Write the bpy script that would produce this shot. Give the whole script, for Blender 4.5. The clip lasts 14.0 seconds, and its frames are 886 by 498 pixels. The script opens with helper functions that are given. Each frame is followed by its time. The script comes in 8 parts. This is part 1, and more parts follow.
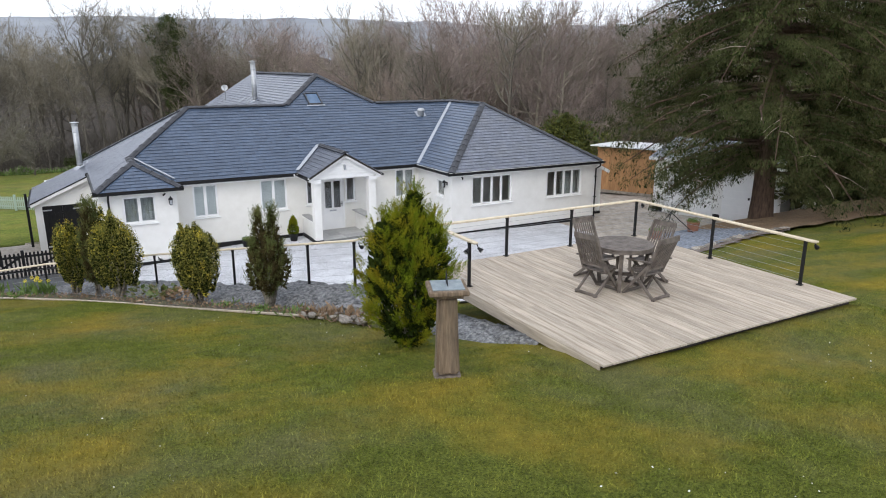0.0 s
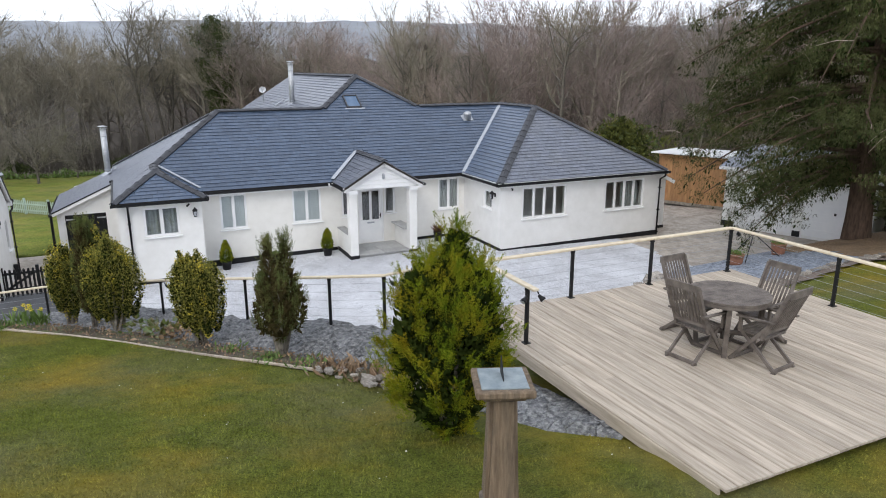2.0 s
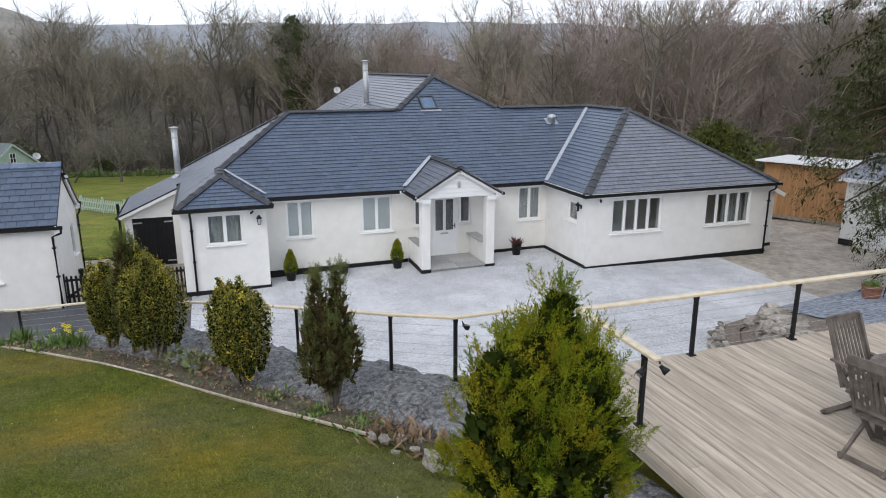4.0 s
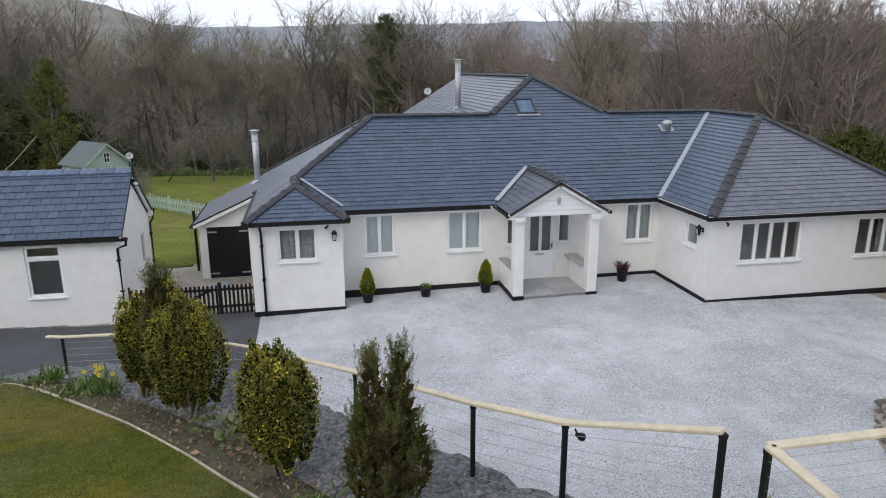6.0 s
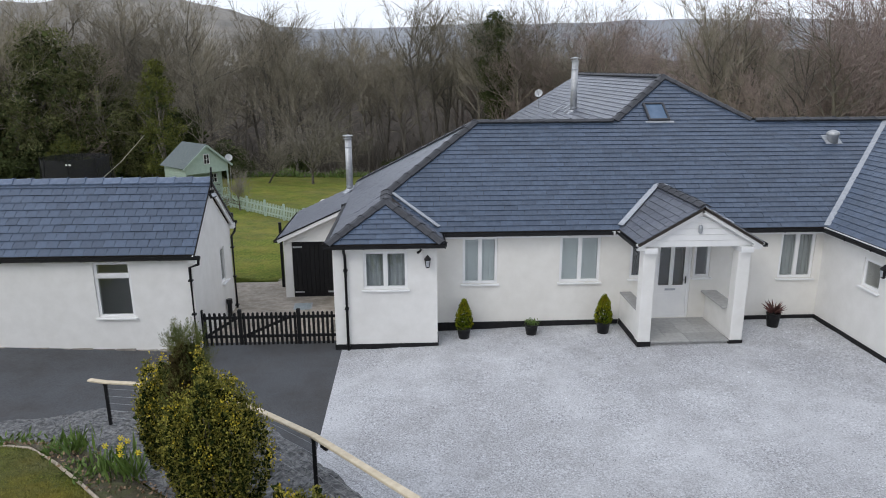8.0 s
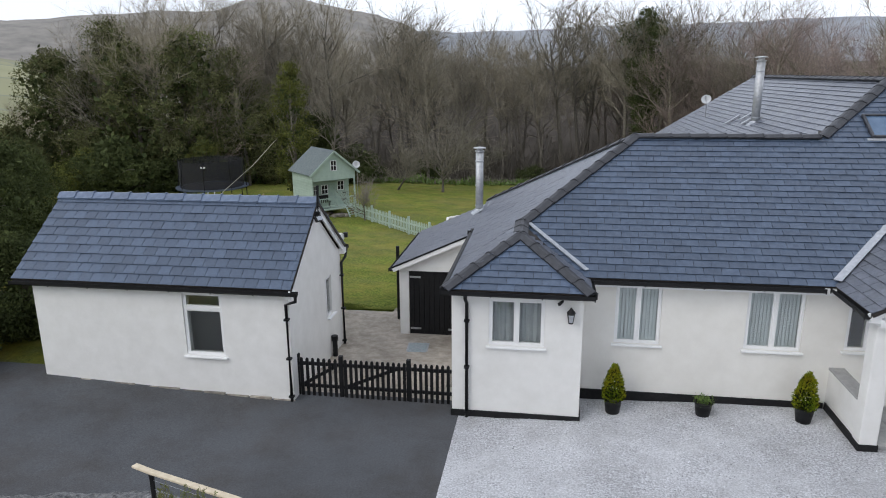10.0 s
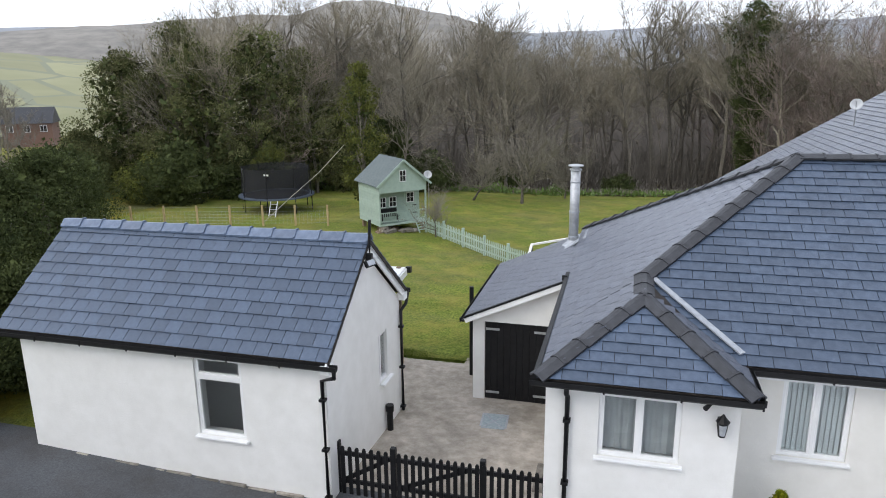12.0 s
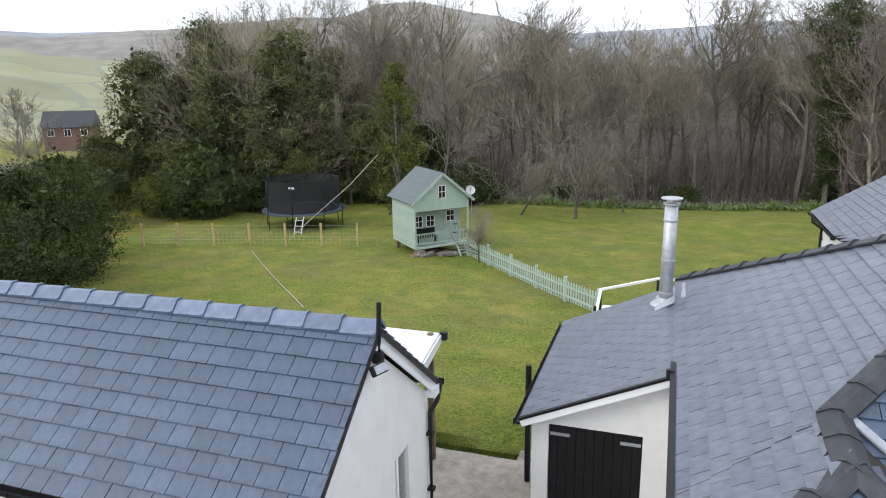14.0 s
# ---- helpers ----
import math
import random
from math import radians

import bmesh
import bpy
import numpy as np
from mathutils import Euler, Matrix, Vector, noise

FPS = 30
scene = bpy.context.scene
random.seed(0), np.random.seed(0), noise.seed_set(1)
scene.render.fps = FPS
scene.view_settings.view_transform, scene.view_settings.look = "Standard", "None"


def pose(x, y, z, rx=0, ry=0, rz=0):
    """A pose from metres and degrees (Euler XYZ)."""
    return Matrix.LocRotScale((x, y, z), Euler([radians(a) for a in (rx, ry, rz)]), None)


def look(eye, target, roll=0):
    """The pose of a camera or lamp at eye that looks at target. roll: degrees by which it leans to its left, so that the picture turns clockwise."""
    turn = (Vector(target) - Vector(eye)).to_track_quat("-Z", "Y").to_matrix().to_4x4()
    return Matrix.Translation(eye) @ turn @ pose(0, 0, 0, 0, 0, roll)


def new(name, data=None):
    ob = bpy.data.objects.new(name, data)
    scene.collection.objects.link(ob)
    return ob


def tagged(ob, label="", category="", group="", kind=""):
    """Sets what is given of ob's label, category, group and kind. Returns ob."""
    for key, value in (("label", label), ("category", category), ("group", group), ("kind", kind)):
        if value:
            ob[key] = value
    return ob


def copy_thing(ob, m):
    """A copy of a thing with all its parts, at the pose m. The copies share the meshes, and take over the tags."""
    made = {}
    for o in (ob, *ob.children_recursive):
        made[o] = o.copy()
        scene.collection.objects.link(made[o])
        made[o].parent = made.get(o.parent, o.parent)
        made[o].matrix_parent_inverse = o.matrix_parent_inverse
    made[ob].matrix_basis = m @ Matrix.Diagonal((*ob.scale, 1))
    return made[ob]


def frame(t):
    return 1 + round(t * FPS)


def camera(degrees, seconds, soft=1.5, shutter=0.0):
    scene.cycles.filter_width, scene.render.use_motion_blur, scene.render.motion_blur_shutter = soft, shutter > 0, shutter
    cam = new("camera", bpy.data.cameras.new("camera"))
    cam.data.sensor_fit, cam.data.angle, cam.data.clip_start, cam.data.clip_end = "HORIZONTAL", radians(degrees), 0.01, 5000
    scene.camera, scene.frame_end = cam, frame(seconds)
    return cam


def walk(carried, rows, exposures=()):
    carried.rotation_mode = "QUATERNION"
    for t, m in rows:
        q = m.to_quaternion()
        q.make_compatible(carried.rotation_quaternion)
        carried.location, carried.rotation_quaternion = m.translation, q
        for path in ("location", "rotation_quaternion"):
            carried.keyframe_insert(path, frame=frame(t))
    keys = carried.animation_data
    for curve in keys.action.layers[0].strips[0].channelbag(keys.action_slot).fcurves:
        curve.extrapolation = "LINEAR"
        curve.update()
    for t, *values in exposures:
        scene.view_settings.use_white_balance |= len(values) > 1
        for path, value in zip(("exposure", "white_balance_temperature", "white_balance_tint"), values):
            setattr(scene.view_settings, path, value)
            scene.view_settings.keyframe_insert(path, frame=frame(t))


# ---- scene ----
cam = camera(65.99, 14.0, soft=1.0)
PATH = [
    # seconds, x, y, z, yaw, pitch, lean
    (0.0, 0.297, 0.520, 6.661, -28.96, -15.10, 0.07),
    (0.5, 0.651, 1.121, 6.645, -28.46, -15.08, 0.03),
    (1.0, 0.924, 1.707, 6.632, -27.68, -15.04, -0.01),
    (1.5, 1.183, 2.229, 6.603, -26.53, -15.00, -0.05),
    (2.0, 1.423, 2.727, 6.582, -25.09, -14.95, -0.08),
    (4.5, 2.310, 5.215, 6.520, -16.76, -14.92, -0.18),
    (5.0, 2.500, 5.858, 6.524, -14.76, -14.95, -0.19),
    (5.5, 2.656, 6.475, 6.521, -12.94, -14.91, -0.21),
    (6.0, 2.791, 7.177, 6.513, -10.98, -14.88, -0.22),
    (6.5, 2.886, 7.886, 6.503, -9.22, -14.86, -0.23),
    (7.0, 2.956, 8.608, 6.496, -7.23, -14.85, -0.25),
    (7.5, 3.006, 9.347, 6.487, -5.10, -14.82, -0.26),
    (8.0, 3.052, 10.093, 6.483, -2.37, -14.82, -0.28),
    (8.5, 3.060, 10.854, 6.481, 0.50, -14.80, -0.31),
    (9.0, 3.032, 11.725, 6.476, 3.68, -14.70, -0.33),
    (11.5, 2.225, 16.224, 6.440, 13.90, -14.43, -0.55),
    (12.0, 1.975, 17.174, 6.436, 15.19, -14.41, -0.61),
    (12.5, 1.727, 18.099, 6.432, 16.27, -14.38, -0.68),
    (13.0, 1.439, 19.112, 6.454, 17.25, -14.39, -0.76),
    (13.5, 1.154, 20.155, 6.472, 18.18, -14.40, -0.85),
    (14.0, 0.791, 21.226, 6.434, 18.84, -14.27, -0.95),
]
walk(cam, [(t, pose(x, y, z, 0, 0, yaw) @ pose(0, 0, 0, 90 + pitch, 0, 0) @ pose(0, 0, 0, 0, 0, lean)) for t, x, y, z, yaw, pitch, lean in PATH],
     [(0.0, 0.64), (4.5, 0.37), (6.5, 0.21), (9.0, 0.21), (11.5, 0.58), (14.0, 0.84)])


# ---- world, sun, exposure ----
SUN_EL, SUN_ROT = radians(40), radians(222)
world = bpy.data.worlds.new("overcast_sky")
scene.world = world
world.use_nodes = True
wn, wl = world.node_tree.nodes, world.node_tree.links
sky = wn.new("ShaderNodeTexSky")
sky.sky_type, sky.sun_disc, sky.sun_elevation, sky.sun_rotation = "NISHITA", False, SUN_EL, SUN_ROT
sky.dust_density, sky.air_density = 1.5, 1.0
grey_sky = wn.new("ShaderNodeHueSaturation")
grey_sky.inputs["Saturation"].default_value = 0.22
grey_sky.inputs["Value"].default_value = 1.0
cloud = wn.new("ShaderNodeMixRGB")
cloud.inputs[0].default_value = 0.75
cloud.inputs[2].default_value = (5.6, 6.05, 7.0, 1)
wl.new(sky.outputs[0], grey_sky.inputs["Color"])
wl.new(grey_sky.outputs[0], cloud.inputs[1])
wl.new(cloud.outputs[0], wn["Background"].inputs["Color"])
wn["Background"].inputs["Strength"].default_value = 0.155
sun = new("sun", bpy.data.lights.new("sun", "SUN"))
sun.data.energy, sun.data.angle, sun.data.color = 0.6, radians(25), (1.0, 0.95, 0.88)
sun.matrix_world = look((0, 0, 60), (0 - 60 * math.sin(SUN_ROT) / math.tan(SUN_EL), 0 - 60 * math.cos(SUN_ROT) / math.tan(SUN_EL), 0))


# ---- materials ----
def material(name, dark, light, scale=6.0, rough=0.8, bump=0.0, bump_scale=60.0, big=0.25, big_scale=0.35, metal=0.0,
             tint=None, tint_scale=1.3, tint_amount=0.5, island=0.0, obj_rand=0.0, stretch=(1, 1, 1), spec=0.5, tint2=None, tint2_scale=0.6, tint2_amount=0.6, tint_detail=(9.0, 0.74)):
    m = bpy.data.materials.new(name)
    m.use_nodes = True
    n, k = m.node_tree.nodes, m.node_tree.links
    b = n["Principled BSDF"]
    b.inputs["Metallic"].default_value = metal
    b.inputs["Specular IOR Level"].default_value = spec
    co = n.new("ShaderNodeTexCoord")
    mp = n.new("ShaderNodeMapping")
    mp.inputs["Scale"].default_value = stretch
    k.new(co.outputs["Object"], mp.inputs["Vector"])

    def noise_tex(s, detail=5.0, rg=0.6):
        t = n.new("ShaderNodeTexNoise")
        t.inputs["Scale"].default_value, t.inputs["Detail"].default_value, t.inputs["Roughness"].default_value = s, detail, rg
        k.new(mp.outputs[0], t.inputs["Vector"])
        return t.outputs["Fac"]

    ramp = n.new("ShaderNodeValToRGB")
    ramp.color_ramp.elements[0].position, ramp.color_ramp.elements[1].position = 0.32, 0.68
    ramp.color_ramp.elements[0].color, ramp.color_ramp.elements[1].color = (*dark, 1), (*light, 1)
    k.new(noise_tex(scale), ramp.inputs[0])
    col = ramp.outputs[0]
    for tint, tint_scale, tint_amount in [q for q in ((tint2, tint2_scale, tint2_amount), (tint, tint_scale, tint_amount)) if q[0]]:
        tr = n.new("ShaderNodeValToRGB")
        tr.color_ramp.elements[0].position, tr.color_ramp.elements[1].position = 0.45, 0.68
        tr.color_ramp.elements[0].color, tr.color_ramp.elements[1].color = (0, 0, 0, 1), (tint_amount,) * 3 + (1,)
        k.new(noise_tex(tint_scale, *tint_detail), tr.inputs[0])
        mx = n.new("ShaderNodeMixRGB")
        mx.inputs[2].default_value = (*tint, 1)
        k.new(tr.outputs[0], mx.inputs[0])
        k.new(col, mx.inputs[1])
        col = mx.outputs[0]

    def vary(fac, amount, col):
        h = n.new("ShaderNodeHueSaturation")
        mr = n.new("ShaderNodeMapRange")
        mr.inputs["To Min"].default_value, mr.inputs["To Max"].default_value = 1 - amount, 1 + amount
        k.new(fac, mr.inputs["Value"])
        k.new(mr.outputs[0], h.inputs["Value"])
        k.new(col, h.inputs["Color"])
        return h.outputs[0]

    if big:
        col = vary(noise_tex(big_scale, 3.0), big, col)
    if island:
        g = n.new("ShaderNodeNewGeometry")
        col = vary(g.outputs["Random Per Island"], island, col)
    if obj_rand:
        oi = n.new("ShaderNodeObjectInfo")
        col = vary(oi.outputs["Random"], obj_rand, col)
    k.new(col, b.inputs["Base Color"])
    rr = n.new("ShaderNodeMapRange")
    rr.inputs["To Min"].default_value, rr.inputs["To Max"].default_value = max(0.02, rough - 0.12), min(1, rough + 0.12)
    k.new(noise_tex(scale * 2.3), rr.inputs["Value"])
    k.new(rr.outputs[0], b.inputs["Roughness"])
    if bump:
        bp = n.new("ShaderNodeBump")
        bp.inputs["Strength"].default_value, bp.inputs["Distance"].default_value = bump, 0.03
        k.new(noise_tex(bump_scale, 8.0, 0.7), bp.inputs["Height"])
        k.new(bp.outputs[0], b.inputs["Normal"])
    return m


GRASS = material("grass", (0.040, 0.056, 0.009), (0.185, 0.205, 0.038), 40, 0.95, 1.0, 70, 0.38, 6.0, tint=(0.30, 0.225, 0.032), tint_scale=0.5, tint_amount=0.75, spec=0.1, tint2=(0.185, 0.165, 0.09), tint2_scale=0.38, tint2_amount=0.6, tint_detail=(5.0, 0.62))
BACKGRASS = material("mown_grass", (0.062, 0.092, 0.014), (0.225, 0.262, 0.050), 14, 0.95, 1.0, 30, 0.35, 1.1, tint=(0.27, 0.23, 0.06), tint_scale=0.7, tint_amount=0.75, tint2=(0.17, 0.15, 0.075), tint2_scale=0.3, tint2_amount=0.6, spec=0.1)
BACKBLADE = material("rough_grass_blade", (0.07, 0.11, 0.016), (0.17, 0.21, 0.04), 3, 0.9, island=0.4, spec=0.1)
BLADE = material("grass_blade", (0.095, 0.122, 0.018), (0.205, 0.225, 0.04), 3, 0.8, 0, 60, 0.38, 7.0, tint=(0.33, 0.235, 0.036), tint_scale=0.5, tint_amount=0.72, island=0.42, spec=0.1, tint2=(0.20, 0.182, 0.10), tint2_scale=0.38, tint2_amount=0.6, tint_detail=(5.0, 0.62))
RENDER = material("white_render", (0.75, 0.74, 0.71), (0.81, 0.80, 0.775), 3, 0.85, 0.25, 45, 0.05, 0.6)
CREAM = material("cream_render", (0.75, 0.73, 0.68), (0.80, 0.782, 0.735), 3, 0.85, 0.25, 45, 0.05, 0.6)
UPVC = material("white_upvc", (0.80, 0.80, 0.80), (0.84, 0.84, 0.83), 4, 0.35, 0, 60, 0.03)
BLACK = material("black_plastic", (0.005, 0.005, 0.006), (0.012, 0.012, 0.013), 8, 0.5, 0.1, 80, 0.2, spec=0.3)
PLINTH = material("black_masonry_paint", (0.006, 0.006, 0.007), (0.016, 0.016, 0.017), 12, 0.65, 0.4, 50, 0.2, spec=0.3)
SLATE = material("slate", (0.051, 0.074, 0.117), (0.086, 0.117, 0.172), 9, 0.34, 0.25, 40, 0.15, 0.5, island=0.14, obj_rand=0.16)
# paler copy of the slate, with the sky's sheen put into its colour
SLATE_SKYLIT = material("skylit_slate", (0.092, 0.104, 0.135), (0.165, 0.180, 0.220), 9, 0.32, 0.25, 40, 0.15, 0.5, tint=(0.18, 0.18, 0.17), tint_scale=1.2, tint_amount=0.3, island=0.12, obj_rand=0.12)
RIDGE = material("ridge_tile", (0.024, 0.025, 0.030), (0.046, 0.048, 0.056), 9, 0.5, 0.3, 50, 0.2, island=0.1, obj_rand=0.2)
RIDGE_BLUE = material("blue_clay_ridge", (0.08, 0.115, 0.18), (0.14, 0.18, 0.26), 8, 0.32, 0.2, 40, 0.2, obj_rand=0.15)
LEAD = material("lead_flashing", (0.33, 0.35, 0.38), (0.48, 0.50, 0.53), 14, 0.5, 0.3, 40, 0.15, metal=0.3)
STEEL = material("stainless_flue", (0.40, 0.41, 0.42), (0.55, 0.56, 0.57), 10, 0.5, 0.1, 60, 0.15, metal=0.55)
GRAVEL = material("pale_gravel", (0.30, 0.30, 0.315), (0.86, 0.865, 0.89), 30, 0.95, 1.0, 70, 0.10, 0.35, tint=(0.84, 0.85, 0.87), tint_scale=0.35, tint_amount=0.6, tint2=(0.38, 0.375, 0.375), tint2_scale=1.1, tint2_amount=0.5, spec=0.15)
PEBBLE = material("grey_gravel_stone", (0.34, 0.345, 0.365), (0.70, 0.71, 0.73), 4, 0.9, island=0.38)
ASPHALT = material("asphalt", (0.062, 0.066, 0.074), (0.105, 0.11, 0.118), 30, 0.85, 0.5, 120, 0.3, 0.5, tint=(0.045, 0.036, 0.028), tint_scale=0.6, tint_amount=0.6)
CONCRETE = material("worn_concrete", (0.35, 0.305, 0.255), (0.54, 0.48, 0.41), 5, 0.85, 0.6, 60, 0.22, 0.7, tint=(0.17, 0.145, 0.11), tint_scale=1.3, tint_amount=0.65)
PAVING = material("grey_paving", (0.34, 0.34, 0.33), (0.44, 0.44, 0.43), 10, 0.8, 0.2, 60, 0.1, obj_rand=0.1)
DECK = material("weathered_decking", (0.325, 0.268, 0.206), (0.565, 0.487, 0.394), 4, 0.75, 0.35, 30, 0.2, 0.8, obj_rand=0.12, stretch=(5, 0.35, 5), tint=(0.27, 0.235, 0.19), tint_scale=1.6, tint_amount=0.5)
DARKWOOD = material("dark_stained_timber", (0.02, 0.016, 0.013), (0.045, 0.036, 0.03), 6, 0.8, 0.3, 40)
RAILWOOD = material("pale_handrail_timber", (0.55, 0.46, 0.32), (0.69, 0.60, 0.45), 5, 0.65, 0.2, 30, 0.15, stretch=(2, 2, 2))
TEAK = material("silvered_teak", (0.085, 0.069, 0.058), (0.19, 0.16, 0.136), 7, 0.75, 0.4, 50, 0.2)
OAK = material("oak_post", (0.16, 0.11, 0.07), (0.34, 0.25, 0.165), 7, 0.8, 0.8, 40, 0.25, stretch=(4, 4, 0.4), tint=(0.075, 0.06, 0.045), tint_scale=2.4, tint_amount=0.8)
VERDIGRIS = material("blue_grey_slate_dial", (0.16, 0.20, 0.22), (0.26, 0.30, 0.31), 12, 0.5, 0.2, 50, 0.2)
ROCK = material("dark_rock", (0.06, 0.062, 0.068), (0.25, 0.255, 0.265), 9, 0.75, 1.0, 26, 0.35, 1.2, tint=(0.50, 0.50, 0.48), tint_scale=14, tint_amount=0.8, tint2=(0.045, 0.045, 0.045), tint2_scale=3.0, tint2_amount=0.7, obj_rand=0.25, stretch=(1, 1, 2.2))
STONE = material("limestone", (0.165, 0.142, 0.118), (0.38, 0.345, 0.295), 7, 0.9, 0.9, 30, 0.25, 1.5, obj_rand=0.45, island=0.3)
EARTH = material("brown_rubble_earth", (0.13, 0.10, 0.08), (0.27, 0.22, 0.18), 16, 0.95, 1.0, 40, 0.25, 1.0)
SOIL = material("soil", (0.055, 0.042, 0.03), (0.13, 0.105, 0.08), 14, 0.95, 1.0, 40, 0.3, 1.2, tint=(0.10, 0.125, 0.03), tint_scale=2.6, tint_amount=0.8)
LITTER = material("leaf_litter", (0.055, 0.044, 0.032), (0.12, 0.096, 0.07), 2, 0.95, 0.6, 12, 0.25, 0.15)
BARK = material("tree_bark", (0.055, 0.048, 0.038), (0.22, 0.195, 0.16), 10, 0.95, 0.5, 30, 0.3, 0.2, obj_rand=0.3)
TWIG = material("bare_twig", (0.125, 0.110, 0.080), (0.29, 0.256, 0.196), 3, 0.95, 0, 30, 0.25, 0.08, obj_rand=0.28)
TWIG_RED = material("reddish_twig", (0.185, 0.143, 0.125), (0.385, 0.305, 0.268), 3, 0.95, 0, 30, 0.2, 0.08, obj_rand=0.25)
# darker than the twigs: shade low among the trunks is in this colour
THICKET = material("brushwood_painted_shade", (0.042, 0.037, 0.03), (0.115, 0.10, 0.08), 3, 0.95, 0, 30, 0.3, 0.1)
EVERGREEN = material("evergreen_leaf", (0.062, 0.074, 0.028), (0.178, 0.182, 0.074), 2.5, 0.85, 0, 30, 0.3, 0.5, tint=(0.12, 0.10, 0.06), tint_scale=0.6, tint_amount=0.4, island=0.35, obj_rand=0.2, spec=0.15)
FIR = material("fir_needles", (0.030, 0.040, 0.014), (0.090, 0.100, 0.036), 1.5, 0.9, 0, 30, 0.3, 0.4, tint=(0.075, 0.055, 0.022), tint_scale=0.8, tint_amount=0.6, island=0.35, spec=0.12)
IVY = material("ivy_leaf", (0.068, 0.084, 0.017), (0.185, 0.19, 0.048), 2, 0.85, 0, 30, 0.3, 0.5, island=0.35, obj_rand=0.15, spec=0.15)
BUSH = material("golden_juniper", (0.07, 0.125, 0.009), (0.225, 0.26, 0.016), 3.2, 0.95, 0, 30, 0.35, 3.0, tint=(0.36, 0.21, 0.015), tint_scale=2.6, tint_amount=0.6, island=0.4, spec=0.04)
THUJA = material("thuja", (0.065, 0.092, 0.026), (0.155, 0.18, 0.055), 4, 0.85, 0, 30, 0.3, 1.5, tint=(0.21, 0.145, 0.06), tint_scale=3.0, tint_amount=0.6, island=0.3, spec=0.15)
BOX_LEAF = material("variegated_leaf", (0.052, 0.07, 0.012), (0.16, 0.165, 0.028), 5, 0.6, 0, 30, 0.3, 1.5, tint=(0.60, 0.50, 0.10), tint_scale=17, tint_amount=0.85, island=0.45, spec=0.25)
# near-black greens: the shade inside a plant is put into these two colours
LEAF_SHADE = material("inner_leaf_painted_shade", (0.012, 0.020, 0.006), (0.030, 0.042, 0.012), 3, 0.95, spec=0.05)
JUNIPER_SHADE = material("juniper_spray_painted_shade", (0.014, 0.025, 0.004), (0.036, 0.05, 0.009), 3, 0.95, spec=0.05)
CORDYLINE = material("dark_red_strap_leaf", (0.06, 0.025, 0.022), (0.15, 0.06, 0.05), 4, 0.6, island=0.3)
TIP = material("yellow_leaf_tip", (0.46, 0.36, 0.03), (0.70, 0.56, 0.06), 6, 0.7, island=0.2, spec=0.2)
HEDGE = material("hedge_leaf", (0.030, 0.042, 0.016), (0.082, 0.098, 0.032), 1.8, 0.85, 0, 30, 0.35, 0.4, island=0.4, spec=0.15)
SAGE = material("sage_green_paint", (0.33, 0.42, 0.36), (0.40, 0.49, 0.42), 5, 0.7, 0.15, 40, 0.12, obj_rand=0.06)
FELT = material("grey_roofing_felt", (0.10, 0.125, 0.125), (0.16, 0.185, 0.185), 10, 0.9, 0.4, 60, 0.2)
CEDAR = material("orange_timber_boards", (0.30, 0.15, 0.06), (0.46, 0.25, 0.11), 5, 0.7, 0.3, 30, 0.15, stretch=(3, 3, 0.4), obj_rand=0.12)
POST = material("new_softwood", (0.42, 0.30, 0.15), (0.55, 0.42, 0.24), 6, 0.8, 0.3, 40)
TERRACOTTA = material("terracotta", (0.20, 0.085, 0.05), (0.31, 0.14, 0.085), 8, 0.8, 0.3, 40)
NET = material("black_netting", (0.012, 0.012, 0.014), (0.022, 0.022, 0.026), 6, 0.9, 0.2, 80)
BLUEPAD = material("blue_padding", (0.045, 0.06, 0.085), (0.075, 0.095, 0.13), 6, 0.5, 0.1, 40)
WIRE = material("galvanised_wire", (0.28, 0.29, 0.30), (0.42, 0.43, 0.44), 10, 0.4, 0, 40, metal=0.6)
ROPE = material("pale_rope", (0.33, 0.31, 0.25), (0.45, 0.42, 0.34), 10, 0.9, 0.2, 80)
CHIPS = material("bark_chips", (0.17, 0.105, 0.055), (0.36, 0.25, 0.15), 22, 0.95, 1.0, 60, 0.25, 0.8, tint=(0.10, 0.07, 0.045), tint_scale=1.5, tint_amount=0.5)
BLUESLATE = material("blue_slate_chippings", (0.08, 0.095, 0.125), (0.36, 0.395, 0.45), 11, 0.8, 1.0, 30, 0.2, 1.2)
BLIND = material("vertical_blind_fabric", (0.66, 0.70, 0.70), (0.76, 0.80, 0.79), 6, 0.8, 0, 40, 0.05)
CURTAIN = material("grey_net_curtain", (0.30, 0.32, 0.32), (0.42, 0.44, 0.44), 6, 0.9, 0, 40, 0.1)
# interior surfaces kept pale so that the window panes look less dark
INSIDE = material("pale_interior_fill", (0.66, 0.65, 0.62), (0.76, 0.75, 0.72), 2, 0.9)
DISH = material("pale_grey_enamel", (0.42, 0.43, 0.44), (0.52, 0.53, 0.54), 5, 0.5)
BRICK = material("far_red_brick", (0.14, 0.085, 0.062), (0.21, 0.125, 0.09), 8, 0.9, 0.2, 30)
YELLOW = material("daffodil_yellow", (0.75, 0.60, 0.03), (0.85, 0.72, 0.08), 6, 0.6)
STRAP = material("green_strap_leaf", (0.07, 0.13, 0.02), (0.15, 0.22, 0.05), 5, 0.6, island=0.3)
BERGENIA = material("bergenia_leaf", (0.06, 0.10, 0.025), (0.16, 0.19, 0.06), 4, 0.4, tint=(0.26, 0.08, 0.05), tint_scale=4, tint_amount=0.5, island=0.3)
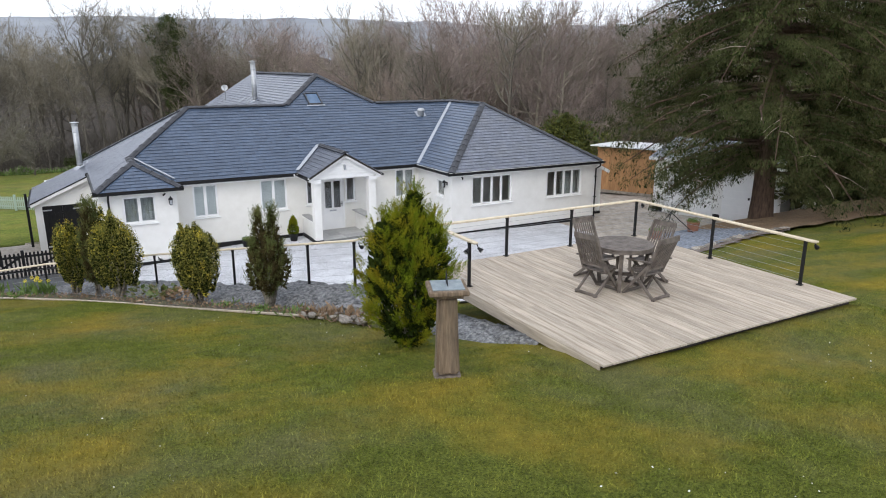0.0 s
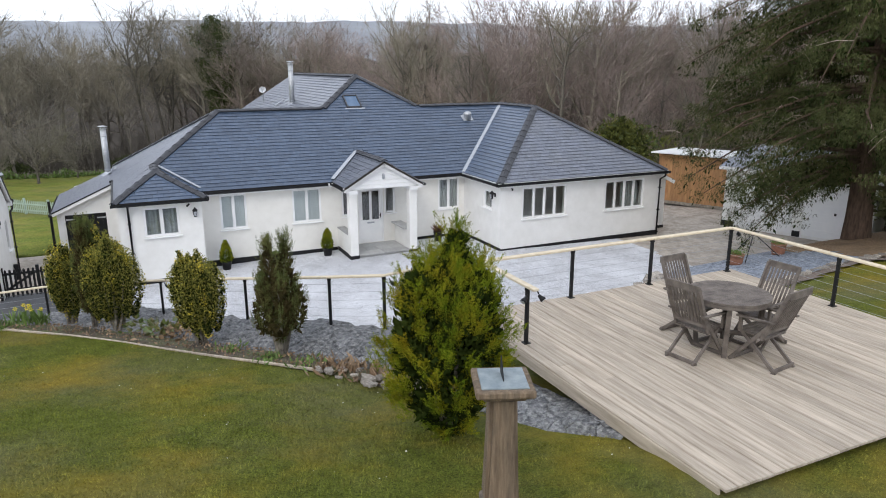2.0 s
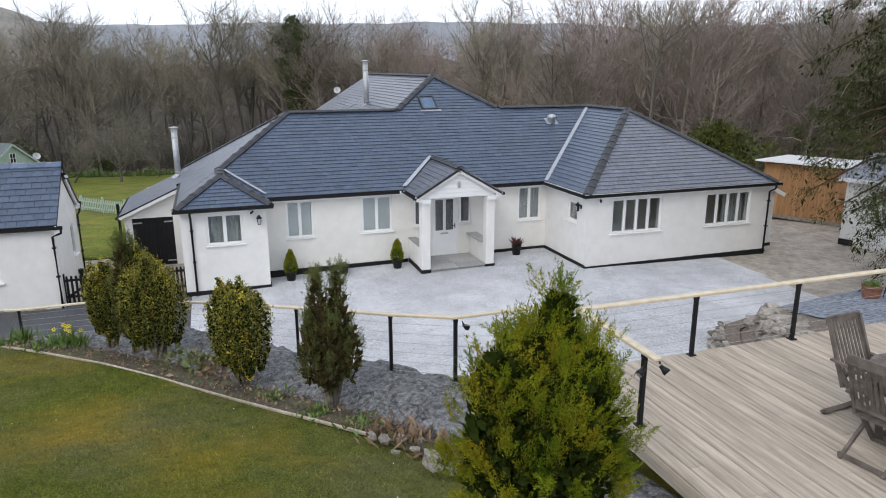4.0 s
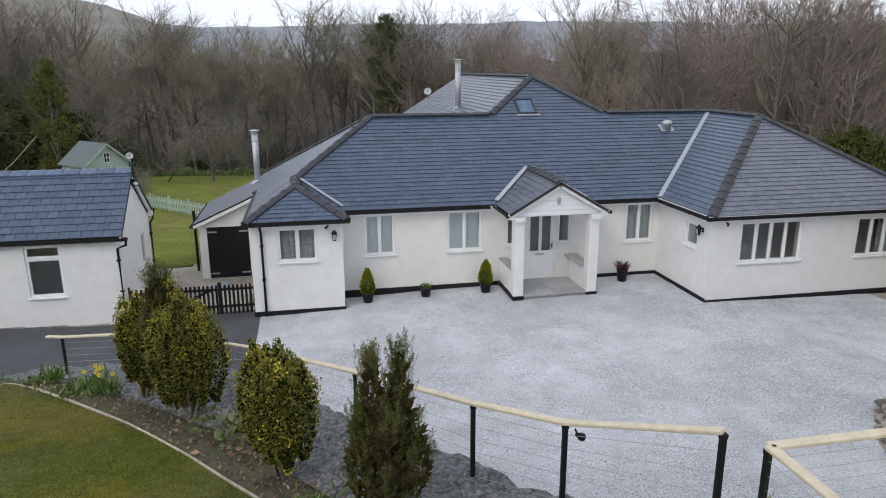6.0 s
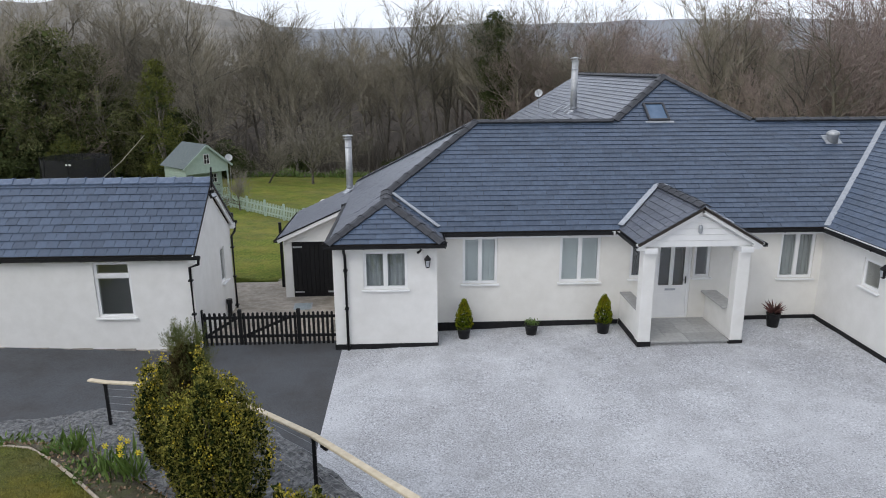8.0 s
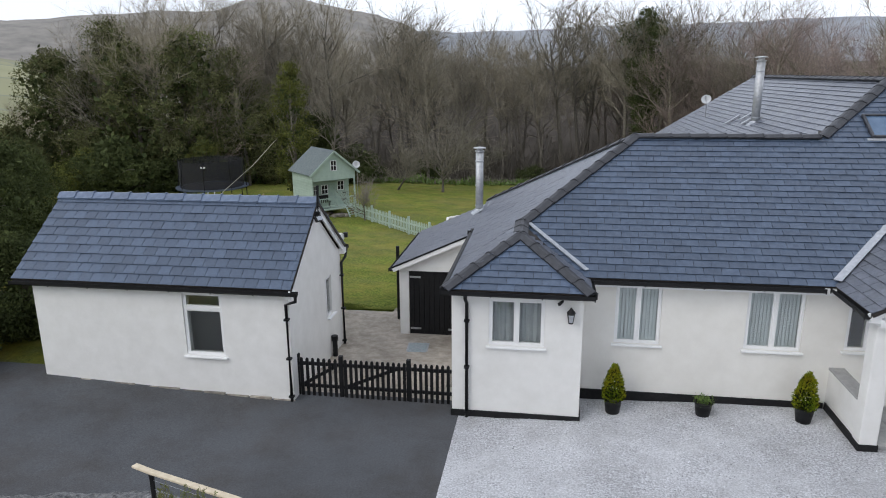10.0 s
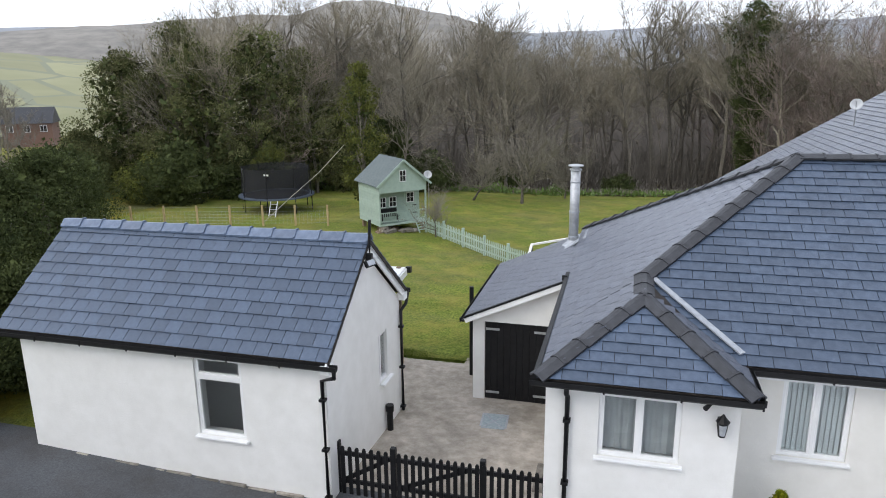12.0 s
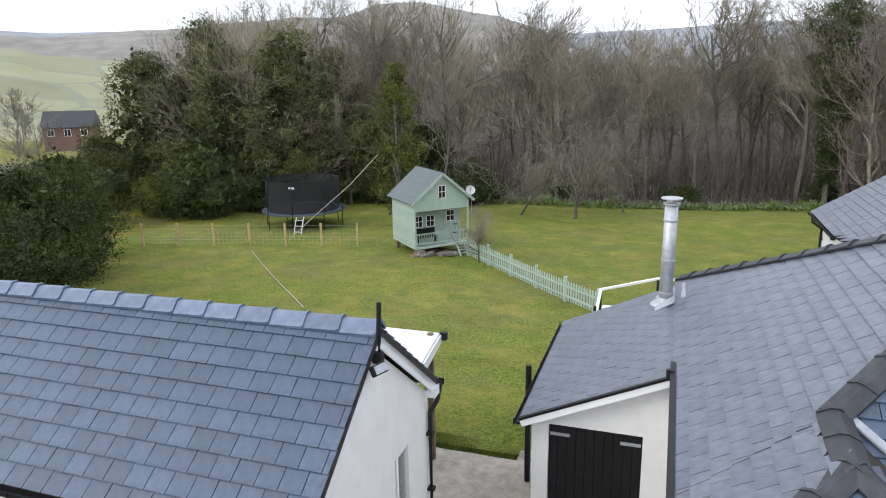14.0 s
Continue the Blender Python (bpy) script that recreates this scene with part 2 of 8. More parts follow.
DEADLEAF = material("withered_leaf", (0.16, 0.10, 0.06), (0.32, 0.22, 0.13), 4, 0.7, island=0.35)
DAISY = material("daisy_white", (0.7, 0.7, 0.66), (0.8, 0.8, 0.76), 6, 0.7)
GREYGREEN = material("manhole_grey", (0.28, 0.34, 0.36), (0.40, 0.46, 0.48), 16, 0.6, 0.5, 60, 0.2)


def glass_material():
    m = bpy.data.materials.new("window_glass")
    m.use_nodes = True
    n, k = m.node_tree.nodes, m.node_tree.links
    n.remove(n["Principled BSDF"])
    a, b, mx = n.new("ShaderNodeBsdfTransparent"), n.new("ShaderNodeBsdfGlossy"), n.new("ShaderNodeMixShader")
    lw, pw, mr = n.new("ShaderNodeLayerWeight"), n.new("ShaderNodeMath"), n.new("ShaderNodeMapRange")
    a.inputs[0].default_value = (0.90, 0.92, 0.92, 1)
    b.inputs["Roughness"].default_value = 0.03
    pw.operation = "POWER"
    pw.inputs[1].default_value = 3.0
    mr.inputs["To Min"].default_value, mr.inputs["To Max"].default_value = 0.09, 0.7
    k.new(lw.outputs["Facing"], pw.inputs[0])
    k.new(pw.outputs[0], mr.inputs["Value"])
    k.new(mr.outputs[0], mx.inputs[0])
    k.new(a.outputs[0], mx.inputs[1])
    k.new(b.outputs[0], mx.inputs[2])
    k.new(mx.outputs[0], n["Material Output"].inputs["Surface"])
    return m


GLASS = glass_material()


def crack(m, scale, depth):
    """Fracture lines cut into a rock material's relief."""
    n, k = m.node_tree.nodes, m.node_tree.links
    b = n["Principled BSDF"]
    old = b.inputs["Normal"].links[0].from_socket
    co, v, mr, bp = n.new("ShaderNodeTexCoord"), n.new("ShaderNodeTexVoronoi"), n.new("ShaderNodeMapRange"), n.new("ShaderNodeBump")
    v.feature = "DISTANCE_TO_EDGE"
    v.inputs["Scale"].default_value = scale
    mr.inputs["From Max"].default_value = 0.05
    bp.inputs["Strength"].default_value, bp.inputs["Distance"].default_value = 1.0, depth
    k.new(co.outputs["Object"], v.inputs["Vector"])
    k.new(v.outputs["Distance"], mr.inputs["Value"])
    k.new(mr.outputs[0], bp.inputs["Height"])
    k.new(old, bp.inputs["Normal"])
    k.new(bp.outputs[0], b.inputs["Normal"])


crack(ROCK, 4.6, 0.02)


def net_material():
    """Fine black netting that lets part of the view through."""
    m = material("fine_black_net", (0.012, 0.012, 0.014), (0.022, 0.022, 0.026), 6, 0.9)
    n, k = m.node_tree.nodes, m.node_tree.links
    a, mx = n.new("ShaderNodeBsdfTransparent"), n.new("ShaderNodeMixShader")
    mx.inputs[0].default_value = 0.72
    k.new(a.outputs[0], mx.inputs[1])
    k.new(n["Principled BSDF"].outputs[0], mx.inputs[2])
    k.new(mx.outputs[0], n["Material Output"].inputs["Surface"])
    return m


FINE_NET = net_material()


# ---- mesh helpers ----
def mesh_ob(name, bm, mat, smooth=False):
    me = bpy.data.meshes.new(name)
    bm.to_mesh(me)
    bm.free()
    me.materials.append(mat)
    if smooth:
        me.polygons.foreach_set("use_smooth", [True] * len(me.polygons))
    return new(name, me)


def part(name, bm, mat, parent, label="", smooth=False):
    ob = mesh_ob(name, bm, mat, smooth)
    ob.parent = parent
    if label:
        ob["label"] = label
    return ob


def from_arrays(name, verts, faces, mat, parent=None, smooth=False):
    """A mesh from numpy vertices and equal-sized faces."""
    verts, faces = np.asarray(verts, np.float32), np.asarray(faces, np.int32)
    me = bpy.data.meshes.new(name)
    k = faces.shape[1]
    me.vertices.add(len(verts))
    me.vertices.foreach_set("co", verts.ravel())
    me.loops.add(faces.size)
    me.loops.foreach_set("vertex_index", faces.ravel())
    me.polygons.add(len(faces))
    me.polygons.foreach_set("loop_start", np.arange(0, faces.size, k, dtype=np.int32))
    me.update(calc_edges=True)
    me.validate()
    me.materials.append(mat)
    me.polygons.foreach_set("use_smooth", np.full(len(faces), smooth))
    ob = new(name, me)
    if parent:
        ob.parent = parent
    return ob


def thing(name, m=None, label="", category="", group="", kind=""):
    ob = new(name)
    if m is not None:
        ob.matrix_world = m
    return tagged(ob, label, category, group, kind)


def box(bm, x0, y0, z0, x1, y1, z1, m=None):
    vs = [bm.verts.new(Vector((x, y, z)) if m is None else m @ Vector((x, y, z))) for z in (z0, z1) for y in (y0, y1) for x in (x0, x1)]
    for f in ((0, 2, 3, 1), (4, 5, 7, 6), (0, 1, 5, 4), (2, 6, 7, 3), (1, 3, 7, 5), (0, 4, 6, 2)):
        bm.faces.new([vs[i] for i in f])
    return vs


def bevel(bm, w=0.008, seg=1):
    bmesh.ops.bevel(bm, geom=bm.edges[:], offset=w, segments=seg, affect="EDGES", clamp_overlap=True)
    return bm


def boxes(*rows, w=0.0, m=None):
    bm = bmesh.new()
    for r in rows:
        box(bm, *r, m=m)
    return bevel(bm, w) if w else bm


def prism(bm, pts, off):
    """A closed prism: the polygon pts and the same shifted by off."""
    a = [bm.verts.new(p) for p in pts]
    b = [bm.verts.new(Vector(p) + Vector(off)) for p in pts]
    n = len(pts)
    bm.faces.new(a[::-1])
    bm.faces.new(b)
    for i in range(n):
        bm.faces.new((a[i], a[(i + 1) % n], b[(i + 1) % n], b[i]))
    return bm


def ring_of(p, t, r, n, up=Vector((0, 0, 1))):
    t = t.normalized()
    a = t.cross(up)
    if a.length < 1e-3:
        a = t.cross(Vector((1, 0, 0)))
    a.normalize()
    b = t.cross(a)
    return [p + (a * math.cos(2 * math.pi * i / n) + b * math.sin(2 * math.pi * i / n)) * r for i in range(n)]


def tube(bm, pts, r, n=8, caps=True):
    """A round bar along pts; r: one radius or one a point."""
    pts = [Vector(p) for p in pts]
    rs = r if isinstance(r, (list, tuple)) else [r] * len(pts)
    rings = []
    for i, p in enumerate(pts):
        t = pts[min(i + 1, len(pts) - 1)] - pts[max(i - 1, 0)]
        rings.append([bm.verts.new(v) for v in ring_of(p, t, rs[i], n)])
    for a, b in zip(rings, rings[1:]):
        for i in range(n):
            bm.faces.new((a[i], a[(i + 1) % n], b[(i + 1) % n], b[i]))
    if caps:
        bm.faces.new(rings[0][::-1])
        bm.faces.new(rings[-1])
    return bm


def lathe(bm, profile, n=16, centre=(0, 0, 0)):
    """Turned round the z axis: profile of (radius, height)."""
    rings = [[bm.verts.new((centre[0] + r * math.cos(2 * math.pi * i / n), centre[1] + r * math.sin(2 * math.pi * i / n), centre[2] + z)) for i in range(n)] for r, z in profile]
    for a, b in zip(rings, rings[1:]):
        for i in range(n):
            bm.faces.new((a[i], a[(i + 1) % n], b[(i + 1) % n], b[i]))
    bm.faces.new(rings[0][::-1])
    bm.faces.new(rings[-1])
    return bm


def beam(bm, a, b, w, h, up=(0, 0, 1)):
    """A squared bar from a to b, w wide and h high."""
    a, b = Vector(a), Vector(b)
    t = (b - a).normalized()
    s = t.cross(Vector(up))
    if s.length < 1e-3:
        s = t.cross(Vector((0, 1, 0)))
    s.normalize()
    u = s.cross(t)
    vs = [bm.verts.new(p + s * (w / 2) * i + u * (h / 2) * j) for p in (a, b) for i, j in ((-1, -1), (1, -1), (1, 1), (-1, 1))]
    for f in ((3, 2, 1, 0), (4, 5, 6, 7), (0, 1, 5, 4), (1, 2, 6, 5), (2, 3, 7, 6), (3, 0, 4, 7)):
        bm.faces.new([vs[i] for i in f])
    return vs


# ---- the lie of the land ----
FOOT = np.array([(-60, 20.5), (-5.3, 22.0), (-3.5, 22.2), (-2, 22), (0.7, 20.7), (2.5, 18.2), (4.2, 15.2), (5.4, 13.4), (6.6, 12.2), (9.6, 12.0), (10.8, 12.7),
                 (11.6, 14.2), (12.9, 16.7), (13.5, 17.4), (14.5, 17.75), (16.4, 18.0), (18.5, 18.05), (22, 17.9), (26, 17.3), (60, 12.0)], float)


def foot_gap(x, y):
    """Metres inside the foot of the bank (positive on the raised garden)."""
    x, y = np.asarray(x, float), np.asarray(y, float)
    best = np.full(x.shape, 1e9)
    for (ax, ay), (bx, by) in zip(FOOT, FOOT[1:]):
        dx, dy = bx - ax, by - ay
        s = np.clip(((x - ax) * dx + (y - ay) * dy) / (dx * dx + dy * dy), 0, 1)
        best = np.minimum(best, np.hypot(x - ax - s * dx, y - ay - s * dy))
    return np.where(y < np.interp(x, FOOT[:, 0], FOOT[:, 1]), best, -best)


def raised(x, y):
    """The raised garden's slope."""
    x, y = np.asarray(x, float), np.asarray(y, float)
    east = np.where(x < 12, -0.075 * (x - 3.8), -0.075 * 8.2 + 0.03 * (x - 12))
    north = np.where(y > 6, -0.175 * (y - 6.8), 0.14 - 0.10 * (y - 6))
    drop = np.interp(x, [-6, -2.2, -0.55, 0.7], [-1.0, -0.56, -0.27, 0.0]) * np.clip((y - 18.4) / 1.6, 0, 1)
    return 3.2 + np.clip(east, -0.7, 0.5) + np.clip(north, -3, 1.0) + drop


def low(x, y):
    """The yard and the back garden."""
    x, y = np.asarray(x, float), np.asarray(y, float)
    yard = np.interp(x, [-8.5, -3, 1.5, 6, 10, 14, 21], [0.02, -0.22, -0.22, -0.09, -0.02, 0.0, -0.13])
    return yard + np.interp(y, [27, 30, 34, 40, 47, 52, 62, 90, 160, 400], [0, -0.16, -0.28, -0.55, -0.85, -1.05, -1.5, -4.5, -14, -30])


def land(x, y):
    d = foot_gap(x, y)
    a, b = low(x, y), raised(x, y)
    x, y = np.asarray(x, float), np.asarray(y, float)
    s = np.clip(d / np.where(x > 10.9, 1.25, 0.7), 0, 1)
    z = a + (b - a) * s * s * (3 - 2 * s)
    lip = 3.06 - 0.6 * np.maximum(0, y - 6.33) - 0.3 * np.maximum(0, x - 11.0) - 0.45 * np.maximum(0, 5.7 - x)
    z = np.where(y < 8, np.maximum(z, lip), z)
    gap = np.hypot(np.maximum(0, np.abs(x - 8.36) - 2.75), np.maximum(0, np.abs(y - 8.68) - 2.55))
    return np.minimum(z, 3.04 + 0.22 * gap + 2.0 * np.maximum(0, gap - 1.0))


def bed_edge(x):
    """Where the lawn beyond the deck meets the slate bed."""
    return 13.9 - 0.03 * (x - 14) + 0.2 * np.sin(x * 1.1)


def ground_at(x, y):
    return float(land(np.array([x]), np.array([y]))[0])


# ---- ground ----
def spaced(*runs):
    out = []
    for a, b, step in runs:
        out += list(np.arange(a, b, step))
    return np.array(out + [runs[-1][1]])


gx = spaced((-2600, -200, 200), (-200, -40, 16), (-40, -10, 1.5), (-10, 24, 0.3), (24, 45, 1.0), (45, 200, 15.5), (200, 2600, 200))
gy = spaced((-400, -40, 40), (-40, -8, 2), (-8, 24, 0.3), (24, 66, 0.8), (66, 200, 6), (200, 400, 20), (400, 4000, 200))
GX, GY = np.meshgrid(gx, gy)
GZ = land(GX, GY)
bumpy = np.array([[noise.noise(Vector((x * 0.35, y * 0.35, 0))) for x in gx] for y in gy])
GZ = GZ + np.where((foot_gap(GX, GY) > 1.6) | (GY > 33), 0.05 * bumpy, 0) - 0.03
nx, ny = len(gx), len(gy)
idx = np.arange(nx * ny).reshape(ny, nx)
gfaces = np.stack([idx[:-1, :-1], idx[:-1, 1:], idx[1:, 1:], idx[1:, :-1]], -1).reshape(-1, 4)
tagged(from_arrays("ground", np.stack([GX, GY, GZ], -1).reshape(-1, 3), gfaces, GRASS, smooth=True),
       "sloping mown lawn with mossy yellow patches", "lawn", kind="structure")


def sheet(name, inside, mat, x0, x1, y0, y1, step, lift, label, category, rough=0.0):
    """A ground covering that follows the land over the cells that inside(x, y) takes."""
    xs, ys = np.arange(x0, x1 + step / 2, step), np.arange(y0, y1 + step / 2, step)
    X, Y = np.meshgrid(xs, ys)
    Z = land(X, Y) + lift
    if rough:
        Z = Z + rough * np.array([[noise.noise(Vector((x * 1.7, y * 1.7, 3.0))) for x in xs] for y in ys])
    i = np.arange(X.size).reshape(X.shape)
    f = np.stack([i[:-1, :-1], i[:-1, 1:], i[1:, 1:], i[1:, :-1]], -1).reshape(-1, 4)
    cx, cy = (X[:-1, :-1] + step / 2).ravel(), (Y[:-1, :-1] + step / 2).ravel()
    f = f[inside(cx, cy)]
    used, inv = np.unique(f, return_inverse=True)
    pts = np.stack([X, Y, Z], -1).reshape(-1, 3)[used]
    return tagged(from_arrays(name, pts, inv.reshape(f.shape), mat, smooth=True), label, category, kind="structure")


sheet("gravel_yard", lambda x, y: (foot_gap(x, y) < np.where(x < 10, 0.7, 0.3)) & (y < 31) & (x < 18.85 + 0.12 * np.sin(y * 0.9)), GRAVEL, 1.2, 19.2, 11, 31, 0.2, 0.02, "pale grey gravel forecourt in front of the bungalow", "gravel", 0.015)
sheet("drive", lambda x, y: foot_gap(x, y) < np.where(x > -6, 0.6, 0.3), ASPHALT, -40.0, 1.2, 19, 26.4, 0.2, 0.02, "worn dark grey asphalt drive beside the forecourt", "drive")
sheet("yard_concrete", lambda x, y: foot_gap(x, y) < 0.35, CONCRETE, 18.6, 34.0, 14, 36, 0.2, 0.012, "pale concrete yard beside the garages", "concrete")
sheet("patio", lambda x, y: (y < 32.2) | (x > -1.6), CONCRETE, -3.4, 1.4, 26.4, 32.6, 0.2, 0.02, "stained concrete patio behind a picket gate", "patio")
sheet("back_lawn", lambda x, y: y < np.interp(x, [-60, -30, -20, -14, -5, 0, 10, 24, 30], [58, 58, 62.5, 63.4, 66.3, 68.6, 69.8, 60, 46]), BACKGRASS, -24, 30, 32.4, 72, 0.6, 0.01, "mown back lawn with faint yellow patches", "lawn", 0.03)
sheet("wood_floor", lambda x, y: y >= np.interp(x, [-60, -30, -20, -14, -5, 0, 10, 24, 30], [58, 58, 62.5, 63.4, 66.3, 68.6, 69.8, 60, 46]) - 0.5, LITTER, -90, 120, 40, 190, 2.5, 0.04, "brown leaf litter under the bare wood", "leaf litter", 0.2)
sheet("rubble_bed", lambda x, y: (foot_gap(x, y) > 0.1) & (y > 11.2) & (y > bed_edge(x) - 0.4 - 1.6 * (x < 12.6)), EARTH, 10.2, 20.0, 11.0, 20, 0.2, 0.03, "bare stony soil behind the dry stone wall", "soil", 0.05)
sheet("slate_bed", lambda x, y: (foot_gap(x, y) > 0.9) & (y > bed_edge(x)) & (x > 14.3) & (x < 19.9 + 0.3 * np.sin(y * 3)), BLUESLATE, 11.6, 21, 10.5, 20, 0.2, 0.06, "blue slate chippings between stones", "slate chippings", 0.03)
sheet("bark_bed", lambda x, y: (foot_gap(x, y) > 0.25) & (y > 13.8 - 0.25 * (x - 19)) & (x > 19.4 + 0.3 * np.sin(y * 3)), CHIPS, 18.6, 40, 6, 19, 0.3, 0.07, "orange-brown bark chippings under the conifer", "bark chippings", 0.05)


def along_foot(d, x0, x1, step=0.2):
    """Points at d metres inside the foot of the bank, from x0 to x1."""
    xs = np.arange(x0, x1, step / 3)
    ys = np.interp(xs, FOOT[:, 0], FOOT[:, 1])
    for _ in range(12):
        g = foot_gap(xs, ys)
        e = 0.05
        gx_ = (foot_gap(xs + e, ys) - foot_gap(xs - e, ys)) / (2 * e)
        gy_ = (foot_gap(xs, ys + e) - foot_gap(xs, ys - e)) / (2 * e)
        q = np.maximum(gx_**2 + gy_**2, 0.3)
        xs, ys = xs + (d - g) * gx_ / q * 0.7, ys + (d - g) * gy_ / q * 0.7
    return xs, ys


# ---- building kit ----
def wall_panel(name, a, b, z0, z1, thick, holes, mat, parent, label=""):
    """An upright wall from a to b (plan); its outer face is on the right of a to b, holes are (u0, u1, z0, z1)."""
    a, b = Vector((*a, 0)), Vector((*b, 0))
    t = (b - a).normalized()
    inn = Vector((-t.y, t.x, 0))
    length = (b - a).length
    us = sorted({0.0, length, *[h[0] for h in holes], *[h[1] for h in holes]})
    zs = sorted({z0, z1, *[h[2] for h in holes], *[h[3] for h in holes]})
    bm = bmesh.new()
    grid = {}

    def vert(u, z, d):
        key = (round(u, 4), round(z, 4), d)
        if key not in grid:
            p = a + t * u + inn * (thick * d)
            grid[key] = bm.verts.new((p.x, p.y, z))
        return grid[key]

    def solid(i, j):
        if not (0 <= i < len(us) - 1 and 0 <= j < len(zs) - 1):
            return False
        u, z = (us[i] + us[i + 1]) / 2, (zs[j] + zs[j + 1]) / 2
        return not any(h[0] < u < h[1] and h[2] < z < h[3] for h in holes)

    for i in range(len(us) - 1):
        for j in range(len(zs) - 1):
            if not solid(i, j):
                continue
            u0, u1, w0, w1 = us[i], us[i + 1], zs[j], zs[j + 1]
            bm.faces.new([vert(u0, w0, 0), vert(u1, w0, 0), vert(u1, w1, 0), vert(u0, w1, 0)])
            bm.faces.new([vert(u0, w1, 1), vert(u1, w1, 1), vert(u1, w0, 1), vert(u0, w0, 1)])
            for di, dj, p, q in ((-1, 0, (u0, w1), (u0, w0)), (1, 0, (u1, w0), (u1, w1)), (0, -1, (u0, w0), (u1, w0)), (0, 1, (u1, w1), (u0, w1))):
                if not solid(i + di, j + dj):
                    bm.faces.new([vert(*p, 0), vert(*p, 1), vert(*q, 1), vert(*q, 0)])
    bmesh.ops.recalc_face_normals(bm, faces=bm.faces[:])
    return part(name, bm, mat, parent, label)


def window(parent, x, y, rz, w, z0, z1, lights, blinds=0, top_light=0.0, label="", curtain=None, drape=None):
    """A white plastic window; x, y: its left end on the outer wall face, seen from outside; rz: the wall's turn."""
    m = pose(x, y, z0, 0, 0, rz)
    h = z1 - z0
    f = 0.045
    rows = [(0, 0.03, 0, w, 0.10, f), (0, 0.03, h - f, w, 0.10, h), (0, 0.03, f, f, 0.10, h - f), (w - f, 0.03, f, w, 0.10, h - f)]
    win = part("window", boxes(*rows, w=0.006, m=m), UPVC, parent, label or "white plastic casement window")
    edges = [f + (w - 2 * f) * i / lights for i in range(lights + 1)]
    for e in edges[1:-1]:
        part("mullion", boxes((e - 0.028, 0.028, f, e + 0.028, 0.10, h - f), w=0.006, m=m), UPVC, win)
    panes = [(edges[i] + (0.028 if i else 0), edges[i + 1] - (0.028 if i < lights - 1 else 0), f, h - f) for i in range(lights)]
    if top_light:
        zt = h - f - top_light
        part("transom", boxes((f, 0.026, zt - 0.04, w - f, 0.10, zt + 0.04), w=0.006, m=m), UPVC, win)
        panes = [(f, w - f, f, zt - 0.04), (f, w - f, zt + 0.04, h - f)]
    for a, b, c, d in panes:
        s = 0.024
        part("sash", boxes((a, 0.036, c, b, 0.085, c + s), (a, 0.036, d - s, b, 0.085, d), (a, 0.036, c + s, a + s, 0.085, d - s), (b - s, 0.036, c + s, b, 0.085, d - s), m=m), UPVC, win)
        p = part("pane", boxes((a + s, 0.055, c + s, b - s, 0.063, d - s), m=m), GLASS, win)
        p.visible_shadow = False
    part("sill", boxes((-0.05, -0.075, -0.045, w + 0.05, 0.10, -0.002), w=0.008, m=m), UPVC, win)
    if blinds:
        for i in range(blinds):
            u = f + 0.02 + (w - 2 * f - 0.05) * (i + 0.5) / blinds
            part("blind_slat", boxes((-0.034, -0.001, 0, 0.034, 0.001, h - 0.1), m=m @ pose(u, 0.096, 0.04, 0, 0, 22)), BLIND, win)
    if curtain:
        bm = bmesh.new()
        n = 28
        pts = [(f + (w - 2 * f) * i / n, 0.16 + 0.018 * math.sin(i * 1.7)) for i in range(n + 1)]
        prism(bm, [m @ Vector((px, py, 0.05)) for px, py in pts] + [m @ Vector((px, py + 0.006, 0.05)) for px, py in pts[::-1]], (0, 0, h - 0.1))
        part("curtain", bm, CURTAIN, win, "grey net curtain")
    if drape:
        bm = bmesh.new()
        n = 24
        pts = [(w * (drape[0] + (drape[1] - drape[0]) * i / n), 0.34 + 0.022 * math.sin(i * 1.9)) for i in range(n + 1)]
        prism(bm, [m @ Vector((px, py, -0.1)) for px, py in pts] + [m @ Vector((px, py + 0.006, -0.1)) for px, py in pts[::-1]], (0, 0, h + 0.1))
        part("curtain", bm, CURTAIN, win, "grey curtain drawn half across")
    return win


def slope_frame(o, u, v):
    """A frame on a roof slope: origin, u along the eave, v up the slope, w outward."""
    u, v = Vector(u).normalized(), Vector(v).normalized()
    w = u.cross(v)
    return Matrix(((u.x, v.x, w.x, o[0]), (u.y, v.y, w.y, o[1]), (u.z, v.z, w.z, o[2]), (0, 0, 0, 1)))


def slate_mesh(w, e):
    """One slate, w wide and e deep as it shows, its tail raised."""
    bm = bmesh.new()
    h = w / 2 - 0.004
    pts = [(-h, 0, 0.020), (h, 0, 0.020), (h, e + 0.03, 0.001), (-h, e + 0.03, 0.001)]
    low_ = [(-h, 0.004, 0.007), (h, 0.004, 0.007), (h, e + 0.03, -0.010), (-h, e + 0.03, -0.010)]
    a, b = [bm.verts.new(p) for p in pts], [bm.verts.new(p) for p in low_]
    bm.faces.new(a)
    bm.faces.new((b[0], b[1], a[1], a[0]))
    bm.faces.new((b[1], b[2], a[2], a[1]))
    bm.faces.new((b[3], b[0], a[0], a[3]))
    me = bpy.data.meshes.new("slate")
    bm.to_mesh(me)
    bm.free()
    return me


SLATE_MESHES = {}


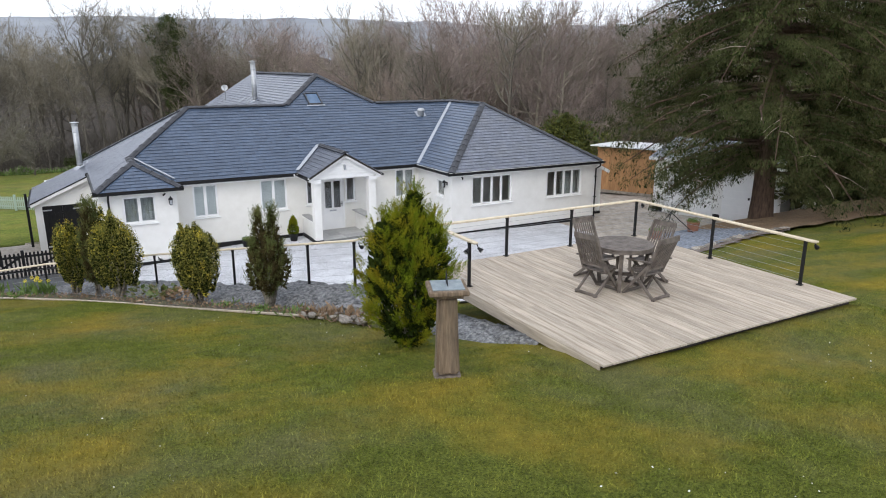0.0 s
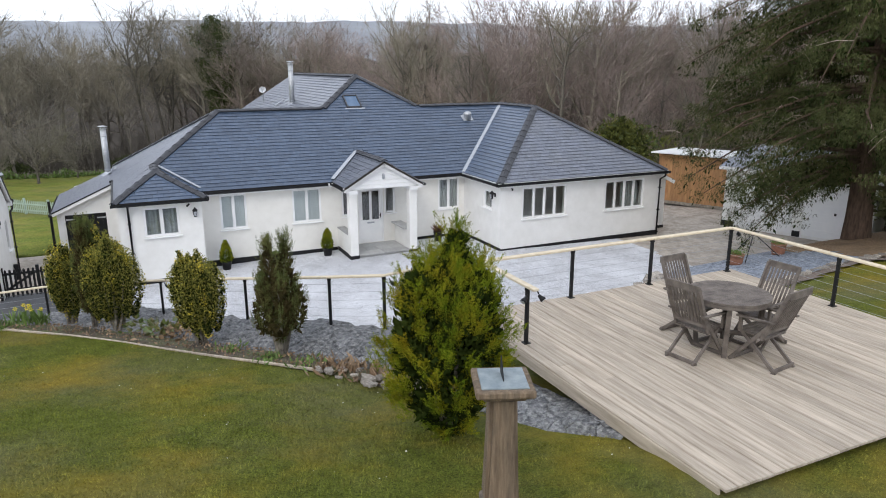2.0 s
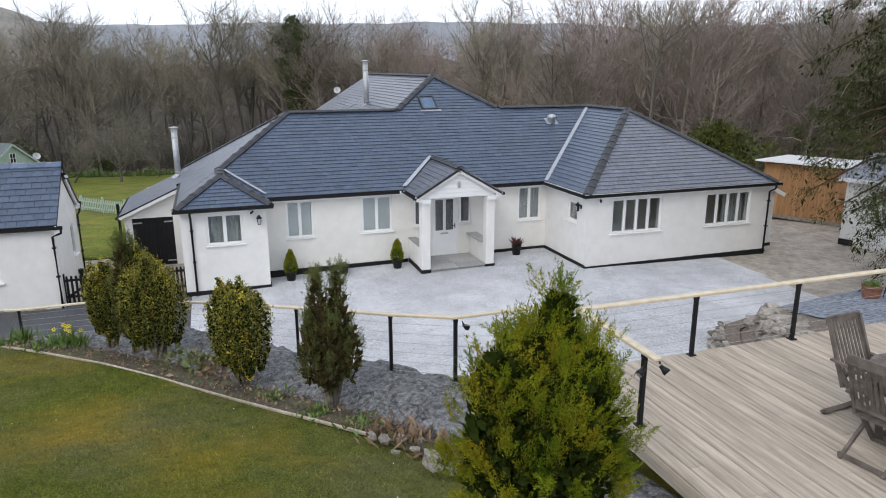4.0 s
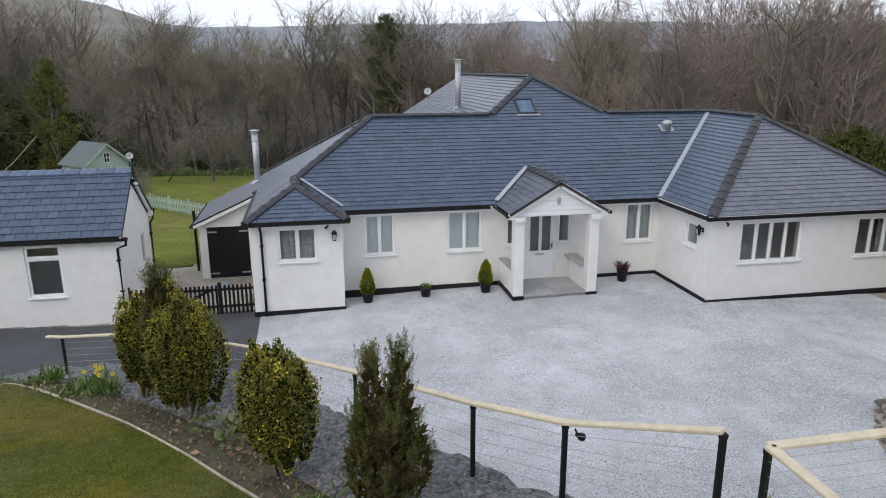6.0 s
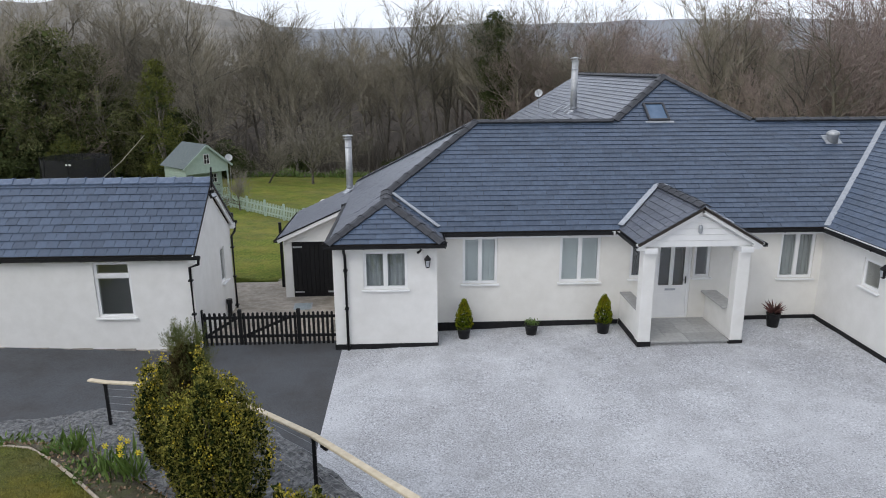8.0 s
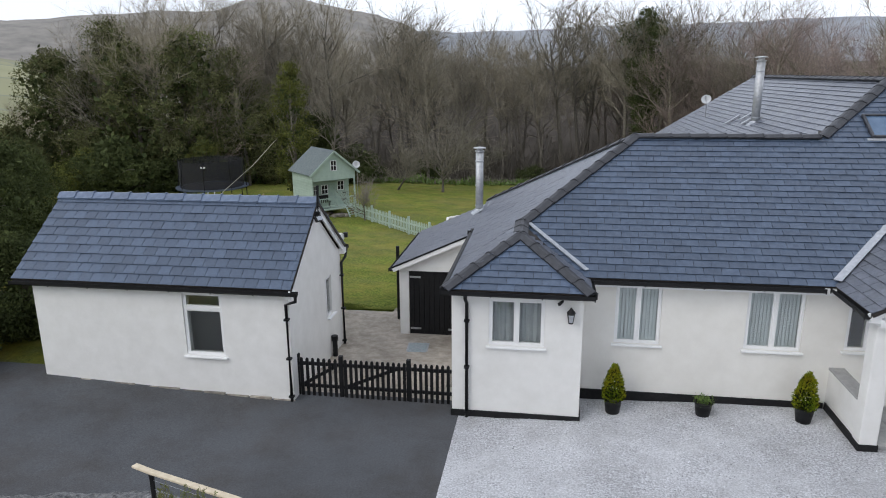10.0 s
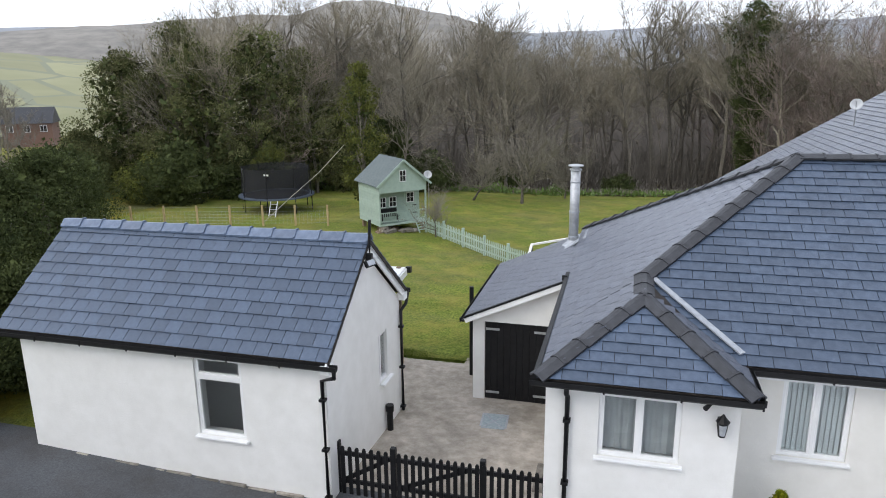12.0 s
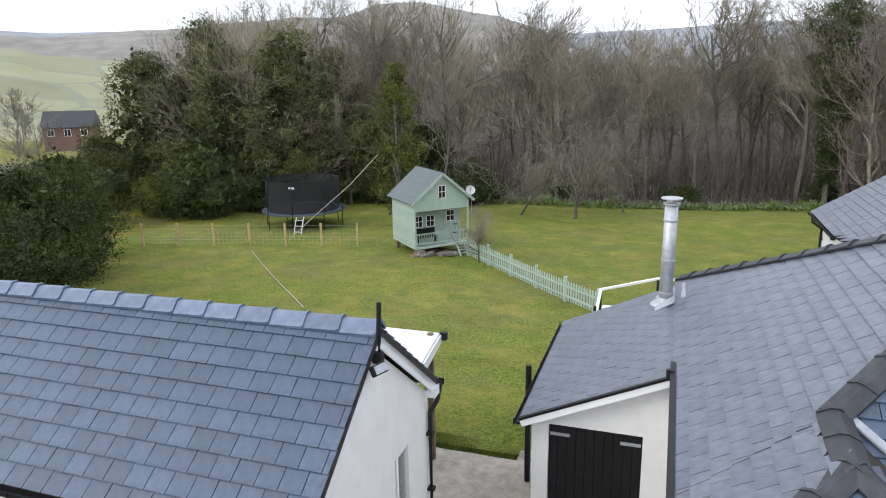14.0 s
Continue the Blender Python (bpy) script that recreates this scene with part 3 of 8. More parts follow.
def slates(roof, fm, poly, mat, width=0.30, gauge=0.2, single=0, near=None):
    """Courses of slates on the frame fm over the convex polygon poly of (u, v). single: how many become pieces of their own, nearest to near."""
    poly = [Vector(p) for p in poly]
    v0, v1 = min(p.y for p in poly), max(p.y for p in poly)

    def span(v):
        us = []
        for p, q in zip(poly, poly[1:] + poly[:1]):
            if (p.y - v) * (q.y - v) <= 0 and abs(p.y - q.y) > 1e-9:
                us.append(p.x + (q.x - p.x) * (v - p.y) / (q.y - p.y))
        return (min(us), max(us)) if us else None

    rng = random.Random(int(abs(v1 * 131 + poly[0].x * 17)) + len(poly))
    full, cut = [], []
    n = max(1, int(round((v1 - v0) / gauge)))
    g = (v1 - v0) / n
    for j in range(n):
        va, vb = v0 + j * g, v0 + (j + 1) * g
        sa, sb = span(va + 1e-4), span(vb - 1e-4)
        if not sa or not sb:
            continue
        lo, hi = min(sa[0], sb[0]), max(sa[1], sb[1])
        first = math.floor(lo / width) - 1 + (0.5 if j % 2 else 0)
        u = first * width
        while u < hi:
            a0, a1 = max(u, sa[0]), min(u + width, sa[1])
            b0, b1 = max(u, sb[0]), min(u + width, sb[1])
            if a1 - a0 > width - 1e-6 and b1 - b0 > width - 1e-6:
                full.append((u + width / 2, va))
            elif a1 > a0 + 0.01 or b1 > b0 + 0.01:
                a1, b1 = max(a0, a1), max(b0, b1)
                cut.append((a0, a1, b0, b1, va, vb))
            u += width
    if single and near is not None:
        full.sort(key=lambda p: (fm @ Vector((p[0], p[1], 0)) - Vector(near)).length)
    mine, rest = full[:single], full[single:]
    key = (round(width, 3), round(g, 3), mat.name)
    if key not in SLATE_MESHES:
        me = slate_mesh(width, g)
        me.materials.append(mat)
        SLATE_MESHES[key] = me
    for u, v in mine:
        s = new("slate", SLATE_MESHES[key])
        s.parent = roof
        s.matrix_world = fm @ pose(u, v, rng.uniform(0.001, 0.004), rng.uniform(-0.35, 0.35), 0, rng.uniform(-0.35, 0.35))
    verts, faces = [], []

    def add(a0, a1, b0, b1, va, vb, lift):
        i = len(verts)
        gp = 0.004
        for (p0, p1, v, z, zl) in ((a0, a1, va, 0.020, 0.007), (b0, b1, vb + 0.02, 0.001, -0.010)):
            if p1 - p0 > 0.02:
                p0, p1 = p0 + gp, p1 - gp
            for q in ((p0, v, z + lift), (p1, v, z + lift), (p0, v, zl + lift), (p1, v, zl + lift)):
                verts.append(fm @ Vector(q))
        faces.extend([(i, i + 1, i + 5, i + 4), (i + 2, i + 3, i + 1, i), (i + 3, i + 7, i + 5, i + 1), (i + 2, i, i + 4, i + 6)])

    for u, v in rest:
        add(u - width / 2, u + width / 2, u - width / 2, u + width / 2, v, v + g, rng.uniform(0, 0.005))
    for c in cut:
        add(*c, rng.uniform(0, 0.003))
    if verts:
        tagged(from_arrays("slating", [tuple(p) for p in verts], faces, mat, roof), "courses of blue-grey roof slates", kind="stuff")


def slope(house, pts, mat, width=0.30, gauge=0.2, single=0, near=None, under=DARKWOOD, thick=0.06, name="roof"):
    """A roof slope on the plane of pts (first two along the eave, outside on the right-hand side) with its slates."""
    pts = [Vector(p) for p in pts]
    u = (pts[1] - pts[0]).normalized()
    nrm = (pts[1] - pts[0]).cross(pts[-1] - pts[0]).normalized()
    v = nrm.cross(u)
    fm = slope_frame(pts[0], u, v)
    bm = bmesh.new()
    prism(bm, [p - nrm * 0.012 for p in pts], -nrm * thick)
    bmesh.ops.recalc_face_normals(bm, faces=bm.faces[:])
    roof = part(name, bm, under, house)
    inv = fm.inverted()
    slates(roof, fm, [((inv @ p).x, (inv @ p).y) for p in pts], mat, width, gauge, single, near)
    return roof


def cap_mesh(length, half, drop, mat, lip=True):
    bm = bmesh.new()
    prof = [(-half, -drop), (-half * 0.25, -0.002), (half * 0.25, -0.002), (half, -drop)]
    rows = [(0.0, 0.0), (length * 0.93, 0.004), (length * 0.93, 0.018), (length, 0.018)] if lip else [(0.0, 0.004), (length, 0.0)]
    outer = [[bm.verts.new((x, s, z + 0.056 + r)) for x, z in prof] for s, r in rows]
    inner = [[bm.verts.new((x * 0.94, s, z + 0.026)) for x, z in prof] for s, r in (rows[0], rows[-1])]
    for a, b in zip(outer, outer[1:]):
        for i in range(3):
            bm.faces.new((a[i], a[i + 1], b[i + 1], b[i]))
    for o_, i_ in ((outer[0], inner[0]), (outer[-1], inner[1])):
        for i in range(3):
            bm.faces.new((o_[i], o_[i + 1], i_[i + 1], i_[i]))
    for i in (0, 3):
        bm.faces.new([r[i] for r in outer] + [inner[1][i], inner[0][i]])
    bmesh.ops.recalc_face_normals(bm, faces=bm.faces[:])
    me = bpy.data.meshes.new("ridge_tile")
    bm.to_mesh(me)
    bm.free()
    me.materials.append(mat)
    return me


CAPS = {}


def ridge_tiles(parent, a, b, drop=0.062, half=0.15, length=0.42, mat=RIDGE, wobble=0.8, lip=True):
    """Cap tiles laid from a up or along to b."""
    a, b = Vector(a), Vector(b)
    n = max(1, round((b - a).length / length))
    step = (b - a).length / n
    key = (round(step, 3), half, drop, mat.name)
    if key not in CAPS:
        CAPS[key] = cap_mesh(step, half, drop, mat, lip)
    t = (b - a).normalized()
    s = t.cross(Vector((0, 0, 1))).normalized()
    w = s.cross(t)
    rng = random.Random(int(a.x * 100 + b.y * 37))
    for i in range(n):
        o = a + t * step * i
        r = new("ridge_tile", CAPS[key])
        r.parent = parent
        r.matrix_world = Matrix(((s.x, t.x, w.x, o.x), (s.y, t.y, w.y, o.y), (s.z, t.z, w.z, o.z), (0, 0, 0, 1))) @ pose(0, 0, rng.uniform(0, 0.006), rng.uniform(-wobble, wobble) + 1.2, rng.uniform(-1, 1), rng.uniform(-wobble, wobble))


def gutter(parent, a, b, out, name="gutter"):
    """A half-round black gutter from a to b on a fascia; out: the way out from the wall."""
    a, b, out = Vector(a), Vector(b), Vector(out)
    t = (b - a).normalized()
    bm = bmesh.new()
    prof = [(0.0, 0.0), (0.0, -0.06), (0.03, -0.09), (0.075, -0.09), (0.105, -0.06), (0.105, 0.0), (0.095, 0.0), (0.09, -0.05), (0.015, -0.05), (0.01, 0.0)]
    pts = [a + out * x + Vector((0, 0, z)) for x, z in prof]
    prism(bm, pts, b - a)
    bmesh.ops.recalc_face_normals(bm, faces=bm.faces[:])
    g = part(name, bm, BLACK, parent, "black plastic gutter")
    n = max(1, int((b - a).length / 0.9))
    for i in range(n + 1):
        p = a + (b - a) * (i / n)
        q = p + out * 0.108 + Vector((0, 0, -0.03))
        part("bracket", boxes((-0.012, -0.006, -0.065, 0.012, 0.006, 0.03), m=Matrix.Translation(q)), BLACK, g)
    return g


def downpipe(parent, pts, r=0.034):
    bm = bmesh.new()
    tube(bm, pts, r, 8)
    p = part("downpipe", bm, BLACK, parent, "black plastic downpipe", True)
    top, bot = Vector(pts[-2]), Vector(pts[-1])
    for s in (0.15, 0.55, 0.95):
        c = top.lerp(bot, s)
        part("pipe_clip", boxes((-0.05, -0.05, -0.02, 0.05, 0.05, 0.02), m=Matrix.Translation(c)), BLACK, p)
    return p


# ---- the bungalow ----
house = thing("house", None, "white rendered bungalow with blue-grey slate roofs and a porch", "house")
K, EZ = 0.633, 2.57           # roof slope, eave height
RZ = 4.97                     # main ridge
FY, BY, RY = 26.45, 34.6, 30.24
WT = 2.50                     # wall top

# walls
wall_panel("wall", (3.56, 26.77), (13.6, 26.77), -0.35, WT, 0.28,
           [(0.68, 1.57, 1.13, 2.36), (3.17, 4.22, 1.13, 2.36), (8.92, 9.83, 1.14, 2.37), (5.62, 6.62, 0.10, 2.22), (6.67, 7.10, 1.20, 2.22), (5.0, 5.42, 1.20, 2.22)], CREAM, house)
wall_panel("wall", (1.07, 25.80), (3.56, 25.80), -0.45, WT, 0.28, [(0.72, 1.78, 1.34, 2.29)], RENDER, house)
wall_panel("wall", (3.56, 26.08), (3.56, 26.77), -0.45, WT, 0.28, [], RENDER, house)
wall_panel("wall", (1.07, 34.3), (1.07, 25.80 + 0.28), -0.8, WT, 0.28, [], RENDER, house)
wall_panel("wall", (13.6, 27.05), (13.6, 24.11), -0.3, WT, 0.28, [(1.94, 2.57, 1.46, 2.15)], RENDER, house)
wall_panel("wall", (13.6, 23.83), (21.05, 23.83), -0.4, WT, 0.28, [(0.93, 2.88, 1.13, 2.31), (4.69, 6.61, 1.12, 2.28)], RENDER, house)
wall_panel("wall", (21.05, 24.11), (21.05, 34.0), -0.3, WT, 0.28, [], RENDER, house)
wall_panel("wall", (20.77, 34.0), (16.6, 34.0), -0.5, WT, 0.28, [], RENDER, house)
wall_panel("wall", (16.6, 34.28), (16.6, 43.4), -0.9, WT, 0.28, [], RENDER, house)
wall_panel("wall", (16.6, 43.4), (5.05, 43.4), -1.3, 2.4, 0.28, [], RENDER, house)
wall_panel("wall", (5.05, 43.12), (5.05, 40.78), -1.3, 2.4, 0.28, [], RENDER, house)
wall_panel("wall", (5.05, 40.5), (6.2, 40.5), -1.3, 2.4, 0.28, [], RENDER, house)
wall_panel("wall", (6.2, 40.5), (6.2, 34.58), -1.3, 2.7, 0.28, [], RENDER, house)
wall_panel("wall", (6.48, 34.3), (1.61, 34.3), -0.9, WT, 0.28, [], RENDER, house)
gab = bmesh.new()
prism(gab, [(5.05, 43.12, 2.4), (16.6, 43.12, 2.4), (10.9, 43.12, 2.4 + 5.85 * K)], (0, 0.28, 0))
part("gable", gab, RENDER, house)
# room floors, and pale partitions added near the glass: stop the view through, lighten the panes
part("room_floor", boxes((1.62, 26.2, -0.05, 3.5, 33.9, 0.0), (3.5, 27.06, -0.05, 20.5, 33.9, 0.0)), INSIDE, house)
part("room_wall", boxes((13.95, 25.4, 0.0, 20.4, 25.5, 2.42), (3.6, 28.2, 0.0, 13.9, 28.3, 2.42), (1.65, 28.4, 0.0, 3.6, 28.5, 2.5)), INSIDE, house)
part("room_ceiling", boxes((1.62, 26.2, 2.43, 3.5, 33.9, 2.47), (3.5, 27.06, 2.43, 20.5, 33.9, 2.47), (13.9, 24.12, 2.432, 20.5, 27.05, 2.468)), INSIDE, house)
part("room_floor", boxes((13.9, 24.12, -0.05, 20.5, 27.05, 0.0)), INSIDE, house)

# black base course
for a in ((1.058, 25.775, -0.42, 3.585, 25.798, -0.06), (3.562, 25.79, -0.42, 3.586, 26.74, 0.0), (3.586, 26.745, -0.32, 8.33, 26.768, 0.09), (10.90, 26.745, -0.3, 13.58, 26.768, 0.12),
          (13.575, 23.80, -0.3, 13.598, 26.745, 0.13), (13.60, 23.80, -0.4, 21.06, 23.828, 0.08), (1.046, 25.775, -0.42, 1.068, 30.1, -0.06)):
    part("base_course", boxes(a, w=0.004), PLINTH, house, "black painted base course")
part("fascia", boxes((3.6, 26.47, 2.40, 13.4, 26.50, 2.56), (1.0, 25.55, 2.42, 3.66, 25.58, 2.50), (13.36, 23.60, 2.42, 13.39, 26.46, 2.57), (13.39, 23.56, 2.42, 21.2, 23.59, 2.57)), UPVC, house, "white fascia board")
part("soffit", boxes((3.58, 26.50, 2.40, 13.35, 26.76, 2.42), (1.0, 25.58, 2.40, 3.66, 25.79, 2.42), (13.39, 23.59, 2.40, 21.2, 23.82, 2.42), (13.392, 23.82, 2.40, 13.59, 26.5, 2.42)), UPVC, house)

# windows
window(house, 4.24, 26.77, 0, 0.89, 1.13, 2.36, 2, blinds=11)
window(house, 6.73, 26.77, 0, 1.05, 1.13, 2.36, 2, blinds=14)
window(house, 12.48, 26.77, 0, 0.91, 1.14, 2.37, 2, curtain=0.4)
window(house, 1.79, 25.80, 0, 1.06, 1.34, 2.29, 2, curtain=0.45)
window(house, 13.6, 25.11, -90, 0.63, 1.46, 2.15, 1)
window(house, 14.53, 23.83, 0, 1.95, 1.13, 2.31, 4)
window(house, 18.29, 23.83, 0, 1.92, 1.12, 2.28, 4, drape=(0.52, 1.0))
window(house, 10.23, 26.77, 0, 0.43, 1.20, 2.22, 1)
window(house, 8.56, 26.77, 0, 0.42, 1.20, 2.22, 1)

# front door
dm = pose(9.18, 26.77, 0.10)
door = part("door", boxes((0.0, 0.03, 0, 1.0, 0.11, 0.04), (0, 0.03, 2.06, 1.0, 0.11, 2.12), (0, 0.03, 0.04, 0.06, 0.11, 2.06), (0.94, 0.03, 0.04, 1.0, 0.11, 2.06), w=0.006, m=dm), UPVC, house, "white plastic front door with two tall dark panes")
part("door_leaf", boxes((0.06, 0.05, 0.04, 0.94, 0.10, 0.86), (0.06, 0.05, 2.0, 0.94, 0.10, 2.06), (0.06, 0.05, 0.86, 0.15, 0.10, 2.0), (0.85, 0.05, 0.86, 0.94, 0.10, 2.0), (0.47, 0.05, 0.86, 0.53, 0.10, 2.0), w=0.005, m=dm), UPVC, door)
for a in (0.15, 0.53):
    p = part("pane", boxes((a, 0.07, 0.86, a + 0.32, 0.078, 2.0), m=dm), GLASS, door)
    p.visible_shadow = False
    part("bead", boxes((a, 0.042, 0.86, a + 0.32, 0.05, 0.885), (a, 0.042, 1.975, a + 0.32, 0.05, 2.0), (a, 0.042, 0.885, a + 0.022, 0.05, 1.975), (a + 0.298, 0.042, 0.885, a + 0.32, 0.05, 1.975), m=dm), UPVC, door)
part("door_panel", boxes((0.17, 0.042, 0.12, 0.83, 0.05, 0.66), w=0.006, m=dm), UPVC, door)
part("letter_plate", boxes((0.36, 0.035, 0.74, 0.64, 0.052, 0.80), w=0.006, m=dm), LEAD, door, "silver letter plate")
part("handle", boxes((0.875, 0.02, 0.93, 0.90, 0.05, 1.12), (0.80, 0.005, 1.02, 0.90, 0.02, 1.04), w=0.004, m=dm), BLACK, door, "black lever handle")
# dark panel added behind the door panes in place of the hall's shade
part("dark_hall", boxes((8.6, 27.9, 0.0, 10.7, 27.95, 2.4)), DARKWOOD, house)

# roofs
NEAR = (1.0, 21.0, 6.0)
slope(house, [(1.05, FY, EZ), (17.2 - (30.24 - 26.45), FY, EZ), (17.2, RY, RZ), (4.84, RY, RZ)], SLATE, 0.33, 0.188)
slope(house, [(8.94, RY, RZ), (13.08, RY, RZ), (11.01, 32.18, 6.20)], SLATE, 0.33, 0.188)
# slopes that look greyer under the sky take the paler slate copy
left_roof = slope(house, [(0.965, BY, 2.525), (0.965, 27.25, 2.525), (2.32, 27.72, EZ + 1.27 * K), (4.84, RY, RZ)], SLATE_SKYLIT, 0.33, 0.21, single=280, near=NEAR)
slope(house, [(20.0, BY, EZ), (1.05, BY, EZ), (4.84, RY, RZ), (17.2, RY, RZ)], SLATE_SKYLIT, 0.6, 0.4)
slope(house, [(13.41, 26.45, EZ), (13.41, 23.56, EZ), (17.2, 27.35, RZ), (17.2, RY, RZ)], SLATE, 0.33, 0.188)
slope(house, [(13.41, 23.56, EZ), (21.1, 23.56, EZ), (17.2, 27.35, RZ)], SLATE_SKYLIT, 0.33, 0.188)
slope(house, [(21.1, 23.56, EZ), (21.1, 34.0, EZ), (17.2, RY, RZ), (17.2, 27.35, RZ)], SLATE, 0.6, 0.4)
slope(house, [(4.75, 43.7, 2.322), (4.75, 40.3, 2.322), (6.0, 30.6, 3.113), (8.94, 30.26, RZ), (11.0, 32.18, 6.20), (11.0, 43.7, 6.20)], SLATE_SKYLIT, 0.33, 0.2)
slope(house, [(16.85, 30.6, 2.575), (16.85, 43.7, 2.575), (11.0, 43.7, 6.20), (11.0, 32.18, 6.20), (13.08, 30.26, RZ)], SLATE_SKYLIT, 0.6, 0.4)
# the small front wing
AP, AJ = (2.32, 26.93, 3.30), (2.32, 27.72, EZ + 1.27 * K)
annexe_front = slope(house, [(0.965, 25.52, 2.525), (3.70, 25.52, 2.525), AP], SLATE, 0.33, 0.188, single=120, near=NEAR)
slope(house, [(3.70, 25.52, 2.525), (3.70, 26.75, 2.525), (2.32, 27.80, 3.39), AP], SLATE_SKYLIT, 0.33, 0.188, single=60, near=NEAR)
slope(house, [(0.965, 27.25, 2.525), (0.965, 25.52, 2.525), AP, AJ], SLATE_SKYLIT, 0.33, 0.21, single=60, near=NEAR)
# hips and ridges
caps = part("ridge", boxes((4.9, 30.2, RZ - 0.12, 17.1, 30.28, RZ - 0.06)), DARKWOOD, house, "dark ridge and hip tiles")
ridge_tiles(caps, (4.84, RY, RZ + 0.0), (8.9, RY, RZ))
ridge_tiles(caps, (13.15, RY, RZ), (17.2, RY, RZ))
ridge_tiles(caps, AJ, (4.84, RY, RZ))
ridge_tiles(caps, (1.05, BY, EZ), (4.84, RY, RZ))
ridge_tiles(caps, (8.94, RY, RZ), (11.0, 32.18, 6.20))
ridge_tiles(caps, (13.08, RY, RZ), (11.0, 32.18, 6.20))
ridge_tiles(caps, (11.0, 32.27, 6.20), (11.0, 43.7, 6.20), length=0.45)
ridge_tiles(caps, (13.41, 23.56, EZ), (17.2, 27.35, RZ), half=0.15)
ridge_tiles(caps, (21.1, 23.56, EZ), (17.2, 27.35, RZ))
ridge_tiles(caps, (17.2, 27.4, RZ), (17.2, RY, RZ))
ridge_tiles(caps, (0.965, 25.52, 2.535), AP, half=0.145)
ridge_tiles(caps, (3.70, 25.52, 2.535), AP, half=0.145)
ridge_tiles(caps, AP, AJ, half=0.15)


def valley(a, b, w=0.14, lift=0.042):
    a, b = Vector(a), Vector(b)
    bm = bmesh.new()
    beam(bm, a + Vector((0, 0, lift)), b + Vector((0, 0, lift)), w, 0.02)
    part("valley", bm, LEAD, house, "grey lead valley")


valley((13.42, FY, EZ), (17.2, RY, RZ))
valley((3.64, 26.58, EZ + 0.085), (2.42, 27.70, EZ + 1.24 * K), 0.11)
# gutters and pipes
gutter(house, (3.66, 26.47, EZ - 0.02), (7.95, 26.47, EZ - 0.02), (0, -1, 0))
gutter(house, (11.25, 26.47, EZ - 0.02), (13.38, 26.47, EZ - 0.02), (0, -1, 0))
gutter(house, (0.90, 25.55, EZ - 0.055), (3.74, 25.55, EZ - 0.055), (0, -1, 0))
gutter(house, (13.36, 26.4, EZ - 0.02), (13.36, 23.5, EZ - 0.02), (-1, 0, 0))
gutter(house, (13.30, 23.56, EZ - 0.02), (21.2, 23.56, EZ - 0.02), (0, -1, 0))
gutter(house, (3.66, 26.36, EZ - 0.02), (3.66, 25.48, EZ - 0.02), (1, 0, 0))
part("verge_trim", boxes((0.92, 25.52, 2.47, 0.99, 30.45, 2.58)), BLACK, house, "black plastic verge trim")
gutter(house, (4.79, 43.65, 2.31), (4.79, 40.3, 2.31), (-1, 0, 0))
downpipe(house, [(4.73, 43.2, 2.22), (4.74, 43.2, 2.1), (5.0, 43.2, 1.9), (5.0, 43.2, 0.0)])
downpipe(house, [(1.37, 25.49, 2.47), (1.37, 25.50, 2.35), (1.37, 25.75, 2.2), (1.37, 25.75, -0.2)])
downpipe(house, [(20.98, 23.50, 2.47), (20.98, 23.52, 2.35), (20.98, 23.78, 2.2), (20.98, 23.78, -0.1)])

# garage under the lean-to roof
GX0, GY0 = -0.98, 30.40
bm = bmesh.new()
gz = lambda x: 2.50 + 0.45 * (x - 1.05)
prism(bm, [(GX0, GY0, -0.6), (-0.73, GY0, -0.6), (-0.73, GY0, 1.40), (0.62, GY0, 1.40), (0.62, GY0, -0.6), (1.33, GY0, -0.6), (1.33, GY0, gz(1.33) - 0.10), (GX0, GY0, gz(GX0) - 0.10)], (0, 0.25, 0))
bmesh.ops.recalc_face_normals(bm, faces=bm.faces[:])
part("garage_front", bm, RENDER, house)
wall_panel("wall", (GX0, 34.0), (GX0, GY0 + 0.25), -0.8, gz(GX0) - 0.08, 0.22, [], RENDER, house)
wall_panel("wall", (1.3, 34.2), (GX0, 34.2), -0.9, 1.3, 0.2, [], RENDER, house)
slope(house, [(-1.12, 34.45, gz(-1.12)), (-1.12, 30.2, gz(-1.12)), (1.1, 30.2, gz(1.1)), (1.1, 34.45, gz(1.1))], SLATE_SKYLIT, 0.33, 0.21, single=120, near=NEAR)
gd = part("garage_door", boxes((-0.73, GY0 + 0.08, -0.42, -0.057, GY0 + 0.12, 1.40), (-0.053, GY0 + 0.08, -0.42, 0.62, GY0 + 0.12, 1.40)), BLACK, house, "black boarded garage doors with long strap hinges")
for i in range(10):
    x = -0.73 + 0.135 * i
    part("board", boxes((x + 0.003, GY0 + 0.062, -0.40, x + 0.132, GY0 + 0.08, 1.38), w=0.004), BLACK, gd)
for z in (-0.22, 1.22):
    for x0, x1 in ((-0.71, -0.42), (0.60, 0.31)):
        bm = bmesh.new()
        beam(bm, (x0, GY0 + 0.058, z), (x1, GY0 + 0.058, z), 0.01, 0.05)
        part("hinge", bm, STEEL, gd, "bright strap hinge")
bm = bmesh.new()
beam(bm, (-1.10, 30.17, gz(-1.10) - 0.06), (1.1, 30.17, gz(1.1) - 0.06), 0.03, 0.11)
part("bargeboard", bm, UPVC, house, "white bargeboard")
bm = bmesh.new()
beam(bm, (-1.12, 30.17, gz(-1.12) + 0.015), (1.1, 30.17, gz(1.1) + 0.015), 0.06, 0.04)
part("verge_trim", bm, BLACK, house, "black plastic verge trim")
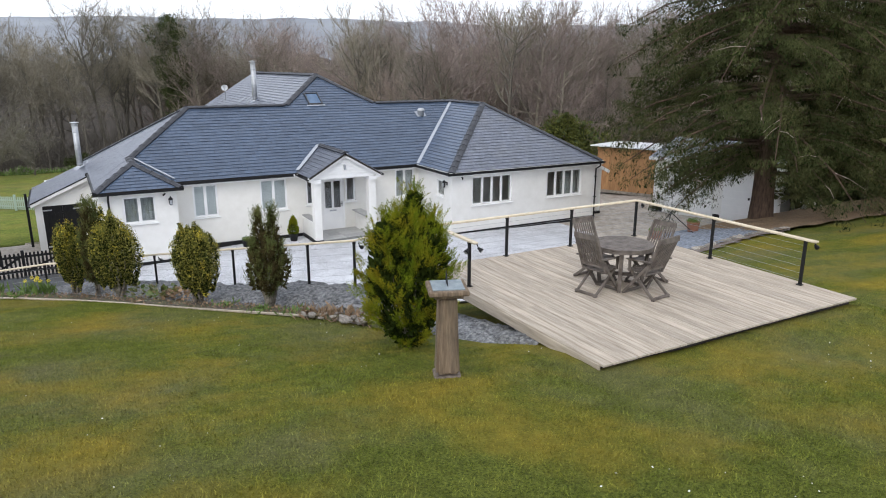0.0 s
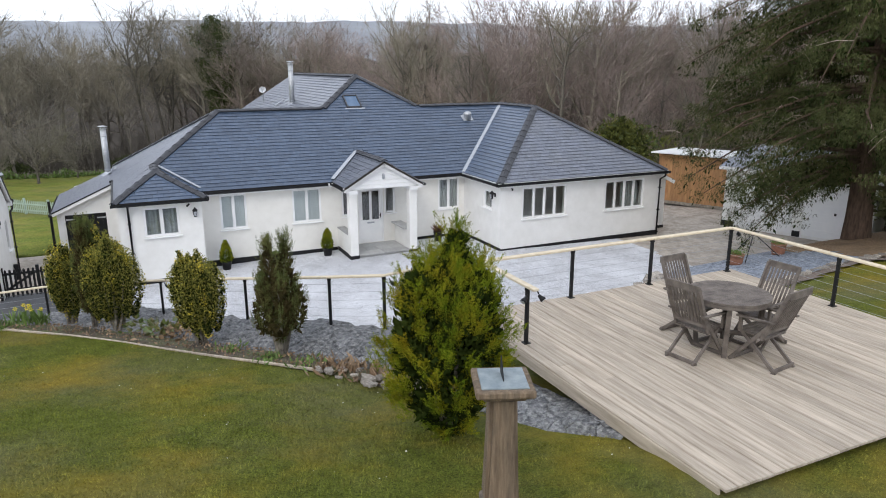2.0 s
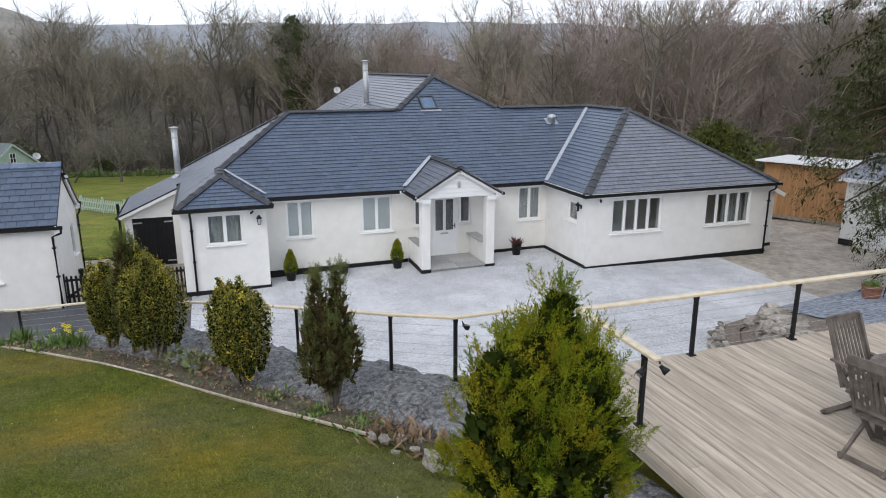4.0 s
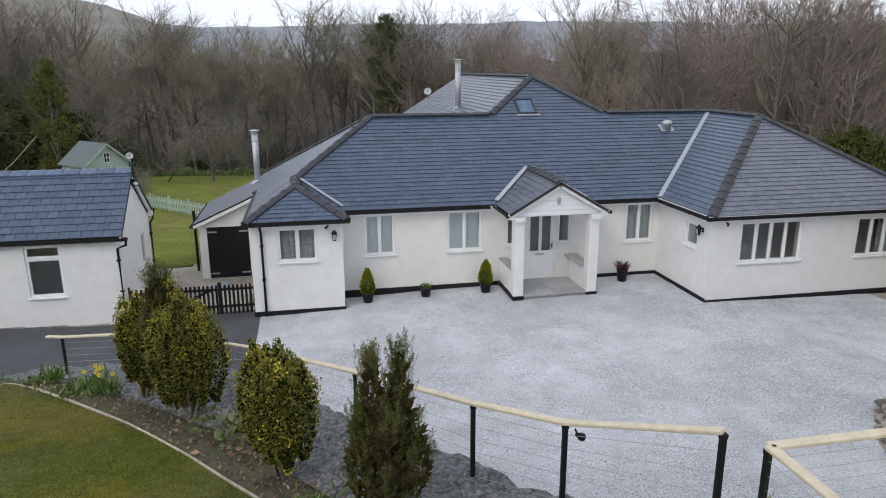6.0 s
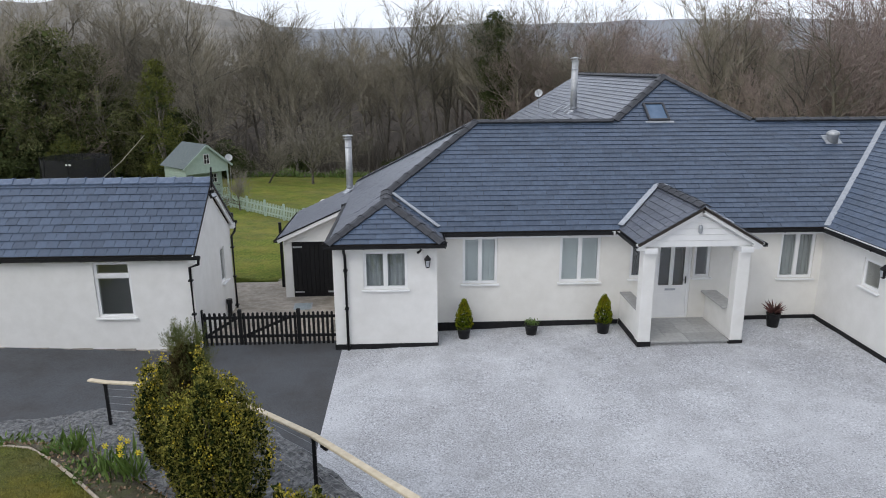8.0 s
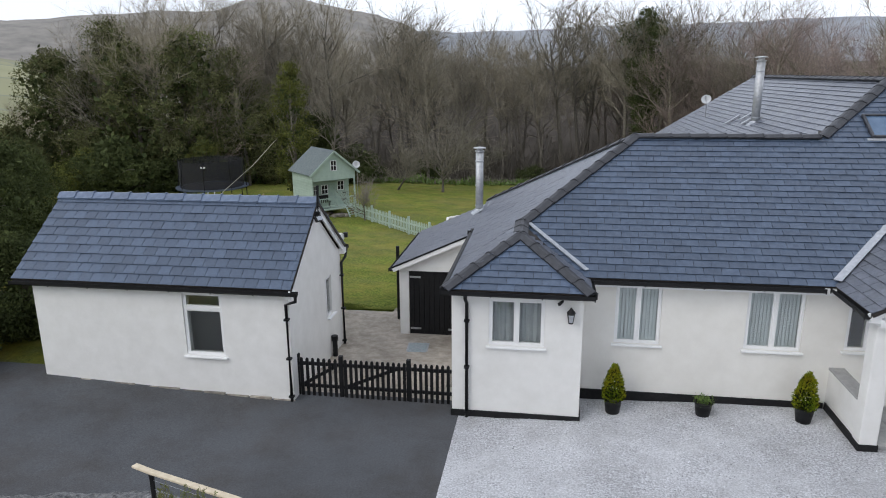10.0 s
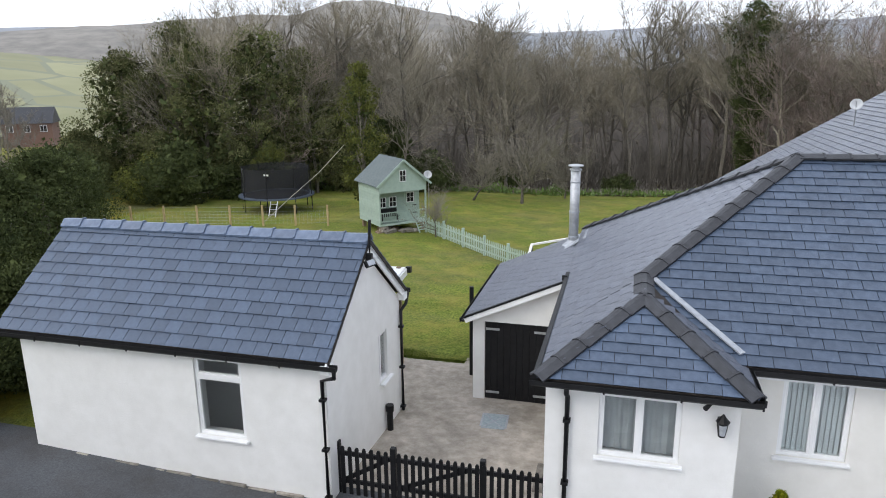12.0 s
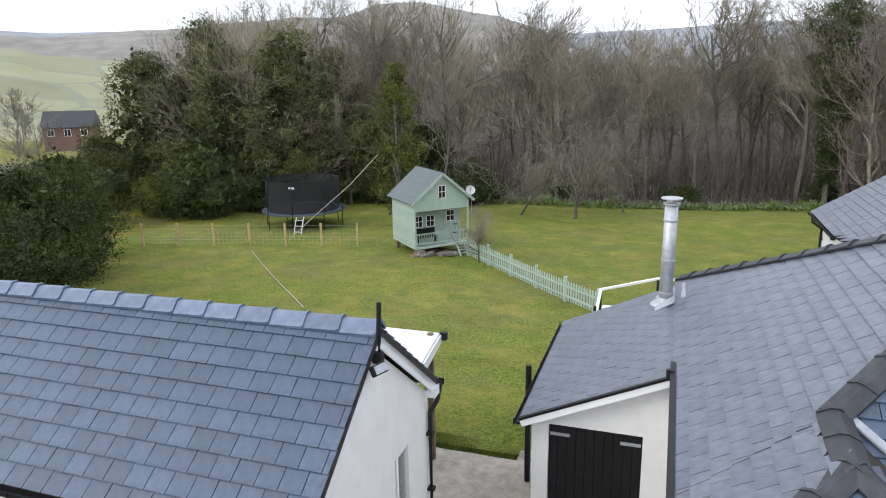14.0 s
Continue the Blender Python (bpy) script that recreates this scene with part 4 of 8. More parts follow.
gutter(house, (-1.10, 34.4, gz(-1.12) - 0.01), (-1.10, 30.2, gz(-1.12) - 0.01), (-1, 0, 0))
bm = bmesh.new()
beam(bm, (0.92, 30.1, 2.50), (0.92, 30.12, 2.60), 0.1, 0.1)
part("verge_end", bm, BLACK, house)

# porch
for x in (8.35, 10.60):
    part("pillar", boxes((x, 25.18, -0.1, x + 0.30, 25.48, 2.45), w=0.012), RENDER, house, "square white rendered pillar")
    part("base_course", boxes((x - 0.015, 25.165, -0.1, x + 0.315, 25.495, 0.10)), PLINTH, house)
for x in (8.36, 10.62):
    part("low_wall", boxes((x, 25.48, -0.1, x + 0.26, 26.765, 0.80)), RENDER, house)
    bm = boxes((x - 0.14 if x > 9 else x - 0.02, 25.485, 0.80, x + 0.27, 26.76, 0.85), w=0.008)
    part("bench_slab", bm, PAVING, house, "grey stone bench slab")
part("base_course", boxes((8.338, 25.48, -0.1, 8.358, 26.74, 0.12)), PLINTH, house)
step = part("porch_floor", boxes((8.655, 25.26, -0.1, 10.595, 26.765, 0.06)), PAVING, house, "grey paved porch floor")
for i in range(4):
    for j in range(3):
        part("paving_slab", boxes((8.66 + i * 0.485, 25.19 + j * 0.525, 0.06, 8.66 + i * 0.485 + 0.478, 25.19 + j * 0.525 + 0.518, 0.10), w=0.004), PAVING, step)
PZ, PE = 3.44, 2.58
pk = (PZ - PE) / 1.47
slope(house, [(8.13, 27.9, PE), (8.13, 24.96, PE), (9.60, 24.96, PZ), (9.60, 27.9, PZ)], SLATE_SKYLIT, 0.33, 0.2)
slope(house, [(11.07, 24.96, PE), (11.07, 27.9, PE), (9.60, 27.9, PZ), (9.60, 24.96, PZ)], SLATE_SKYLIT, 0.33, 0.2)
ridge_tiles(caps, (9.60, 24.97, PZ), (9.60, 27.82, PZ), length=0.40)
valley((8.17, 26.50, PE + 0.08), (9.52, 27.86, PZ + 0.02), 0.15, 0.03)
valley((11.03, 26.50, PE + 0.08), (9.68, 27.86, PZ + 0.02), 0.16, 0.03)
bm = bmesh.new()
prism(bm, [(8.35, 25.16, 2.45), (10.9, 25.16, 2.45), (10.9, 25.16, PE + pk * 0.17 - 0.06), (9.6, 25.16, PZ - 0.10), (8.35, 25.16, PE + pk * 0.22 - 0.06)], (0, 0.06, 0))
part("gable_panel", bm, UPVC, house, "white boarded porch gable")
for i in range(6):
    z = 2.47 + 0.14 * i
    hw = min(1.26, (PZ - 0.14 - z) / pk)
    if hw > 0.1:
        part("board", boxes((9.6 - hw + 0.02, 25.145, z, 9.6 + hw - 0.02, 25.16, z + 0.13), w=0.004), UPVC, house)
for sx in (-1, 1):
    bm = bmesh.new()
    beam(bm, (9.6 + sx * 1.47, 25.02, PE - 0.085), (9.6, 25.02, PZ - 0.085), 0.03, 0.15)
    part("bargeboard", bm, UPVC, house)
    part("porch_beam", boxes((9.6 + sx * 1.13 - 0.15, 25.03, 2.33, 9.6 + sx * 1.13 + 0.15, 26.76, 2.46)), UPVC, house)
    bx = 9.6 + sx * 1.45
    gutter(house, (bx, 25.0, PE - 0.02), (bx, 26.4, PE - 0.02), (sx, 0, 0))
    part("eave_box", boxes((min(bx, bx - sx * 0.18), 25.04, 2.40, max(bx, bx - sx * 0.18), 25.14, 2.52)), UPVC, house)
part("porch_ceiling", boxes((8.3, 25.24, 2.46, 10.95, 26.76, 2.48)), UPVC, house)
bm = bmesh.new()
lathe(bm, [(0.02, 0), (0.045, 0.03), (0.05, 0.16), (0.03, 0.2)], 10, (9.6, 25.10, 2.78))
part("porch_light", bm, LEAD, house, "small bulkhead lamp", True)

# low side lean-to
wall_panel("wall", (21.05, 24.7), (22.15, 24.7), -0.2, 2.0, 0.25, [(0.50, 0.80, 1.1, 1.9)], RENDER, house)
wall_panel("wall", (22.15, 24.95), (22.15, 28.0), -0.2, 1.95, 0.25, [], RENDER, house)
window(house, 21.55, 24.7, 0, 0.30, 1.1, 1.9, 1)
bm = bmesh.new()
prism(bm, [(21.06, 24.7, 2.0), (22.15, 24.7, 2.0), (21.06, 24.7, 2.5)], (0, 0.25, 0))
part("gable", bm, RENDER, house)
slope(house, [(22.42, 24.5, 1.94), (22.42, 28.0, 1.94), (21.06, 28.0, 2.60), (21.06, 24.5, 2.60)], SLATE_SKYLIT, 0.33, 0.2)
bm = bmesh.new()
beam(bm, (22.42, 24.48, 1.86), (21.06, 24.48, 2.52), 0.03, 0.14)
part("bargeboard", bm, UPVC, house)
part("base_course", boxes((21.07, 24.67, -0.3, 22.17, 24.698, 0.0)), PLINTH, house)

# flues, roof window, vent
def flue(x, y, zb, zt, r, label):
    f = thing("flue", None, label, "flue")
    bm = bmesh.new()
    lathe(bm, [(r, zb), (r, zt - 0.14)], 18, (x, y, 0))
    part("pipe", bm, STEEL, f, "", True)
    bm = bmesh.new()
    lathe(bm, [(r + 0.03, zt - 0.15), (r + 0.03, zt - 0.12), (r * 0.75, zt - 0.11), (r * 0.75, zt - 0.05), (r + 0.07, zt - 0.05), (r + 0.07, zt - 0.03), (0.03, zt)], 18, (x, y, 0))
    part("cowl", bm, STEEL, f)
    for s in (0.12, 0.42, 0.78):
        bm = bmesh.new()
        z = zb + (zt - zb) * s
        lathe(bm, [(r + 0.012, z), (r + 0.012, z + 0.03)], 18, (x, y, 0))
        part("band", bm, LEAD, f)
    bm = bmesh.new()
    lathe(bm, [(r + 0.16, zb + 0.02), (r + 0.05, zb + 0.1), (r + 0.02, zb + 0.16)], 14, (x, y, 0))
    part("storm_collar", bm, LEAD, f)
    return f


flue(0.80, 33.70, 2.30, 4.32, 0.115, "shiny stainless steel flue with a cowl on the low grey roof")
fm_rear = slope_frame((5.15, 43.7, 2.575), (0, -1, 0), (1, 0, 0.633))
for y_, v_ in ((36.9, 4.35), (36.2, 4.2), (37.6, 4.0)):
    bm = bmesh.new()
    box(bm, 43.7 - y_, v_, 0.015, 43.7 - y_ + 0.16, v_ + 0.55, 0.035, m=fm_rear)
    tagged(mesh_ob("lead_slip", bm, LEAD), "short grey lead slip on the rear slates", "flashing")
flue(8.98, 35.70, 4.80, 6.86, 0.12, "shiny stainless steel flue with a cowl behind the ridge")
bm = bmesh.new()
fm_left = slope_frame((1.05, 34.0, EZ), (0, -1, 0), (1, 0, K))
box(bm, -0.15, -0.62, 0.0, 0.75, 0.12, 0.02, m=fm_left)
tagged(mesh_ob("flashing", bm, LEAD), "grey lead flashing round a flue", "flashing")
fm_front = slope_frame((0, FY, EZ), (1, 0, 0), (0, 1, K))
kv = math.hypot(1, K)
vel = thing("roof_window", None, "small roof window with a grey frame in the slates", "window")
u0, u1, v0, v1 = 10.02, 10.54, (30.24 - FY) * kv, (30.86 - FY) * kv
part("frame", boxes((u0 - 0.06, v0 - 0.06, -0.02, u0, v1 + 0.06, 0.09), (u1, v0 - 0.06, -0.02, u1 + 0.06, v1 + 0.06, 0.09), (u0, v0 - 0.06, -0.02, u1, v0, 0.09), (u0, v1, -0.02, u1, v1 + 0.06, 0.09), w=0.01, m=fm_front), RIDGE, vel)
# the blue is the sky's reflection, painted as the pane's base colour
part("glass", boxes((u0, v0, 0.02, u1, v1, 0.05), m=fm_front), material("roof_glass_sky_tint", (0.06, 0.11, 0.19), (0.11, 0.17, 0.26), 3, 0.12), vel)
part("flashing", boxes((u0 - 0.16, v0 - 0.14, 0.004, u1 + 0.16, v0 - 0.06, 0.03), m=fm_front), LEAD, vel)
vent = thing("roof_vent", None, "round grey roof vent on a flashing plate", "vent")
part("plate", boxes((14.82, 2.95 * kv - 0.2, 0.012, 15.30, 2.95 * kv + 0.2, 0.03), m=fm_front), LEAD, vent)
bm = bmesh.new()
lathe(bm, [(0.15, 0), (0.15, 0.2), (0.18, 0.22), (0.18, 0.28), (0.13, 0.34), (0.04, 0.37)], 18, (15.06, 29.35, 4.36))
part("cap", bm, STEEL, vent, "", True)


def dish(x, y, z, r, rz, label, mast=0.8):
    d = thing("satellite_dish", None, label, "satellite dish")
    bm = bmesh.new()
    lathe(bm, [(0.02, 0.0), (r * 0.5, 0.03), (r, 0.12), (r + 0.01, 0.12), (r * 0.5, 0.02), (0.02, -0.015)], 18)
    bm.transform(pose(x, y, z, 65, 0, rz))
    part("reflector", bm, DISH, d, "", True)
    bm = bmesh.new()
    tube(bm, [(x, y, z), (x + 0.02, y + 0.08, z - 0.1), (x + 0.02, y + 0.08, z - mast)], 0.02, 6)
    part("mast", bm, WIRE, d)
    bm = bmesh.new()
    tube(bm, [(x, y, z - r * 0.8), Vector((x, y, z)) + (pose(0, 0, 0, 65, 0, rz) @ Vector((0, 0, 0.42)))], 0.012, 5)
    part("arm", bm, WIRE, d)


dish(8.62, 40.9, 5.36, 0.17, -20, "white satellite dish on the rear roof", 0.75)


def wall_lamp(m, label="black wall lantern with a clear glass"):
    w = thing("wall_lantern", m, label, "wall lamp", "lanterns on the bungalow")
    for nm, bm, mt in (("backplate", boxes((-0.05, -0.02, -0.07, 0.05, 0.0, 0.07), w=0.006), BLACK), ("arm", boxes((-0.012, -0.14, 0.03, 0.012, -0.01, 0.05)), BLACK)):
        o = part(nm, bm, mt, None)
        o.parent = w
    bm = bmesh.new()
    lathe(bm, [(0.045, -0.14), (0.075, 0.06), (0.09, 0.07), (0.03, 0.14), (0.012, 0.17)], 8, (0, -0.14, 0))
    part("cage", bm, BLACK, w)
    bm = bmesh.new()
    lathe(bm, [(0.04, -0.11), (0.064, 0.04)], 8, (0, -0.155, 0))
    part("glass", bm, LEAD, w)
    return w


wall_lamp(pose(3.33, 25.80, 2.05))
wall_lamp(pose(13.6, 24.22, 2.05, 0, 0, -90))
for px, py in ((3.17, 25.79), (14.05, 23.82)):
    c = thing("security_camera", None, "small black wall camera under the eaves", "camera")
    bm = bmesh.new()
    tube(bm, [(px, py, 2.32), (px, py - 0.08, 2.32), (px - 0.07, py - 0.17, 2.29)], [0.025, 0.025, 0.035], 8)
    part("body", bm, BLACK, c)

# ---- outbuilding ----
out = thing("outbuilding", None, "white rendered outbuilding with a slate roof and blue ridge tiles", "outbuilding")
OX0, OX1, OF, OB, OE, ORZ = -8.05, -2.29, 25.97, 29.47, 2.27, 3.75
wall_panel("wall", (OX0, OF), (OX1, OF), -0.5, 2.12, 0.28, [(3.43, 4.30, 0.69, 2.08)], RENDER, out)
wall_panel("wall", (OX1, OF + 0.28), (OX1, OB), -0.6, 2.12, 0.28, [(2.0, 2.45, 0.75, 1.75)], RENDER, out)
wall_panel("wall", (OX1 - 0.28, OB), (OX0, OB), -0.8, 2.12, 0.28, [], RENDER, out)
wall_panel("wall", (OX0, OB - 0.28), (OX0, OF + 0.28), -0.8, 2.12, 0.28, [], RENDER, out)
for x in (OX0 - 0.002, OX1 - 0.258):
    bm = bmesh.new()
    prism(bm, [(x, OF + 0.003, 2.12), (x, OB - 0.003, 2.12), (x, (OF + OB) / 2, 2.12 + (OB - OF) / 2 * 0.78)], (0.26, 0, 0))
    part("gable", bm, RENDER, out)
# pale partition added a metre behind the window to brighten its pane
part("room_wall", boxes((OX0 + 0.3, 27.3, -0.05, OX1 - 0.3, 27.4, 2.1)), INSIDE, out)
part("room_floor", boxes((OX0 + 0.3, OF + 0.29, -0.1, OX1 - 0.3, OB - 0.29, -0.05)), INSIDE, out)
window(out, -4.62, OF, 0, 0.87, 0.69, 2.08, 1, top_light=0.30)
window(out, OX1, 28.37, 90, 0.45, 0.75, 1.75, 1)
OY = 27.72
out_roof = slope(out, [(OX0 - 0.35, 25.82, OE), (OX1 + 0.12, 25.82, OE), (OX1 + 0.12, OY, ORZ), (OX0 - 0.35, OY, ORZ)], SLATE, 0.262, 0.235, single=300, near=(-2, 22, 5))
slope(out, [(OX1 + 0.12, 29.62, OE), (OX0 - 0.35, 29.62, OE), (OX0 - 0.35, OY, ORZ), (OX1 + 0.12, OY, ORZ)], SLATE, 0.262, 0.235)
orc = part("ridge", boxes((OX0, OY - 0.04, ORZ - 0.12, OX1, OY + 0.04, ORZ - 0.05)), DARKWOOD, out, "blue clay ridge tiles")
ridge_tiles(orc, (OX0 - 0.37, OY, ORZ + 0.01), (OX1 + 0.12, OY, ORZ + 0.01), 0.12, 0.15, 0.46, RIDGE_BLUE, 0.3)
gutter(out, (OX0 - 0.35, 25.85, OE - 0.03), (OX1 + 0.26, 25.85, OE - 0.03), (0, -1, 0))
gutter(out, (OX1 + 0.15, 29.62, OE - 0.02), (OX0, 29.62, OE - 0.02), (0, 1, 0))
downpipe(out, [(OX1 + 0.22, 25.79, 2.18), (OX1 + 0.21, 25.81, 2.04), (OX1 - 0.04, 25.91, 1.93), (OX1 - 0.04, 25.91, -0.2)])
downpipe(out, [(OX1 + 0.12, 29.68, 2.15), (OX1 + 0.10, 29.6, 1.95), (OX1 + 0.05, 29.42, 1.85), (OX1 + 0.05, 29.42, -0.35)])
for s, ye in ((-1, 25.82), (1, 29.62)):
    bm = bmesh.new()
    beam(bm, (OX1 + 0.085, ye, OE - 0.14), (OX1 + 0.085, OY, ORZ - 0.13), 0.03, 0.18)
    part("bargeboard", bm, UPVC, out, "white bargeboard")
    bm = bmesh.new()
    beam(bm, (OX1 + 0.05, ye - s * 0.02, OE - 0.13), (OX1 + 0.05, OY, ORZ - 0.13), 0.1, 0.05)
    part("soffit", bm, UPVC, out)
    part("eave_box", boxes((OX1 - 0.02, min(ye, ye - s * 0.2), OE - 0.2, OX1 + 0.128, max(ye, ye - s * 0.2), OE - 0.06)), UPVC, out)
for i in range(11):
    part("brick", boxes((OX0 + 0.1 + 0.52 * i, OF - 0.06, -0.4, OX0 + 0.58 + 0.52 * i, OF - 0.003, -0.02 - 0.017 * i + 0.02 * (i % 2)), w=0.01), STONE, out)


# ---- decking ----
DX0, DX1, DY0, DY1, DZ = 5.74, 10.98, 6.36, 11.08, 3.11
deck = thing("deck", None, "weathered pale timber deck on a dark frame", "deck")
part("deck_frame", boxes((DX0 + 0.03, DY0 + 0.03, DZ - 0.20, DX1 - 0.03, DY0 + 0.08, DZ - 0.035), (DX0 + 0.03, DY1 - 0.08, DZ - 0.20, DX1 - 0.03, DY1 - 0.03, DZ - 0.035),
                         (DX0 + 0.03, DY0 + 0.08, DZ - 0.20, DX0 + 0.08, DY1 - 0.08, DZ - 0.035), (DX1 - 0.08, DY0 + 0.08, DZ - 0.20, DX1 - 0.03, DY1 - 0.08, DZ - 0.035)), DARKWOOD, deck)
part("edge_board", boxes((DX0 - 0.012, DY0, DZ - 0.17, DX0 + 0.015, DY1, DZ - 0.02), w=0.004), DECK, deck)
for i in range(7):
    x = DX0 + 0.3 + i * 0.78
    for y in (DY0 + 0.2, 8.7, DY1 - 0.2):
        part("deck_leg", boxes((x - 0.05, y - 0.05, ground_at(x, y) - 0.3, x + 0.05, y + 0.05, DZ - 0.2)), DARKWOOD, deck)
rng = random.Random(5)
NB = 36
bw = (DX1 - DX0) / NB
for i in range(NB):
    x = DX0 + i * bw
    mid = DY0 + (2.1 + 0.5 * (i % 3) if i % 2 else 3.0 - 0.45 * (i % 4))
    for a, b in ((DY0 - 0.07, mid), (mid, DY1)):
        bm = bmesh.new()
        a2, b2 = a + 0.002, b - 0.002
        # ridged boards: shallow grooves along the length
        prof = [(0.0, -0.028), (bw - 0.010, -0.028), (bw - 0.010, -0.003), (bw - 0.014, 0.0)]
        for k in range(5):
            c = (bw - 0.02) * (4 - k) / 4.6 + 0.012
            prof += [(c + 0.006, 0.0), (c, -0.004)]
        prof += [(0.006, 0.0), (0.0, -0.003)]
        prism(bm, [(x + q, a2, DZ + z) for q, z in prof], (0, b2 - a2, 0))
        bmesh.ops.recalc_face_normals(bm, faces=bm.faces[:])
        p = part("deck_board", bm, DECK, deck)
        p.location.z = rng.uniform(-0.002, 0.002)


# ---- handrails ----
def rail_fence(label, posts, ends, wires=4, lamps=()):
    f = thing("railing", None, label, "railing", "garden railings")
    tops = []
    for x, y, zb, zt in posts:
        part("post", boxes((x - 0.023, y - 0.023, zb, x + 0.023, y + 0.023, zt - 0.03), w=0.004), BLACK, f, "black steel post")
        part("foot", boxes((x - 0.045, y - 0.045, zb, x + 0.045, y + 0.045, zb + 0.012)), BLACK, f)
        part("bracket", boxes((x - 0.03, y - 0.02, zt - 0.06, x + 0.03, y + 0.02, zt - 0.02)), BLACK, f)
    line = [ends[0], *[(x, y, zt) for x, y, zb, zt in posts], ends[1]] if ends else [(x, y, zt) for x, y, zb, zt in posts]
    line = [p for p in line if p]
    for a, b in zip(line, line[1:]):
        bm = bmesh.new()
        beam(bm, a, b, 0.088, 0.036)
        bevel(bm, 0.008)
        part("handrail", bm, RAILWOOD, f, "pale timber handrail")
    for (xa, ya, ba, ta), (xb, yb, bb, tb) in zip(posts, posts[1:]):
        for k in range(wires):
            s = (k + 0.7) / (wires + 0.6)
            bm = bmesh.new()
            tube(bm, [(xa, ya, ba + (ta - ba) * s), (xb, yb, bb + (tb - bb) * s)], 0.0026, 4)
            part("wire", bm, WIRE, f)
    return f


def rail_lamp(x, y, z, rz, label="black spotlight clipped under the handrail"):
    l = thing("spotlight", pose(x, y, z, 0, 0, rz) @ Matrix.Scale(0.75, 4), label, "spotlight", "rail spotlights")
    bm = bmesh.new()
    tube(bm, [(0, 0, 0), (0.03, 0, -0.06)], 0.012, 6)
    part("stem", bm, BLACK, l)
    bm = bmesh.new()
    lathe(bm, [(0.028, 0), (0.034, 0.05), (0.05, 0.08), (0.052, 0.12), (0.045, 0.121)], 12)
    bm.transform(pose(0.03, 0, -0.08, 125, 0, 90))
    part("head", bm, BLACK, l, "", True)
    bm = bmesh.new()
    lathe(bm, [(0.044, 0.122), (0.02, 0.126)], 12)
    bm.transform(pose(0.03, 0, -0.08, 125, 0, 90))
    part("lens", bm, STEEL, l)
    return l


RT = DZ + 0.78
BANK_POSTS = [(-2.05, 20.53, 0.70, 1.56), (-0.50, 19.80, 0.95, 1.80), (0.74, 18.65, 1.3, 2.05), (1.83, 17.27, 1.5, 2.36), (3.20, 15.15, 1.95, 2.82), (4.28, 13.28, 2.30, 3.23), (4.93, 12.42, 2.5, 3.41), (5.74, 11.30, 2.6, 3.86)]
rail_fence("curving railing of black posts and pale timber rail on the rocks", BANK_POSTS, ((-2.36, 20.65, 1.55), None), 6)
rail_fence("deck railing of black posts, wires and pale timber rail", [(5.90, 9.75, DZ, RT), (5.90, 11.0, DZ, RT), (7.49, 11.0, DZ, RT), (9.05, 11.0, DZ, RT), (10.80, 11.0, DZ, RT), (10.80, 9.0, DZ, RT), (10.80, 7.15, DZ, RT)],
           ((5.90, 9.55, RT), (10.80, 6.95, RT)), 6)
for x, y, z, r in ((5.96, 9.62, RT - 0.03, -60), (5.82, 9.62, RT - 0.03, 200), (10.9, 10.95, RT - 0.03, 30), (10.9, 7.05, RT - 0.03, 10), (5.0, 12.36, 3.37, 20), (1.90, 17.2, 2.32, 30), (-0.40, 19.76, 1.76, 40)):
    rail_lamp(x, y, z, r)


# ---- rocks, bed and edging along the bank ----
EDGE = np.array([(-6.0, 20.2), (-3.5, 19.55), (-2.4, 18.72), (-1.9, 18.32), (-0.88, 17.34), (0.11, 16.32), (1.03, 15.18), (1.85, 14.0), (2.54, 13.1), (3.14, 12.35), (3.62, 11.72)])
SEAM = np.array([(-6.0, 20.6), (-3.45, 19.9), (-2.3, 19.15), (-1.6, 18.65), (-0.55, 17.75), (0.5, 16.85), (1.42, 15.75), (2.25, 14.5), (3.0, 13.4), (3.65, 12.55), (4.2, 11.6)])


def resample(p, n):
    p = np.asarray(p, float)
    s = np.r_[0, np.cumsum(np.hypot(*np.diff(p, axis=0).T))]
    t = np.linspace(0, s[-1], n)
    return np.stack([np.interp(t, s, p[:, 0]), np.interp(t, s, p[:, 1])], 1)


